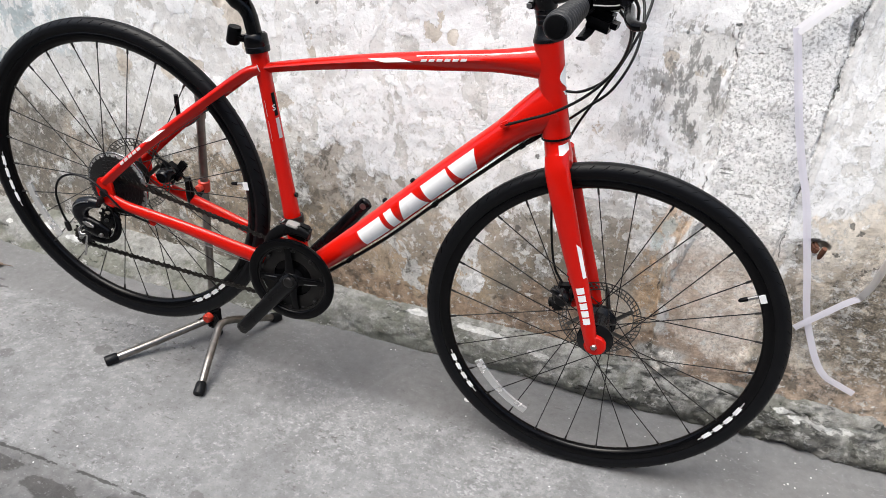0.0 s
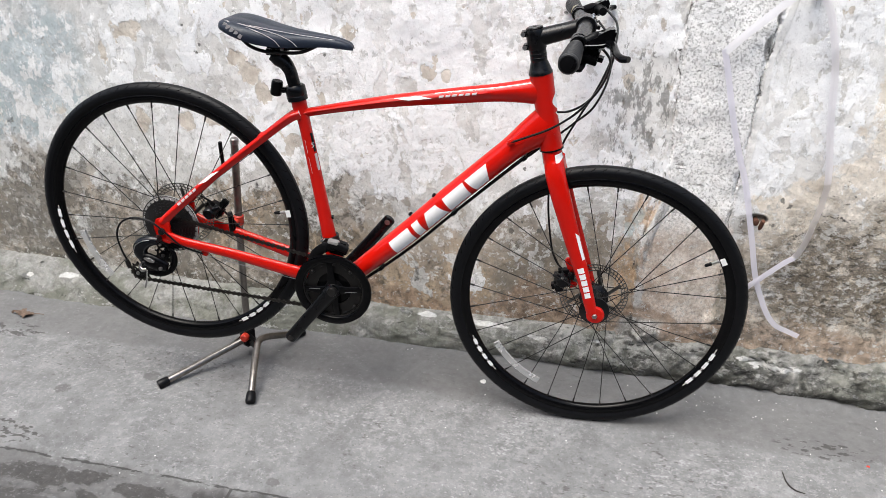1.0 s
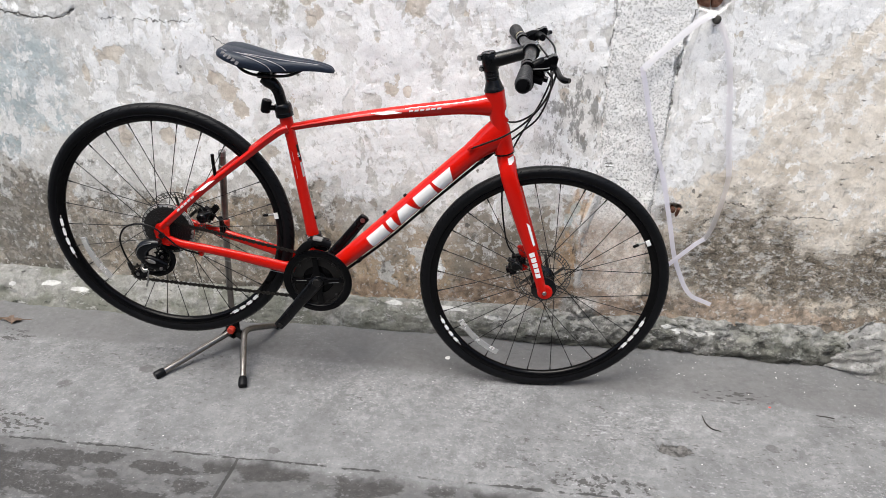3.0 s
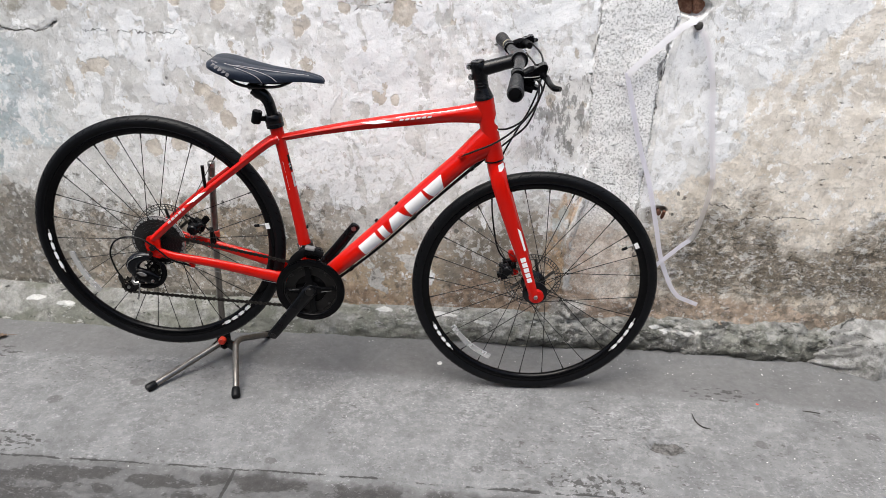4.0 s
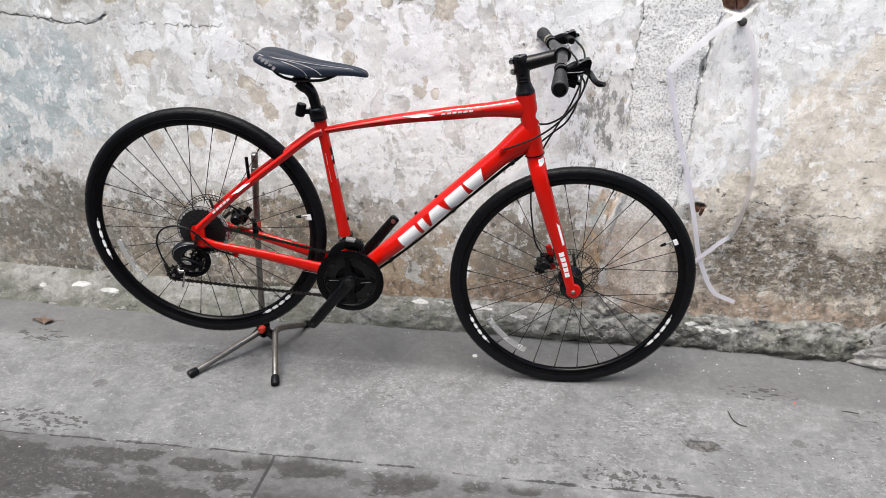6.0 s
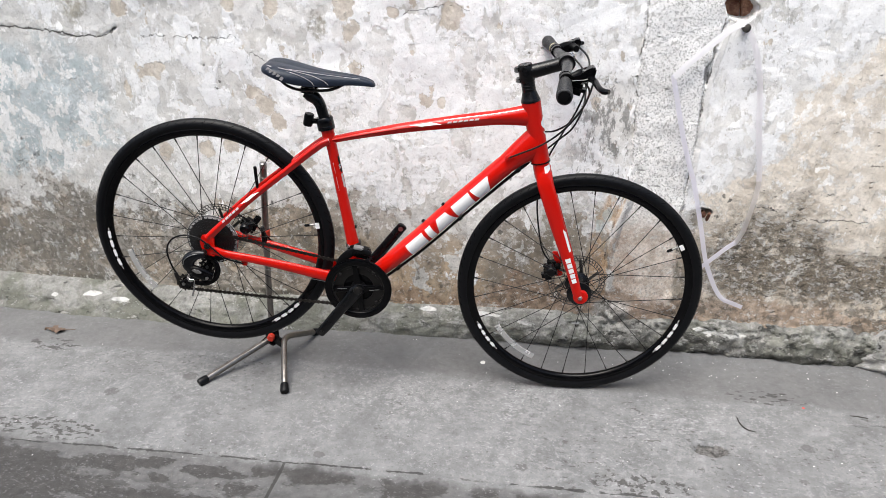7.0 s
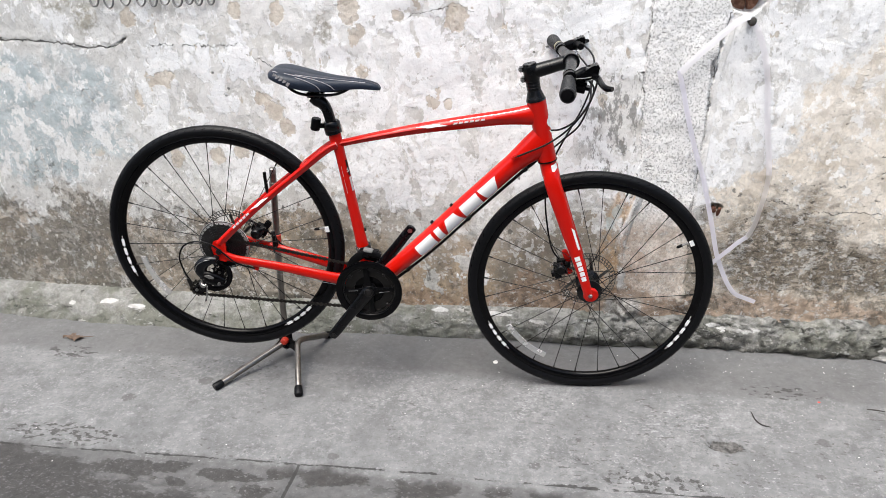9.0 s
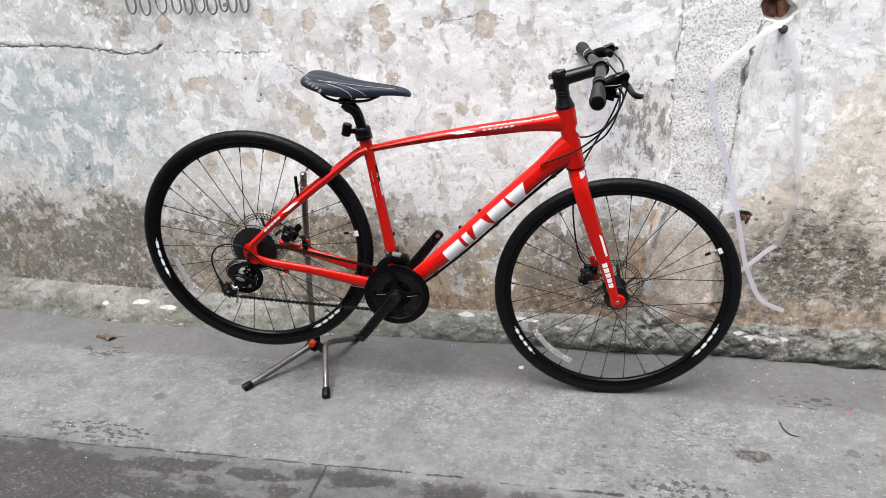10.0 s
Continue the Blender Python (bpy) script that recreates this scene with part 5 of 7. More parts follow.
# seat post, clamp, rear light bracket and saddle
bike_part("seat_collar", lathe([(0.0175, 0.0), (0.0222, 0.001), (0.0226, 0.010), (0.0218, 0.0115), (0.0226, 0.0130), (0.0222, 0.030), (0.019, 0.034), (0.0135, 0.0345)], 32, (-0.6775, 0, 0.4515), axis=(-0.15, 0, 0.99)), BLACK, "ribbed black seat clamp")
post = bike_part("seat_post", tube([(-0.680, 0, 0.470), (-0.6855, 0, 0.498), (-0.690, 0, 0.516), (-0.699, 0, 0.531), (-0.712, 0, 0.541), (-0.724, 0, 0.550)], [0.0138, 0.0138, 0.014, 0.0155, 0.0175, 0.015], 20, 6), BLACK, "black bent-back seat post")
bike_part("rail_clamp", block((0.042, 0.050, 0.013), (-0.716, 0, 0.557), (0, 5, 0), 0.005), BLACK, parent=post)
bike_part("rail_clamp", block((0.034, 0.050, 0.009), (-0.713, 0, 0.570), (0, 6, 0), 0.003), PLASTIC, parent=post)
bracket = bike_part("light_bracket", lathe([(0.0, -0.016), (0.011, -0.016), (0.0125, -0.013), (0.0125, 0.013), (0.011, 0.016), (0, 0.016)], 24, (-0.7225, -0.004, 0.4785), axis=(0.25, 0, 0.97)), PLASTIC, "black plastic light bracket")
bike_part("bracket_arm", block((0.026, 0.014, 0.012), (-0.7055, -0.003, 0.474), (0, 0, 0), 0.003), PLASTIC, parent=bracket)


def saddle_shape():
    bm = bmesh.new()
    xs = [-0.822, -0.818, -0.807, -0.784, -0.750, -0.712, -0.674, -0.636, -0.598, -0.570, -0.552, -0.545]
    half = [0.030, 0.048, 0.062, 0.070, 0.068, 0.058, 0.046, 0.034, 0.025, 0.020, 0.015, 0.006]
    top = [0.618, 0.624, 0.627, 0.625, 0.617, 0.608, 0.601, 0.596, 0.591, 0.585, 0.578, 0.570]
    drop = [0.008, 0.013, 0.019, 0.026, 0.031, 0.031, 0.028, 0.023, 0.019, 0.016, 0.012, 0.006]
    sec = [(-1.0, -1.0), (-1.02, -0.72), (-0.97, -0.36), (-0.84, -0.12), (-0.55, 0.0), (-0.2, -0.015), (0, -0.06), (0.2, -0.015), (0.55, 0.0), (0.84, -0.12), (0.97, -0.36), (1.02, -0.72), (1.0, -1.0), (0.8, -0.86), (0.4, -0.5), (0, -0.42), (-0.4, -0.5), (-0.8, -0.86)]
    path = smooth_path([(x, h, 0) for x, h in zip(xs, half)], 4)
    rest = smooth_path([(x, t, d) for x, t, d in zip(xs, top, drop)], 4)
    rings = []
    for a, b in zip(path, rest):
        rings.append([bm.verts.new((a.x, a.y * u, b.y + b.z * v)) for u, v in sec])
    n = len(sec)
    for q, r in zip(rings, rings[1:]):
        for k in range(n):
            bm.faces.new((q[k], q[(k + 1) % n], r[(k + 1) % n], r[k]))
    bm.faces.new(rings[0])
    bm.faces.new(rings[-1][::-1])
    return bm


saddle_bm = saddle_shape()
bmesh.ops.subdivide_edges(saddle_bm, edges=saddle_bm.edges[:], cuts=1, use_grid_fill=True, smooth=0.3)
saddle = bike_part("saddle", saddle_bm, SADDLE, "dark navy-black padded saddle with pale seams")


def on_saddle(x, u):
    """A place on the saddle's skirt, u from the top edge (0) to the rim (1), on the near side."""
    grid = [-0.807, -0.784, -0.750, -0.712, -0.674, -0.636, -0.598, -0.570]
    half = np.interp(x, grid, [0.062, 0.070, 0.068, 0.058, 0.046, 0.034, 0.025, 0.020])
    tp = np.interp(x, grid, [0.627, 0.625, 0.617, 0.608, 0.601, 0.596, 0.591, 0.585])
    dr = np.interp(x, grid, [0.019, 0.026, 0.031, 0.031, 0.028, 0.023, 0.019, 0.016])
    f = np.interp(u, [0, 0.12, 0.36, 0.72, 1.0], [0.66, 0.85, 0.985, 1.03, 1.01])
    return Vector((x, -half * f - 0.0004, tp - dr * u + 0.0004))


for run in ([(-0.805, 0.04), (-0.75, 0.05), (-0.70, 0.12), (-0.668, 0.45), (-0.655, 0.9)], [(-0.795, 0.08), (-0.735, 0.18), (-0.700, 0.5), (-0.688, 0.95)], [(-0.75, 0.02), (-0.66, 0.03), (-0.58, 0.06)]):
    bike_part("seam", tube([on_saddle(*p) for p in run], 0.0007, 6, 6), SILVER, "pale stitched seam", saddle)
for i in range(5):
    c = on_saddle(-0.797 + i * 0.0085, 0.30 + i * 0.11)
    bike_part("decal", block((0.0070, 0.0010, 0.0095), c, (10, 40, 12), 0.0003), SILVER, "small pale block", saddle)
for s in (-1, 1):
    bike_part("saddle_rail", tube([(-0.785, 0.034 * s, 0.600), (-0.765, 0.032 * s, 0.575), (-0.735, 0.026 * s, 0.561), (-0.690, 0.023 * s, 0.558), (-0.650, 0.019 * s, 0.561), (-0.605, 0.010 * s, 0.580)], 0.0036, 10, 6), DARK, parent=saddle)

# headset, stem, bar
AX = Vector((-0.19, 0, 0.98)).normalized()
H0 = Vector((-0.1528, 0, 0.5295))
bike_part("headset_cone", lathe([(0.0, 0.0), (0.0248, 0.0), (0.0248, 0.004), (0.0232, 0.007), (0.0185, 0.022), (0.0165, 0.028), (0, 0.028)], 36, H0, axis=AX), BLACK, "black conical headset cover")
for i in range(3):
    bike_part("spacer", lathe([(0, 0), (0.0168, 0), (0.0174, 0.001), (0.0174, 0.0070), (0.0168, 0.0078), (0, 0.0078)], 32, H0 + AX * (0.027 + i * 0.0078), axis=AX), BLACK)
stem = bike_part("stem", lathe([(0, 0), (0.0180, 0), (0.0192, 0.002), (0.0192, 0.037), (0.0178, 0.040), (0, 0.040)], 32, H0 + AX * 0.0500, axis=AX), BLACK, "matt black stem")
S0, S1 = H0 + AX * 0.071, Vector((-0.078, 0, 0.624))
bike_part("stem_arm", tube([S0, S0.lerp(S1, 0.3), S0.lerp(S1, 0.7), S1], [(0.0165, 0.0185), (0.0165, 0.0175), (0.0165, 0.0165), (0.0185, 0.0175)], 24, 4), BLACK, parent=stem)
bike_part("top_cap", lathe([(0.0, 0.0), (0.0172, 0), (0.0172, 0.003), (0.0155, 0.0045), (0.004, 0.0045), (0.0038, 0.003), (0, 0.003)], 28, H0 + AX * 0.0900, axis=AX), BLACK, parent=stem)
for d in (0.058, 0.084):
    c = H0 + AX * d + Vector((-0.021, 0, -0.004))
    bike_part("stem_bolt_ear", block((0.014, 0.026, 0.011), c, (0, -11, 0), 0.003), BLACK, parent=stem)
    bike_part("stem_bolt", lathe([(0, -0.0155), (0.0042, -0.0155), (0.0042, -0.0125), (0.002, -0.0125), (0, -0.011)], 12, c + Vector((-0.002, 0, 0))), STEEL, parent=stem)
BC = Vector((-0.070, 0, 0.627))
bike_part("bar_clamp", lathe([(0.0155, -0.021), (0.0205, -0.0205), (0.0205, 0.0205), (0.0155, 0.021)], 28, BC, True), BLACK, parent=stem)
BAR = [(-0.099, -0.318, 0.621), (-0.093, -0.25, 0.6225), (-0.085, -0.16, 0.6245), (-0.075, -0.07, 0.627), (-0.070, 0, 0.627), (-0.075, 0.07, 0.627), (-0.085, 0.16, 0.6245), (-0.093, 0.25, 0.6225), (-0.099, 0.318, 0.621)]
bike_part("handlebar", tube(BAR, [0.011, 0.011, 0.011, 0.013, 0.0155, 0.013, 0.011, 0.011, 0.011], 20, 5, (1, 0, 0)), BLACK, "black flat handlebar")
for s in (-1, 1):
    a, b = Vector((-0.0995, 0.323 * s, 0.621)), Vector((-0.0885, 0.200 * s, 0.6235))
    d = (b - a).normalized()
    prof = [(0.0, 0.0), (0.0150, 0.0), (0.0168, 0.002), (0.0172, 0.005), (0.0168, 0.009)]
    for i in range(9):
        w = 0.011 + i * 0.0118
        rr = 0.0176 - 0.0034 * i / 8
        prof += [(rr - 0.0030, w), (rr - 0.0004, w + 0.0022), (rr + 0.0006, w + 0.0050), (rr - 0.0002, w + 0.0086), (rr - 0.0030, w + 0.0104)]
    prof += [(0.0138, 0.118), (0.0130, 0.124), (0.011, 0.124)]
    grip = bike_part("grip", lathe(prof, 32, a, axis=d), GRIPM, "ribbed black rubber grip")
    bike_part("end_plug", lathe([(0.0, -0.0022), (0.0085, -0.0020), (0.0135, -0.0005), (0.0135, 0.001), (0, 0.001)], 28, a, axis=d), PLASTIC, parent=grip)
    # brake lever and its clamp
    c = Vector((-0.0845, 0.172 * s, 0.6243))
    lever = bike_part("brake_lever_clamp", lathe([(0.0115, -0.009), (0.0150, -0.0085), (0.0150, 0.0085), (0.0115, 0.009)], 24, c, True), PLASTIC, "black brake lever")
    bike_part("lever_body", tube([c + Vector((0.012, 0.004 * s, 0.004)), c + Vector((0.030, -0.004 * s, 0.010)), c + Vector((0.045, -0.020 * s, 0.010)), c + Vector((0.050, -0.046 * s, 0.010))], [(0.010, 0.009), (0.012, 0.010), (0.011, 0.0095), (0.0085, 0.008)], 16, 4, (0, 0, 1)), PLASTIC, parent=lever)
    wedge = slab([(c.x + u, c.z + v) for u, v in ((0.012, 0.006), (0.040, 0.019), (0.056, 0.031), (0.065, 0.027), (0.061, 0.004), (0.040, -0.004), (0.012, -0.004))], c.y - 0.018, c.y + 0.018, 0.003)
    bike_part("wedge_cover", wedge, GLOSS, parent=lever)
    bike_part("cover_edge", tube([c + Vector((0.012, 0.0185 * s, 0.001)), c + Vector((0.040, 0.0185 * s, 0.003)), c + Vector((0.058, 0.0185 * s, 0.010))], 0.0011, 8, 4), STEEL, parent=lever)
    blade_pts = [c + Vector(p) for p in ((0.046, 0.002 * s, 0.006), (0.058, 0.028 * s, 0.004), (0.062, 0.060 * s, 0.001), (0.065, 0.084 * s, -0.001), (0.072, 0.099 * s, -0.003), (0.082, 0.106 * s, -0.002))]
    bike_part("lever_blade", tube(blade_pts, [(0.0080, 0.0085), (0.0075, 0.0075), (0.0065, 0.0070), (0.0060, 0.0070), (0.0065, 0.0080), (0.0050, 0.0070)], 14, 5, (0, 0, 1)), GLOSS, parent=lever)
    bike_part("lever_pivot", lathe([(0, -0.014), (0.006, -0.014), (0.006, 0.014), (0, 0.014)], 14, c + Vector((0.040, 0.006 * s, 0.008)), axis=(0, 0, 1)), STEEL, parent=lever)
    # shifter pod under the bar
    p = Vector((-0.062, 0.158 * s, 0.602))
    pod = bike_part("shifter", block((0.050, 0.040, 0.026), p, (0, 14, 8 * s), 0.009), PLASTIC, "black gear shifter pod")
    bike_part("shifter_clamp", lathe([(0.0115, -0.007), (0.0148, -0.0065), (0.0148, 0.0065), (0.0115, 0.007)], 24, (-0.0835, 0.148 * s, 0.6247), True), BLACK, parent=pod)
    bike_part("shift_paddle", tube([p + Vector((-0.012, 0.0, -0.010)), p + Vector((-0.016, 0.022 * s, -0.016)), p + Vector((-0.020, 0.046 * s, -0.018))], [(0.008, 0.0035), (0.008, 0.003), (0.007, 0.0025)], 12, 5, (1, 0, 0)), PLASTIC, parent=pod)
    bike_part("gear_window", block((0.026, 0.018, 0.004), p + Vector((0.004, -0.004 * s, 0.0150)), (0, 14, 8 * s), 0.0015), GLOSS, parent=pod)
bike_part("brass_collar", lathe([(0.0113, -0.005), (0.0138, -0.0045), (0.0138, 0.0045), (0.0113, 0.005)], 24, (-0.0865, 0.190, 0.6238), True), BRASS, "pale brass collar")
for y in (-0.013, 0.013):
    bike_part("faceplate_bolt", lathe([(0, -0.004), (0.0045, -0.004), (0.0045, 0.004), (0, 0.004)], 10, (-0.056, y, 0.643), axis=(0.6, 0, 0.8)), CHROME, parent=stem)

# cables from the bar to the frame
for pts in ([(-0.036, -0.140, 0.642), (-0.016, -0.115, 0.610), (-0.024, -0.07, 0.545), (-0.045, -0.036, 0.495), (-0.080, -0.031, 0.455), (-0.125, -0.032, 0.424), (-0.170, -0.031, 0.404), (-0.206, -0.030, 0.389)],
            [(-0.045, -0.130, 0.615), (-0.022, -0.105, 0.580), (-0.030, -0.05, 0.525), (-0.055, -0.020, 0.480), (-0.090, -0.010, 0.456), (-0.122, -0.004, 0.452)],
            [(-0.042, 0.13, 0.615), (-0.015, 0.095, 0.580), (-0.014, 0.040, 0.520), (-0.040, 0.012, 0.462), (-0.078, 0.014, 0.424), (-0.112, 0.020, 0.392)],
            [(-0.032, 0.140, 0.642), (-0.004, 0.10, 0.612), (-0.010, 0.05, 0.560), (-0.034, 0.026, 0.500), (-0.064, 0.034, 0.440), (-0.098, 0.040, 0.370), (-0.118, 0.050, 0.300), (-0.121, 0.055, 0.22), (-0.110, 0.054, 0.13), (-0.098, 0.050, 0.085), (-0.078, 0.044, 0.058)]):
    bike_part("cable", tube(pts, 0.0024, 10, 8), CABLE)
bike_part("cable_port", block((0.018, 0.008, 0.012), (-0.206, -0.028, 0.389), (0, -30, 0), 0.003), RED, parent=down_tube)


# ---------------------------------------------------------------- wheels
def arc_strip(r, w, a0, a1, y, thick, n=18):
    bm = bmesh.new()
    rows = []
    for i in range(n + 1):
        t = radians(a0 + (a1 - a0) * i / n)
        rows.append([bm.verts.new(((r + d) * math.cos(t), y + e, (r + d) * math.sin(t))) for d, e in ((-w / 2, 0), (w / 2, 0), (w / 2, thick), (-w / 2, thick))])
    for q, s in zip(rows, rows[1:]):
        for k in range(4):
            bm.faces.new((q[k], q[(k + 1) % 4], s[(k + 1) % 4], s[k]))
    bm.faces.new(rows[0])
    bm.faces.new(rows[-1][::-1])
    return bm


def wheel(name, centre, phase, decals, valve, reflector, hub_w, flange, label):
    prof = []
    for r, y in ((0.3115, 0.0105), (0.3085, 0.0122), (0.3040, 0.0120), (0.2970, 0.0085), (0.2925, 0.0045), (0.2915, 0.0)):
        prof.append((r, y))
    prof = prof + [(r, -y) for r, y in prof[::-1][1:]]
    rim = part(name, lathe(prof, 96, closed=True), GLOSS, bike, label)
    rim.location = Vector(centre) + UP
    ty = []
    for i in range(21):
        w = radians(-128 + 256 * i / 20)
        ty.append((0.3236 + 0.0149 * math.cos(w), 0.0146 * math.sin(w)))
    ty += [(0.309, 0.0098), (0.309, -0.0098)]
    tyre = part("tyre", lathe(ty, 128, closed=True), RUBBER, rim, "black slick road tyre")
    for s in (-1, 1):
        part("tread_line", lathe([(0.3376, 0.0050 * s), (0.3381, 0.0056 * s), (0.3371, 0.0064 * s)], 96), PLASTIC, rim)
        part("sidewall_band", lathe([(0.3190, 0.0150 * s), (0.3215, 0.01525 * s), (0.3240, 0.0150 * s)], 96), RUBBER, rim)
    marks = bmesh.new()
    for i in range(84):
        t = 2 * math.pi * i / 84
        for s in (-1, 1):
            run = []
            for w, turn in ((36, 0.0), (50, 0.012), (64, 0.030)):
                r, y = 0.3236 + 0.0150 * math.cos(radians(w)), 0.0147 * math.sin(radians(w)) * s
                run.append(Vector((r * math.cos(t + turn), y, r * math.sin(t + turn))))
            sweep(marks, run, (0.0004, 0.0006), 5)
    part("tread_mark", marks, GLOSS, rim)
    hub = part("hub", lathe([(0.0, -hub_w), (0.009, -hub_w), (0.011, -hub_w + 0.006), (flange, -0.036), (flange, -0.031), (flange * 0.76, -0.024), (flange * 0.62, 0.0), (flange * 0.76, 0.020), (flange, 0.026), (flange, 0.032), (flange * 0.8, 0.036), (0.011, hub_w - 0.006), (0.009, hub_w), (0, hub_w)], 32), BLACK, rim, "black hub")
    rot = disc(0.0635, 0.0655, 0.040, 0.0418, 72)
    rot = joined(joined(rot, disc(0.0785, 0.0805, 0.040, 0.0418, 72)), disc(0.0712, 0.0726, 0.040, 0.0418, 72))
    for i in range(48):
        t = 2 * math.pi * i / 48
        u, v = Vector((math.cos(t), 0, math.sin(t))), Vector((math.cos(t + 0.10), 0, math.sin(t + 0.10)))
        y = Vector((0, 0.0409, 0))
        sweep(rot, [u * 0.064 + y, v * 0.0795 + y], (0.0009, 0.0013), 6)
    part("disc_rotor", rot, ROTOR, rim, "pierced dark steel brake disc")
    part("rotor_carrier", disc(0.012, 0.030, 0.0398, 0.0422, 36), DARK, rim)
    for i in range(6):
        t = radians(60 * i)
        u, v = Vector((math.cos(t), 0, math.sin(t))), Vector((math.cos(t + 0.45), 0, math.sin(t + 0.45)))
        part("rotor_arm", sweep(bmesh.new(), [u * 0.028 + Vector((0, 0.0409, 0)), v * 0.067 + Vector((0, 0.0409, 0))], (0.0009, 0.0045), 8), ROTOR, rim)
    protos = {}
    for side in (-1, 1):
        for way in (-1, 1):
            a = Vector((flange * 0.92 * math.cos(radians(62 * way)), (-0.0335 if side < 0 else 0.029), flange * 0.92 * math.sin(radians(62 * way))))
            b = Vector((0.2935, 0.002 * side, 0))
            bm = sweep(bmesh.new(), [a, b], 0.00105, 6, (0, 1, 0))
            sweep(bm, [b - (b - a).normalized() * 0.013, b], 0.0021, 6, (0, 1, 0))
            me = bpy.data.meshes.new("spoke")
            bm.to_mesh(me)
            bm.free()
            me.materials.append(DARK)
            protos[side, way] = me
    for i in range(28):
        ob = new("spoke", protos[-1 if i % 2 else 1, 1 if (i // 2) % 2 else -1])
        ob.parent = rim
        ob.rotation_euler = (0, -radians(phase + 360 / 28 * i), 0)
    for a0, a1 in decals:
        for k in range(4):
            w = (a1 - a0) / 4
            part("decal", arc_strip(0.3015, 0.0082, a0 + k * w + 0.5, a0 + (k + 1) * w - 1.1, -0.0122, -0.0006, 5), WHITE, rim, "white block of rim lettering")
        part("decal", arc_strip(0.3015, 0.0020, a0 - 1.5, a1 + 1.5, -0.0119, -0.0006, 10), SILVER, rim)
    if valve is not None:
        t = radians(valve)
        u = Vector((math.cos(t), 0, math.sin(t)))
        part("valve", sweep(bmesh.new(), [u * 0.294, u * 0.288, u * 0.2875, u * 0.274], [0.0042, 0.0042, 0.0032, 0.0032], 10), STEEL, rim, "steel tyre valve stem")
        part("valve_cap", sweep(bmesh.new(), [u * 0.275, u * 0.2735, u * 0.262, u * 0.259], [0.0036, 0.0042, 0.0038, 0.0018], 10), PLASTIC, rim, "black valve cap")
        part("valve_tag", arc_strip(0.2995, 0.011, valve - 1.6, valve + 1.6, -0.0112, -0.0016, 5), WHITE, rim, "white tag by the valve")
    if reflector:
        a0, a1, r = reflector
        part("reflector", arc_strip(r, 0.0145, a0, a1, -0.010, 0.006, 16), REFLECT, rim, "pale translucent wheel reflector")
    return rim


front = wheel("front_wheel", (0, 0, 0), 26.9 + 180 / 28, ((203, 221), (320, 341)), 26.9, (209.5, 243, 0.2565), 0.0525, 0.034, "black front rim with white lettering")
rear = wheel("rear_wheel", REAR, 1.4, ((177, 199), (298, 318)), 8.0, (190, 220, 0.258), 0.060, 0.026, "black rear rim with white lettering")
part("end_nut", lathe([(0, -0.0645), (0.0045, -0.0645), (0.0062, -0.062), (0.0065, -0.057), (0, -0.057)], 6), STEEL, front)

# ---------------------------------------------------------------- brakes and drive
def caliper(name, c, tilt, label, mount, swing=1.0):
    c = Vector(c)
    ob = bike_part(name, block((0.046, 0.036, 0.036), c, (0, tilt, 0), 0.010), PLASTIC, label)
    bike_part("adjuster", lathe([(0, -0.034), (0.011, -0.034), (0.0150, -0.030), (0.0165, -0.018), (0.0165, 0.0), (0, 0.0)], 24, c + Vector((-0.004, 0, -0.002))), BLACK, parent=ob)
    bike_part("actuating_arm", tube([c + Vector((0.004, -0.026, -0.004)), c + Vector((-0.014 * swing, -0.028, 0.010)), c + Vector((-0.026 * swing, -0.026, 0.016))], [(0.004, 0.009), (0.004, 0.007), (0.004, 0.005)], 12, 4), BLACK, parent=ob)
    bike_part("mount", block((0.018, 0.012, 0.044), c + Vector((0.016, 0.006, 0.006)), (0, tilt + 12, 0), 0.003), mount, parent=ob)
    for d in (-0.015, 0.015):
        bike_part("bolt", lathe([(0, -0.005), (0.0038, -0.005), (0.0038, 0.002), (0, 0.002)], 10, c + Vector((0.012, -0.016, d))), DARK, parent=ob)
    return ob


caliper("front_caliper", (-0.072, 0.040, 0.045), -8, "black cable disc brake on the fork", RED)
fc = [o for o in bike.children if o.name.startswith("front_caliper")][0]
bike_part("caliper_body", block((0.034, 0.030, 0.030), (-0.084, 0.036, 0.022), (0, -14, 0), 0.008), BLACK, parent=fc)
bike_part("post_mount", block((0.016, 0.014, 0.030), (-0.062, 0.040, 0.078), (0, -20, 0), 0.003), RED, parent=fc)
bike_part("post_mount", block((0.022, 0.014, 0.014), (-0.052, 0.044, 0.022), (0, -20, 0), 0.003), RED, parent=fc)
caliper("rear_caliper", (-0.936, 0.048, 0.154), 30, "black cable disc brake on the rear stay", PLASTIC, -1.0)
bike_part("cable", tube([(-0.965, 0.040, 0.190), (-0.925, 0.046, 0.162), (-0.895, 0.056, 0.120), (-0.870, 0.056, 0.096), (-0.78, 0.048, 0.070), (-0.70, 0.042, 0.048)], 0.0024, 8, 6), CABLE)
bike_part("cable_boot", lathe([(0, -0.028), (0.006, -0.028), (0.007, 0.0), (0.006, 0.026), (0, 0.026)], 14, (-0.897, 0.050, 0.118), axis=(0.12, 0, -1)), PLASTIC)

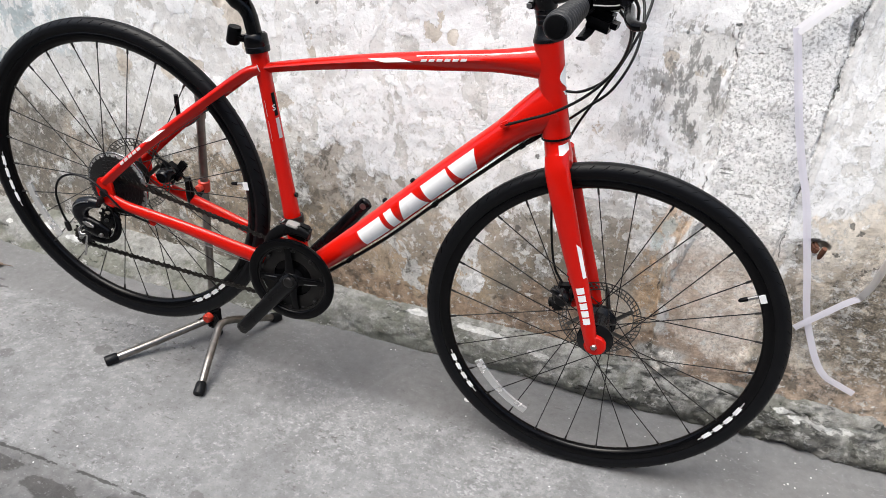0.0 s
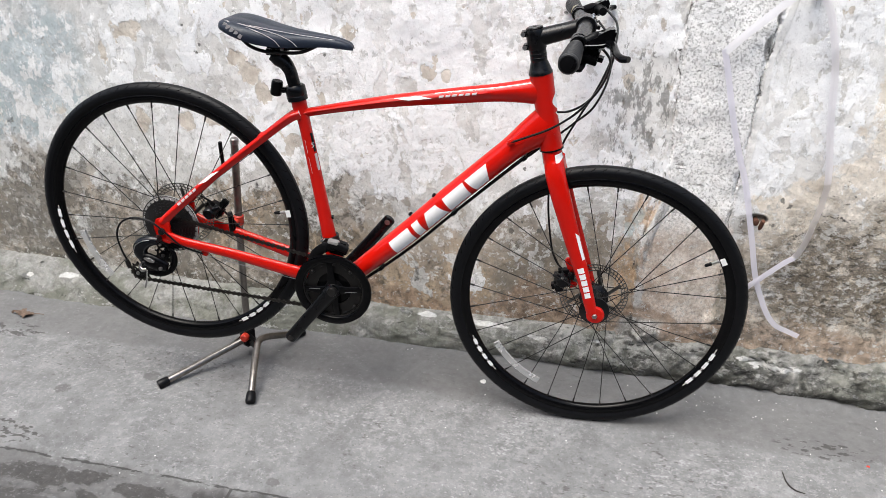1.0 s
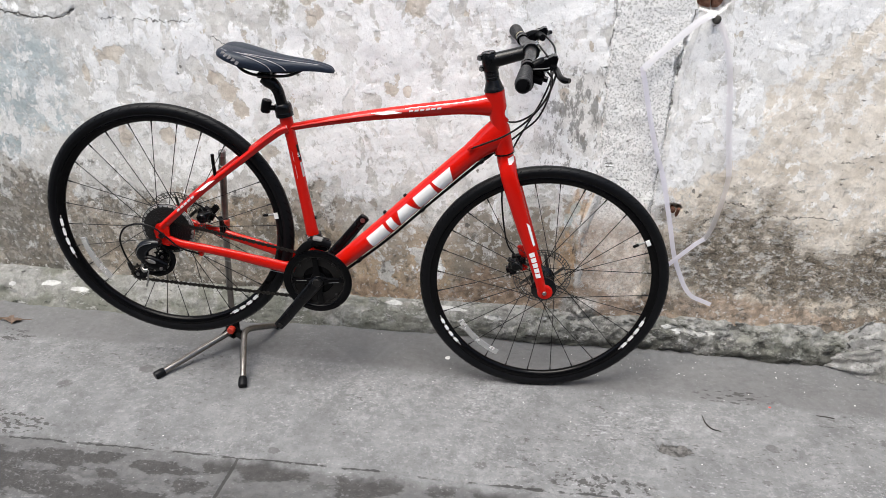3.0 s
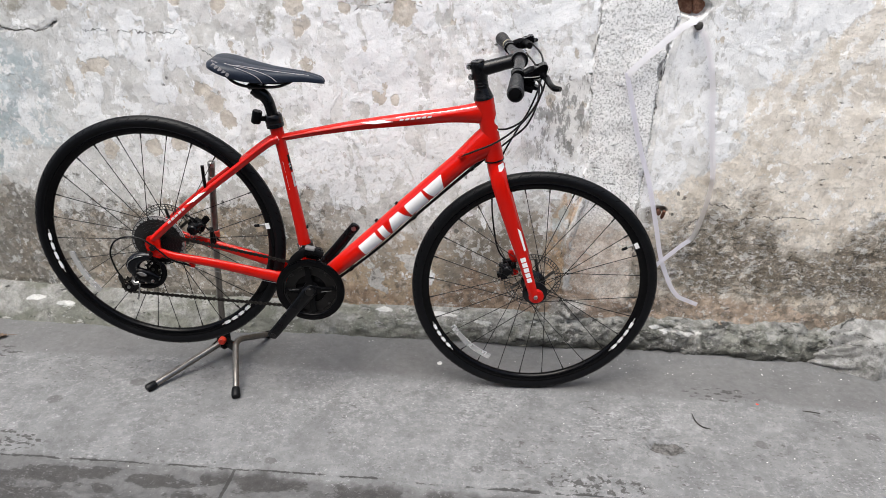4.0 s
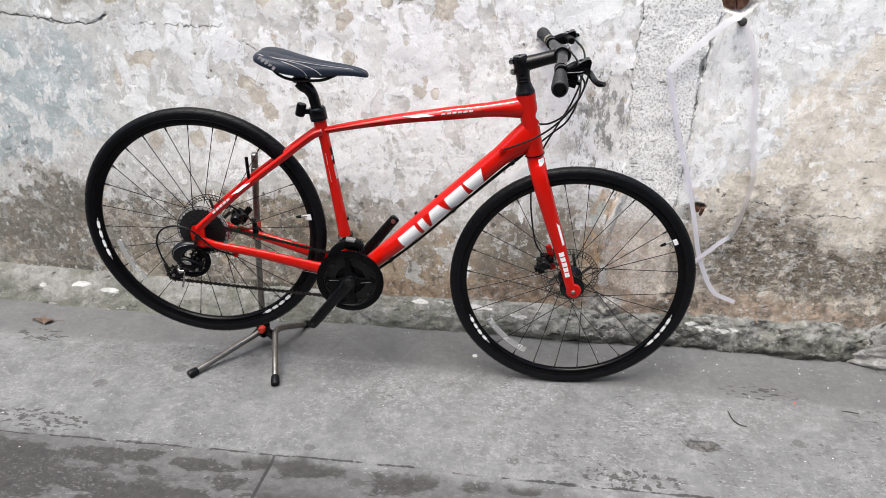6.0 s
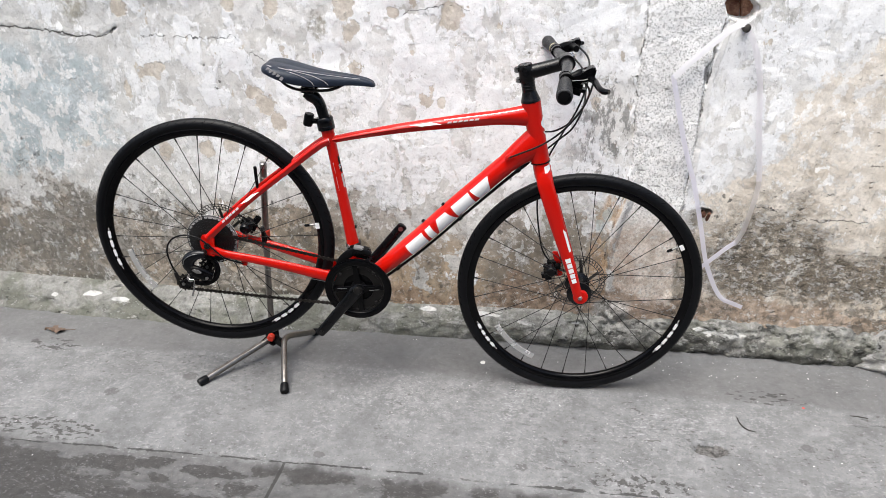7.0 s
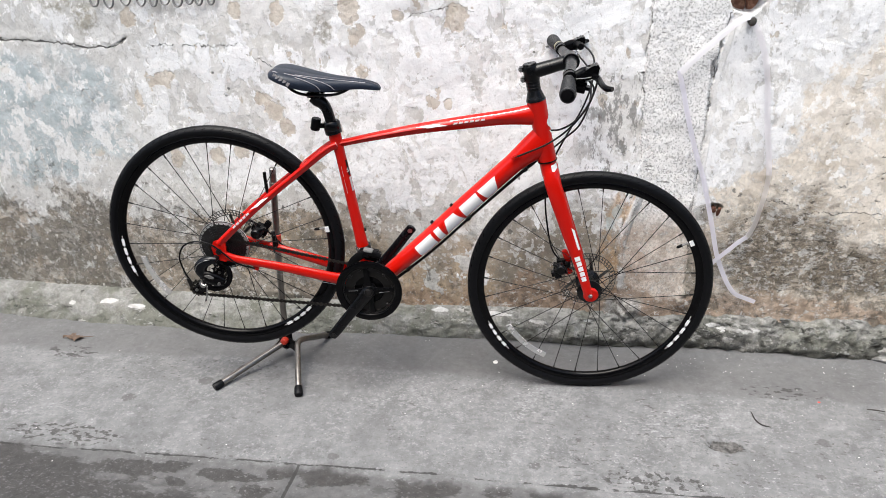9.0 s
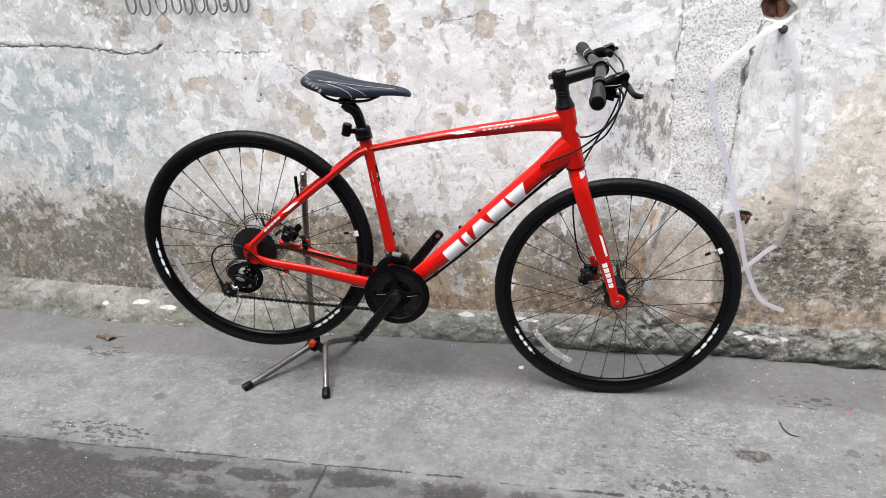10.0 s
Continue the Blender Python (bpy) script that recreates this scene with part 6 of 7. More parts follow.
crank_axle = bike_part("chainring", disc(0.070, 0.0905, -0.052, -0.048, 72, BB), DARK, "black chainring set with a plastic guard")
teeth = bmesh.new()
for i in range(48):
    t = 2 * math.pi * i / 48
    u = Vector((math.cos(t), 0, math.sin(t)))
    sweep(teeth, [BB + u * 0.086 + Vector((0, -0.050, 0)), BB + u * 0.0922 + Vector((0, -0.050, 0))], [(0.0012, 0.0032), (0.001, 0.0012)], 6)
bike_part("tooth_ring", teeth, DARK, parent=crank_axle)
bike_part("inner_chainring", disc(0.056, 0.074, -0.042, -0.039, 60, BB), DARK, parent=crank_axle)
guard = bike_part("chain_guard", lathe([(0.0735, -0.0555), (0.0750, -0.0580), (0.0800, -0.0600), (0.0885, -0.0595), (0.0930, -0.0575), (0.0938, -0.0535), (0.0905, -0.0525), (0.0735, -0.0525)], 96, BB, True), GLOSS, "black plastic chain guard ring", crank_axle)
bike_part("guard_lip", lathe([(0.0715, -0.0535), (0.0738, -0.0545), (0.0738, -0.0525), (0.0715, -0.0525)], 96, BB, True), DARK, parent=crank_axle)
for i in range(4):
    t = radians(48 + 90 * i)
    u = Vector((math.cos(t), 0, math.sin(t)))
    bike_part("ring_bolt", lathe([(0, -0.0545), (0.0030, -0.0545), (0.0042, -0.0535), (0.0042, -0.048), (0, -0.048)], 12, BB + u * 0.0655), DARK, parent=crank_axle)
# shifting ramps pressed into the big ring
for i in range(14):
    t = radians(9 + 360 / 14 * i)
    u, w = Vector((math.cos(t), 0, math.sin(t))), Vector((-math.sin(t), 0, math.cos(t)))
    bike_part("ramp", sweep(bmesh.new(), [BB + u * 0.0655 - w * 0.006 + Vector((0, -0.0525, 0)), BB + u * 0.0672 + Vector((0, -0.0528, 0)), BB + u * 0.0655 + w * 0.006 + Vector((0, -0.0525, 0))], [(0.0008, 0.0018), (0.0012, 0.0026), (0.0008, 0.0018)], 8), DARK, parent=crank_axle)
bike_part("middle_chainring", disc(0.0420, 0.0690, -0.0465, -0.0445, 72, BB), DARK, parent=crank_axle)
bike_part("inner_plate", lathe([(0.012, -0.0430), (0.050, -0.0430), (0.0520, -0.0400), (0.012, -0.0400)], 48, BB, True), GLOSS, parent=crank_axle)
bike_part("axle_boss", lathe([(0.0, -0.0600), (0.0170, -0.0600), (0.0200, -0.0560), (0.0215, -0.0470), (0.0215, -0.0380), (0, -0.0380)], 40, BB), PLASTIC, parent=crank_axle)
for i in range(4):
    t = radians(4 + 90 * i)
    u, w = Vector((math.cos(t), 0, math.sin(t))), Vector((-math.sin(t), 0, math.cos(t)))
    bike_part("spider_arm", sweep(bmesh.new(), [BB + Vector((0, -0.0555, 0)) + u * 0.014, BB + Vector((0, -0.0545, 0)) + u * 0.034, BB + Vector((0, -0.0530, 0)) + u * 0.056, BB + Vector((0, -0.0515, 0)) + u * 0.071], [(0.0040, 0.0125), (0.0032, 0.0085), (0.0028, 0.0075), (0.0020, 0.0095)], 14), GLOSS, parent=crank_axle)
    if i in (0, 2):
        for e in (-1, 1):
            bike_part("arm_rib", sweep(bmesh.new(), [BB + Vector((0, -0.0585, 0)) + u * 0.030 + w * 0.0050 * e, BB + Vector((0, -0.0565, 0)) + u * 0.058 + w * 0.0046 * e], [(0.0008, 0.0009), (0.0006, 0.0007)], 6), STEEL if e < 0 else PLASTIC, parent=crank_axle)
CD = Vector((-0.1127, 0, -0.135)).normalized()
for s, name in ((-1, "crank_arm"), (1, "crank_arm")):
    d = CD * (-s)
    y0, y1 = 0.057 * s, 0.072 * s
    pts = [BB + Vector((0, y0, 0)) - d * 0.012, BB + Vector((0, y0, 0)) + d * 0.01, BB + Vector((0, (y0 + y1) / 2, 0)) + d * 0.09, BB + Vector((0, y1, 0)) + d * 0.155, BB + Vector((0, y1, 0)) + d * 0.178, BB + Vector((0, y1, 0)) + d * 0.183]
    arm = bike_part(name, tube(pts, [(0.010, 0.014), (0.011, 0.0185), (0.0085, 0.0150), (0.0075, 0.0145), (0.007, 0.0140), (0.005, 0.009)], 20, 5), BLACK, "black crank arm with no pedal")
    e = BB + d * 0.170
    bike_part("pedal_thread", lathe([(0.0, y1 + 0.0078 * s), (0.0068, y1 + 0.0078 * s), (0.0068, y1 + 0.0070 * s), (0, y1 + 0.0070 * s)], 18, e), STEEL if s > 0 else DARK, parent=arm)
    bike_part("pedal_thread", lathe([(0.0, y1 - 0.0078 * s), (0.0068, y1 - 0.0078 * s), (0.0068, y1 - 0.0070 * s), (0, y1 - 0.0070 * s)], 18, e), STEEL, parent=arm)
    bike_part("crank_bolt", lathe([(0.0, y0 + 0.0135 * s), (0.007, y0 + 0.0135 * s), (0.0105, y0 + 0.012 * s), (0.0125, y0 + 0.008 * s), (0.0125, y0), (0, y0)], 24, BB), DARK, parent=arm)

# front derailleur
fd = bike_part("front_derailleur", tube([(-0.664, -0.047, 0.074), (-0.650, -0.047, 0.100), (-0.625, -0.047, 0.119), (-0.598, -0.046, 0.122), (-0.572, -0.046, 0.113)], [(0.0055, 0.010), (0.0055, 0.012), (0.0055, 0.0125), (0.0055, 0.011), (0.005, 0.008)], 14, 5), PLASTIC, "front derailleur with a black cage and bright link")
bike_part("link_plate", block((0.026, 0.016, 0.007), (-0.606, -0.044, 0.1325), (16, 10, 0), 0.002), STEEL, parent=fd)
bike_part("link_arm", block((0.046, 0.022, 0.034), (-0.600, -0.030, 0.112), (0, 14, 0), 0.005), PLASTIC, parent=fd)
bike_part("band_clamp", lathe([(0.0178, -0.008), (0.0215, -0.0075), (0.0215, 0.0075), (0.0178, 0.008)], 28, (-0.628, 0, 0.120), True, axis=(-0.13, 0, 0.99)), DARK, parent=fd)
for x, z in ((-0.634, 0.131),):
    bike_part("pinch_bolt", lathe([(0, -0.006), (0.0045, -0.006), (0.0045, 0.006), (0, 0.006)], 10, (x, -0.036, z)), CHROME, parent=fd)

# cassette, chain, rear derailleur
guard_disc = bike_part("spoke_protector", lathe([(0.052, -0.0245), (0.0690, -0.0235), (0.0715, -0.0225), (0.0715, -0.0210), (0.052, -0.0225)], 72, REAR, True), REFLECT, "clear plastic spoke protector disc")
bike_part("protector_rim", lathe([(0.0700, -0.0245), (0.0722, -0.0245), (0.0730, -0.0225), (0.0722, -0.0205), (0.0700, -0.0205)], 72, REAR, True), CHROME, "bright rim", guard_disc)
cassette = bike_part("cassette", disc(0.010, 0.020, -0.054, -0.026, 30, REAR), DARK, "black gear cassette")
for i, r in enumerate((0.0640, 0.0575, 0.0510, 0.0450, 0.039, 0.0335, 0.029, 0.025)):
    y = -0.0275 - i * 0.0034
    cog = disc(0.016, r, y - 0.0016, y, 48, REAR)
    nt = int(r * 2 * math.pi / 0.0127)
    for k in range(nt):
        t = 2 * math.pi * k / nt
        u = Vector((math.cos(t), 0, math.sin(t)))
        sweep(cog, [REAR + u * (r - 0.001) + Vector((0, y - 0.0008, 0)), REAR + u * (r + 0.0042) + Vector((0, y - 0.0008, 0))], [(0.0008, 0.0030), (0.0007, 0.0014)], 6)
    bike_part("cog", cog, COG, parent=cassette)
bike_part("lock_ring", disc(0.008, 0.0165, -0.0565, -0.054, 24, REAR), STEEL, parent=cassette)

TOP_P, LOW_P = Vector((-1.032, -0.050, 0.071)), Vector((-1.108, -0.050, 0.016))
rd = bike_part("rear_derailleur", tube([(-1.024, -0.083, 0.121), (-1.042, -0.084, 0.121), (-1.060, -0.085, 0.114), (-1.072, -0.085, 0.100), (-1.072, -0.084, 0.084), (-1.062, -0.083, 0.070)],
                                       [(0.009, 0.010), (0.012, 0.013), (0.013, 0.0165), (0.013, 0.0175), (0.012, 0.0165), (0.010, 0.012)], 20, 6), KNUCKLE, "dark rear derailleur with bright edges")
# thin steel strip along the knuckle's outer edge
bike_part("knuckle_rim", tube([(-1.038, -0.0965, 0.128), (-1.058, -0.0985, 0.124), (-1.076, -0.0985, 0.112), (-1.083, -0.0975, 0.096)], [(0.0006, 0.0008), (0.0008, 0.0012), (0.0008, 0.0012), (0.0006, 0.0008)], 8, 6), STEEL, "thin bright edge", rd)
bike_part("hanger_bolt", lathe([(0, -0.012), (0.0065, -0.012), (0.0085, -0.009), (0.0085, 0.008), (0, 0.008)], 16, (-1.030, -0.076, 0.122)), DARK, parent=rd)
bike_part("parallelogram", tube([(-1.074, -0.084, 0.078), (-1.056, -0.086, 0.070), (-1.034, -0.085, 0.060), (-1.012, -0.083, 0.052)], [(0.008, 0.015), (0.011, 0.019), (0.010, 0.019), (0.007, 0.012)], 20, 6), GLOSS, parent=rd)
bike_part("link_edge", slab([(-1.062, 0.079), (-1.056, 0.083), (-1.044, 0.081), (-1.034, 0.074), (-1.036, 0.069), (-1.050, 0.070)], -0.0990, -0.0945, 0.0010), CHROME, "bright link plate", rd)
bike_part("link_edge", tube([(-1.078, -0.094, 0.056), (-1.070, -0.099, 0.048), (-1.060, -0.097, 0.050)], [(0.0022, 0.004), (0.0025, 0.005), (0.002, 0.003)], 10, 5), CHROME, parent=rd)
bike_part("pivot_bolt", lathe([(0, -0.004), (0.004, -0.004), (0.005, 0.0), (0.005, 0.006), (0, 0.006)], 12, (-1.070, -0.098, 0.062)), CHROME, parent=rd)
bike_part("pivot_bolt", lathe([(0, -0.003), (0.0035, -0.003), (0.0045, 0.0), (0.0045, 0.006), (0, 0.006)], 12, (-1.024, -0.095, 0.053)), STEEL, parent=rd)
bike_part("outer_arm", tube([(-1.074, -0.068, 0.026), (-1.043, -0.067, 0.024), (-1.016, -0.066, 0.037), (-1.002, -0.066, 0.059), (-1.001, -0.066, 0.081), (-1.008, -0.064, 0.094)], [(0.003, 0.007), (0.004, 0.0088), (0.004, 0.0090), (0.004, 0.0080), (0.003, 0.0070), (0.003, 0.004)], 14, 7), GLOSS, "glossy curved outer cage", rd)
# highlight on the glossy cage, put in as a thin steel strip
bike_part("arm_glint", tube([(-1.030, -0.0715, 0.035), (-1.020, -0.0715, 0.041), (-1.012, -0.0712, 0.050)], [(0.0006, 0.0010), (0.0006, 0.0014), (0.0006, 0.0010)], 8, 4), STEEL, parent=rd)
for y in (-0.0545, -0.0355):
    cage = slab([(TOP_P.x + 0.014, TOP_P.z + 0.004), (TOP_P.x + 0.010, TOP_P.z - 0.010), (TOP_P.x - 0.010, TOP_P.z - 0.026), (LOW_P.x + 0.020, LOW_P.z - 0.010), (LOW_P.x + 0.006, LOW_P.z - 0.016), (LOW_P.x - 0.010, LOW_P.z - 0.012), (LOW_P.x - 0.013, LOW_P.z + 0.004), (LOW_P.x + 0.010, LOW_P.z + 0.016), (TOP_P.x - 0.016, TOP_P.z - 0.004), (TOP_P.x - 0.006, TOP_P.z + 0.010)], y - 0.001, y + 0.001, 0.0006)
    bike_part("cage_plate", cage, BLACK, parent=rd)
for c in (TOP_P, LOW_P):
    pul = joined(disc(0.003, 0.008, -0.002, 0.002, 24, c), disc(0.0165, 0.0215, -0.002, 0.002, 32, c))
    for k in range(5):
        t = 2 * math.pi * k / 5
        u = Vector((math.cos(t), 0, math.sin(t)))
        sweep(pul, [c + u * 0.007, c + u * 0.0175], (0.0018, 0.0024), 6)
    for k in range(11):
        t = 2 * math.pi * k / 11
        u = Vector((math.cos(t), 0, math.sin(t)))
        sweep(pul, [c + u * 0.0205, c + u * 0.0270], [(0.0018, 0.0040), (0.0012, 0.0018)], 6)
    w = bike_part("jockey_wheel", pul, PLASTIC, parent=rd)
    bike_part("jockey_bolt", lathe([(0, -0.0135), (0.0045, -0.0135), (0.0045, -0.010), (0, -0.010)], 10, c), STEEL, parent=rd)
bike_part("cable_end", tube([(-1.059, -0.096, 0.046), (-1.062, -0.098, 0.030), (-1.065, -0.098, 0.016), (-1.071, -0.098, 0.000)], [0.0016, 0.0020, 0.0024, 0.0028], 8, 5), CHROME, "bright loose cable end", rd)
bike_part("adjuster", lathe([(0, -0.012), (0.005, -0.012), (0.006, 0.0), (0.005, 0.010), (0, 0.010)], 12, (-1.112, -0.086, 0.056), axis=(-0.2, 0, 0.9)), DARK, parent=rd)
bike_part("cable", tube([(-1.113, -0.086, 0.066), (-1.122, -0.085, 0.090), (-1.129, -0.081, 0.128), (-1.114, -0.078, 0.160), (-1.080, -0.076, 0.174), (-1.040, -0.074, 0.166), (-1.008, -0.074, 0.140), (-0.975, -0.066, 0.103), (-0.93, -0.054, 0.080)], 0.0024, 10, 8), CABLE)
bike_part("bare_cable", tube([(-0.925, -0.052, 0.076), (-0.80, -0.046, 0.045), (-0.66, -0.034, 0.010)], 0.0009, 6), STEEL)


def chain():
    """Outer and inner links round the rings, the cage and the two straight runs."""
    loop = []
    for k in range(25):
        t = radians(104 - 208 * k / 24)
        loop.append(BB + Vector((0.074 * math.cos(t), -0.0435, 0.074 * math.sin(t))))
    loop += [Vector((-0.70, -0.044, -0.044))]
    loop += [Vector((-0.90, -0.045, -0.026))]
    for k in range(9):
        t = radians(-95 - 150 * k / 8)
        loop.append(LOW_P + Vector((0.0195 * math.cos(t), 0, 0.0195 * math.sin(t))))
    for k in range(8):
        t = radians(-80 + 145 * k / 7)
        loop.append(TOP_P + Vector((0.0195 * math.cos(t), 0, 0.0195 * math.sin(t))))
    for k in range(17):
        t = radians(262 - 182 * k / 16)
        loop.append(REAR + Vector((0.0335 * math.cos(t), -0.0450, 0.0335 * math.sin(t))))
    loop.append(loop[0])
    length = [0.0]
    for a, b in zip(loop, loop[1:]):
        length.append(length[-1] + (b - a).length)
    count = int(length[-1] / 0.0127) // 2 * 2
    spots = []
    for i in range(count + 1):
        s = length[-1] * i / count
        j = min(max(np.searchsorted(length, s) - 1, 0), len(loop) - 2)
        f = (s - length[j]) / max(1e-9, length[j + 1] - length[j])
        spots.append(loop[j].lerp(loop[j + 1], f))
    bm = bmesh.new()
    for i in range(count):
        a, b = spots[i], spots[i + 1]
        d = (b - a).normalized()
        for s in (-1, 1):
            y = Vector((0, (0.0034 if i % 2 else 0.0023) * s, 0))
            sweep(bm, [a + y - d * 0.0038, a + y, (a + b) / 2 + y, b + y, b + y + d * 0.0038], [(0.0006, 0.0022), (0.0006, 0.0046), (0.0006, 0.0016), (0.0006, 0.0046), (0.0006, 0.0022)], 8)
        sweep(bm, [a + Vector((0, -0.0036, 0)), a + Vector((0, 0.0036, 0))], 0.0030, 8, (1, 0, 0))
    return bm


bike_part("chain", chain(), CHAIN, "dark oily roller chain")

# ---------------------------------------------------------------- the stand under the rear wheel
stand = new("bike_stand")
stand.location = (-0.430, 0.055, 0.0)
tagged(stand, "bright steel tube bicycle stand with three rubber-tipped feet", "bicycle stand")
SO = Vector(stand.location)


def stand_part(name, bm, material, label="", parent=stand):
    bmesh.ops.translate(bm, vec=-SO, verts=bm.verts)
    return part(name, bm, material, parent, label)


stand_part("post", tube([(-0.437, 0.058, 0.050), (-0.428, 0.054, 0.25), (-0.412, 0.047, 0.456), (-0.394, 0.039, 0.646)], 0.0095, 18, 5), TUBE, "scuffed upright tube")
stand_part("post_cap", lathe([(0, -0.010), (0.0105, -0.010), (0.0105, 0.003), (0.008, 0.006), (0, 0.006)], 18, (-0.394, 0.039, 0.646), axis=(0.09, -0.04, 1)), STEEL)
hub_block = stand_part("joint_block", block((0.036, 0.034, 0.056), (-0.434, 0.050, 0.066), (0, 0, -30), 0.006), PLASTIC, "black joint block")
stand_part("joint_plate", block((0.072, 0.012, 0.034), (-0.405, 0.026, 0.066), (0, 0, -38), 0.004), PLASTIC, "", hub_block)
stand_part("red_knob", lathe([(0, -0.016), (0.0085, -0.016), (0.0115, -0.013), (0.0120, 0.0), (0.006, 0.004), (0.006, 0.020), (0, 0.020)], 24, (-0.427, 0.030, 0.077)), REDCAP, "red plastic knob", hub_block)
stand_part("joint_bolt", lathe([(0, -0.022), (0.0050, -0.022), (0.0050, -0.016), (0.003, -0.016), (0.003, 0.012), (0, 0.012)], 10, (-0.458, 0.045, 0.060)), CHROME, "", hub_block)


def leg(pts, feet, n=6):
    ob = stand_part("leg", tube(pts, 0.0092, 18, n), TUBE)
    for a, b in feet:
        a, b = Vector(a), Vector(b)
        d = (b - a).normalized()
        stand_part("rubber_foot", lathe([(0, 0.0), (0.0115, 0.0), (0.0130, 0.004), (0.0122, 0.026), (0.0102, 0.030), (0, 0.030)], 20, a, axis=d), RUBBER, "black rubber foot", ob)


leg([(-0.583, -0.152, 0.0135), (-0.53, -0.079, 0.029), (-0.48, -0.010, 0.044), (-0.445, 0.038, 0.055)], [((-0.590, -0.161, 0.0115), (-0.53, -0.079, 0.029))])
leg([(-0.321, -0.153, 0.0125), (-0.342, -0.092, 0.046), (-0.366, -0.022, 0.078), (-0.3725, 0.004, 0.086), (-0.368, 0.036, 0.081), (-0.352, 0.105, 0.049), (-0.335, 0.180, 0.014)],
    [((-0.318, -0.162, 0.0105), (-0.342, -0.092, 0.046)), ((-0.333, 0.187, 0.0110), (-0.352, 0.105, 0.049))])
# hooks that hold the stays
stand_part("stay_hook", tube([(-0.398, 0.041, 0.600), (-0.391, 0.000, 0.594), (-0.384, -0.034, 0.600), (-0.381, -0.044, 0.620), (-0.380, -0.047, 0.668)], 0.0046, 12, 6), PLASTIC, "black sleeved hook")
stand_part("stay_hook", tube([(-0.415, 0.050, 0.428), (-0.408, 0.016, 0.412), (-0.394, -0.022, 0.416), (-0.384, -0.040, 0.440), (-0.379, -0.046, 0.482)], 0.0055, 12, 6), PLASTIC, "black sleeved hook")
stand_part("slide_clamp", lathe([(0.0097, -0.009), (0.0120, -0.008), (0.0120, 0.008), (0.0097, 0.009)], 18, (-0.3985, 0.0412, 0.600), True, axis=(0.09, -0.04, 1)), TUBE)
stand_part("slide_clamp", lathe([(0.0097, -0.014), (0.0130, -0.012), (0.0130, 0.012), (0.0097, 0.014)], 18, (-0.4150, 0.0485, 0.426), True, axis=(0.09, -0.04, 1)), REDCAP, "red plastic sliding clamp")
stand_part("clamp_knob", lathe([(0, -0.012), (0.0070, -0.012), (0.0085, -0.008), (0.0085, 0.0), (0, 0.0)], 16, (-0.4150, 0.036, 0.426)), REDCAP, "", stand)

# ---------------------------------------------------------------- things on the wall
nail = new("wall_peg")
nail.location = (0.906, WALL_Y, 1.013)
tagged(nail, "short dark iron peg driven into the wall", "peg")
part("shank", lathe([(0, -0.030), (0.0085, -0.030), (0.0095, -0.026), (0.0085, 0.02), (0, 0.02)], 14), TWIG, nail)
knob = lathe([(0, -0.037), (0.006, -0.0365), (0.0100, -0.034), (0.0115, -0.030), (0.0105, -0.025), (0, -0.025)], 14)
for v in knob.verts:
    v.co += noise.noise_vector(v.co * 90) * 0.0022
part("head", knob, TWIG, nail)

for (x, y, z, w, h, t) in ((0.896, 0.026, 1.102, 0.052, 0.040, 4), (0.925, 0.080, 1.055, 0.05, 0.05, -6), (0.868, 0.080, 1.050, 0.06, 0.05, 3)):
    bm = block((w, 0.05, h), (x, WALL_Y + y, z), (0, t, 0), 0.005)
    for v in bm.verts:
        v.co += noise.noise_vector(v.co * 60) * 0.003
    part("brick", bm, BRICK, wall)

iron = new("rusty_bracket")
iron.location = (0.876, WALL_Y, 0.466)
tagged(iron, "rusty iron stub stuck in a hole of the wall", "bracket")
part("plate", block((0.012, 0.024, 0.016), (-0.006, 0.002, 0.006), (10, 8, 14), 0.003), RUST, iron)
part("stub", lathe([(0, -0.026), (0.0048, -0.026), (0.0056, 0.0), (0.0050, 0.022), (0, 0.022)], 12, (0.007, 0.000, -0.008), axis=(0.15, -0.35, 0.9)), RUST, iron)


def strap_path(pts, n=10):
    return smooth_path([Vector(p) for p in pts], n)


strap = new("plastic_strap")
strap.location = (0.9, WALL_Y, 1.0)
tagged(strap, "white plastic packing strap looped over the wall peg", "strap")
P0 = Vector(strap.location)


def strap_part(name, pts, wide, material, label, facing, n=10):
    path = [p - P0 for p in strap_path(pts, n)]
    return part(name, ribbon(path, wide, facing), material, strap, label, flat=True)


Y = WALL_Y
strap_part("upper_run", [(0.903, Y - 0.030, 1.026), (0.888, Y - 0.034, 1.023), (0.861, Y - 0.035, 1.006), (0.809, Y - 0.035, 0.957), (0.770, Y - 0.035, 0.918), (0.735, Y - 0.034, 0.880)], 0.0175, STRAP, "white strap pulled aslant", (0.12, -1, 0.35))
strap_part("hanging_run", [(0.733, Y - 0.034, 0.886), (0.750, Y - 0.034, 0.825), (0.777, Y - 0.035, 0.724), (0.804, Y - 0.036, 0.640), (0.826, Y - 0.038, 0.580), (0.862, Y - 0.040, 0.446), (0.887, Y - 0.041, 0.346), (0.912, Y - 0.042, 0.283), (0.934, Y - 0.043, 0.240), (0.957, Y - 0.043, 0.214), (0.985, Y - 0.044, 0.203), (1.014, Y - 0.046, 0.193)], 0.0135, VEIL, "white strap hanging down", (0, -1, 0.05))
strap_part("back_run", [(0.909, Y - 0.030, 1.010), (0.926, Y - 0.030, 0.984), (0.943, Y - 0.028, 0.942), (0.964, Y - 0.026, 0.863), (0.981, Y - 0.026, 0.735), (0.998, Y - 0.026, 0.640), (1.004, Y - 0.028, 0.590)], 0.0150, FILM, "thin milky strap", (0, -1, 0.05))
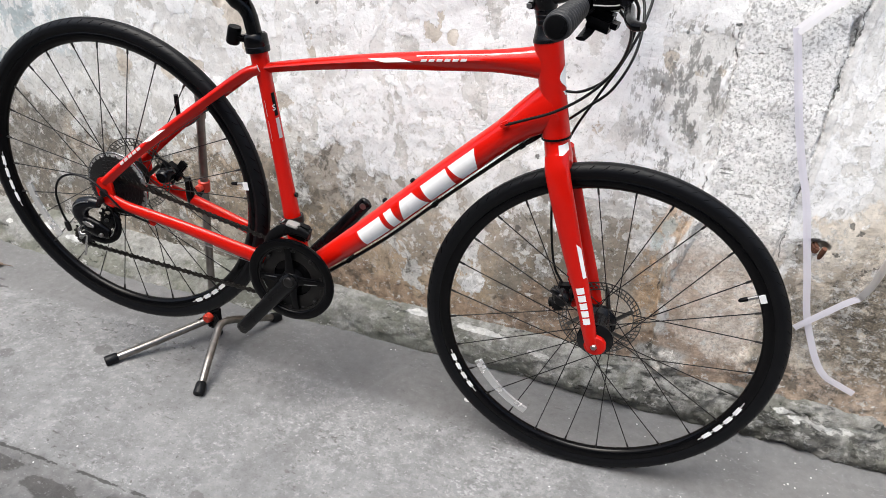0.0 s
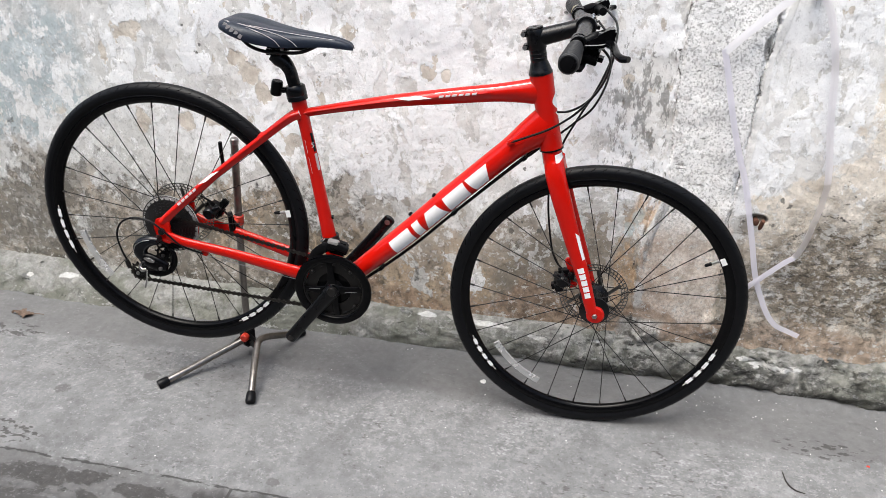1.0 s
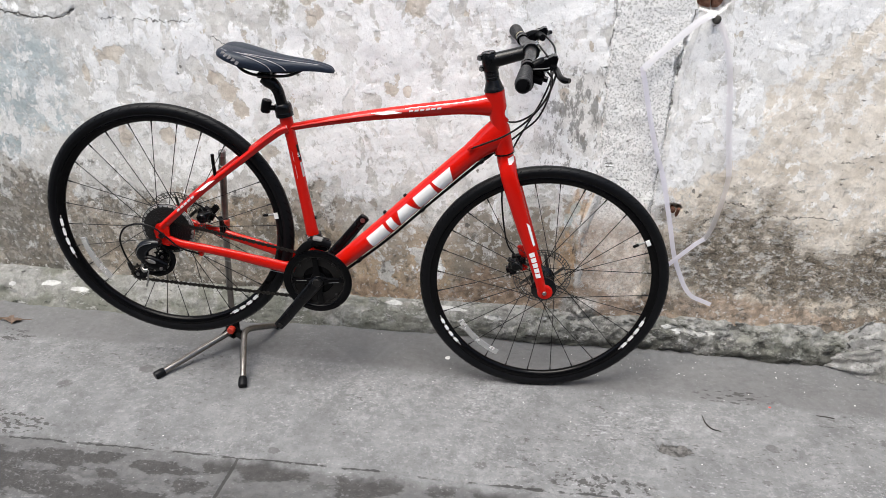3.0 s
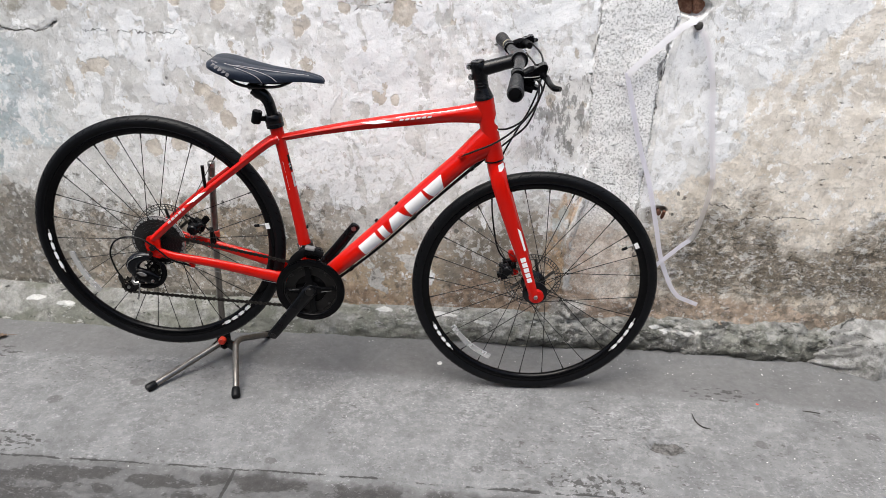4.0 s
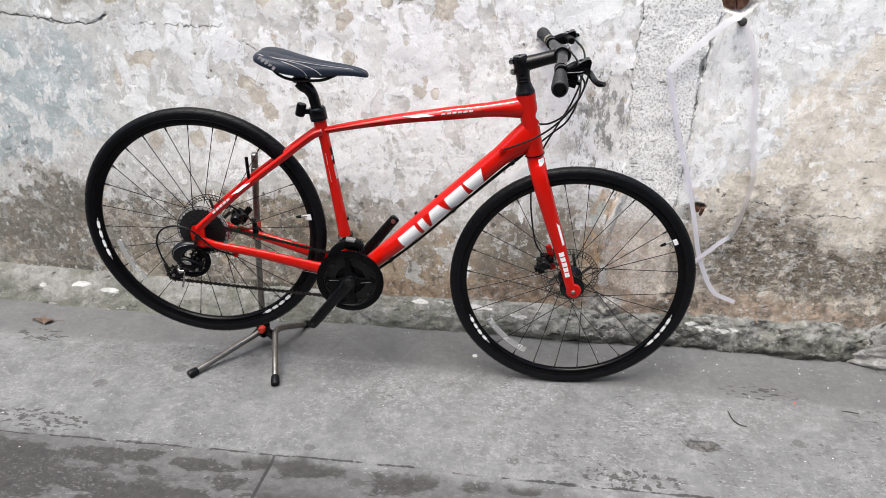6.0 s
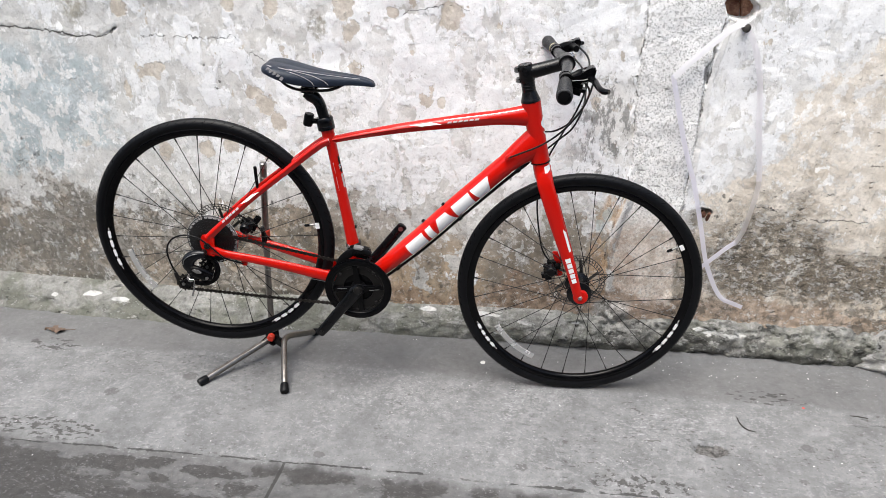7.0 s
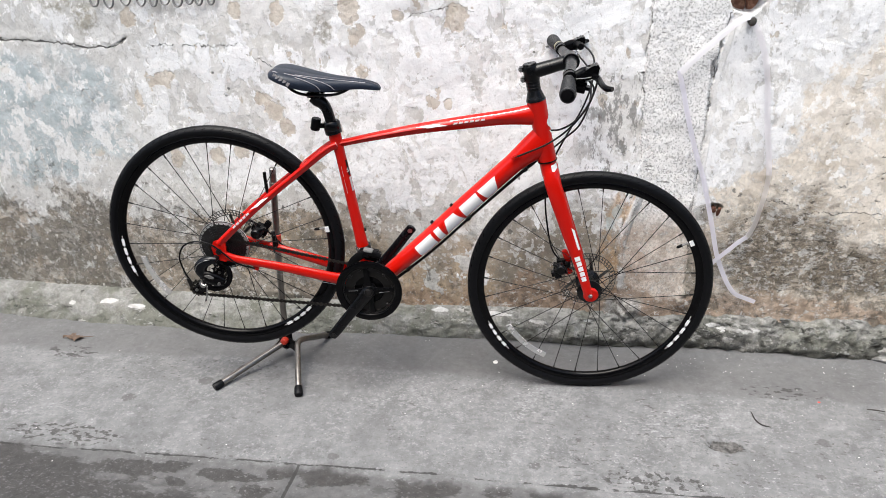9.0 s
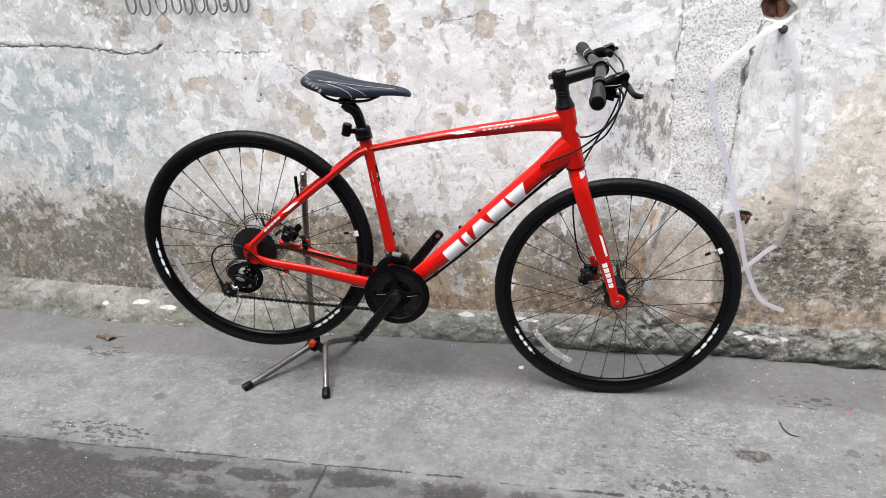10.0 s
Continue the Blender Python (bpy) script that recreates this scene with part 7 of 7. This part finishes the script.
strap_part("lower_back_run", [(1.004, Y - 0.028, 0.592), (1.001, Y - 0.030, 0.545), (0.994, Y - 0.032, 0.499), (0.982, Y - 0.034, 0.437), (0.966, Y - 0.036, 0.400)], 0.0150, CLEAR, "clear strap nearly lost against the wall", (0.2, -1, 0.05))
strap_part("cross_run", [(0.967, Y - 0.036, 0.402), (0.945, Y - 0.040, 0.386), (0.918, Y - 0.045, 0.361), (0.884, Y - 0.047, 0.326), (0.872, Y - 0.046, 0.312)], 0.0130, VEIL, "white strap end", (0.2, -1, 0.3))

# worn row of loops high on the wall
rng = random.Random(5)
for x0 in (-1.012, -0.963, -0.906, -0.854, -0.813, -0.775, -0.734, -0.694, -0.665, -0.625):
    w = rng.uniform(0.012, 0.018)
    h = rng.uniform(0.045, 0.060)
    z0 = 1.079 + rng.uniform(-0.004, 0.003)
    run = [(x0 - w, 0, z0 + h), (x0 - w * 0.9, 0, z0 + h * 0.3), (x0 - w * 0.3, 0, z0), (x0 + w * 0.5, 0, z0 + 0.003), (x0 + w, 0, z0 + h * 0.4), (x0 + w * 0.8, 0, z0 + h)]
    bm = ribbon(smooth_path([(a, WALL_Y - 0.0065, c) for a, b, c in run], 5), rng.uniform(0.0035, 0.006), (0, -1, 0), 0.003)
    part("faded_stroke", bm, MARK, wall, "faded grey painted stroke", flat=True)

# ---------------------------------------------------------------- litter on the floor
leaf_bm = bmesh.new()
rl = random.Random(3)
rows = []
for i in range(15):
    t = i / 14
    w = 0.020 * math.sin(math.pi * (0.04 + 0.92 * t)) ** 0.7 * rl.uniform(0.65, 1.15)
    row = []
    for j in range(7):
        g = j / 3 - 1
        p = Vector((-0.034 + 0.068 * t, g * w * 0.9 + 0.006 * math.sin(t * 7), 0.004 * abs(g) + 0.0035 * math.sin(t * 11 + g * 3)))
        row.append(leaf_bm.verts.new(p + noise.noise_vector(p * 55) * 0.006))
    rows.append(row)
for q, r in zip(rows, rows[1:]):
    for j in range(6):
        leaf_bm.faces.new((q[j], q[j + 1], r[j + 1], r[j]))
sweep(leaf_bm, [Vector((0.042, 0, 0.006)), Vector((0.055, 0.006, 0.004)), Vector((0.070, 0.010, 0.002))], [0.0012, 0.001, 0.0008], 6, (0, 0, 1))
ret = bmesh.ops.extrude_face_region(leaf_bm, geom=leaf_bm.faces[:])
bmesh.ops.translate(leaf_bm, vec=(0, 0, 0.0008), verts=[v for v in ret["geom"] if isinstance(v, bmesh.types.BMVert)])
lowest = min(v.co.z for v in leaf_bm.verts)
bmesh.ops.translate(leaf_bm, vec=(0, 0, -lowest), verts=leaf_bm.verts)
leaf = part("dry_leaf", leaf_bm, LEAF, flat=True)
leaf.location = (-1.228, 0.060, 0.004)
tagged(leaf, "crumpled dry brown leaf lying on the concrete", "leaf")
for pts, r in (([(0.977, -0.058, 0.003), (0.981, -0.090, 0.004), (0.994, -0.111, 0.004), (1.017, -0.117, 0.002)], 0.0018), ([(1.205, 0.078, 0.007), (1.225, 0.066, 0.008), (1.243, 0.060, 0.006)], 0.0022), ([(1.285, -0.001, 0.003), (1.310, -0.003, 0.004), (1.335, -0.006, 0.003)], 0.0016)):
    c = Vector(pts[1])
    tw = part("twig", tube([Vector(p) - c for p in pts], [r * 0.7, r, r, r * 0.6][:len(pts)], 8, 5, (0, 0, 1)), TWIG)
    tw.location = (c.x, c.y, 0.0025)
    tagged(tw, "thin dark curved twig on the concrete", "twig")
chip = part("plastic_chip", block((0.007, 0.005, 0.002), bevel=0.0008), REDCAP)
chip.location = (1.169, 0.012, 0.004)
tagged(chip, "tiny red plastic chip on the concrete", "chip")

grit = bmesh.new()
rg = random.Random(8)
for i in range(95):
    x, y = rg.choice((rg.uniform(-1.6, 1.6), rg.uniform(0.55, 1.5), rg.uniform(0.6, 1.3))), rg.choice((rg.uniform(-0.02, 0.21), rg.uniform(0.12, 0.21), rg.uniform(-0.4, 0.2)))
    s = rg.uniform(0.0007, 0.0021)
    own = bmesh.new()
    bmesh.ops.create_icosphere(own, subdivisions=1, radius=s)
    for v in own.verts:
        v.co = Vector((v.co.x * rg.uniform(0.7, 1.3), v.co.y * rg.uniform(0.7, 1.3), v.co.z * 0.6)) + Vector((x, y, 0.002 + (0.003 if y > 0.02 else 0)))
    joined(grit, own)
tagged(part("grit", grit, LIME, flat=True), "loose pale crumbs of plaster on the concrete", "grit", kind="stuff")

drop_bm = bmesh.new()
bmesh.ops.create_circle(drop_bm, cap_ends=True, segments=22, radius=0.0085)
for v in drop_bm.verts:
    v.co *= 1 + 0.25 * noise.noise(v.co * 160)
ret = bmesh.ops.extrude_face_region(drop_bm, geom=drop_bm.faces[:])
for v in ret["geom"]:
    if isinstance(v, bmesh.types.BMVert):
        v.co = Vector((v.co.x * 0.8, v.co.y * 0.8, 0.0022))
drop = part("limewash_drop", drop_bm, LIME)
drop.location = (0.240, 0.099, 0.0035)
tagged(drop, "dried white drop of limewash on the concrete", "splash")
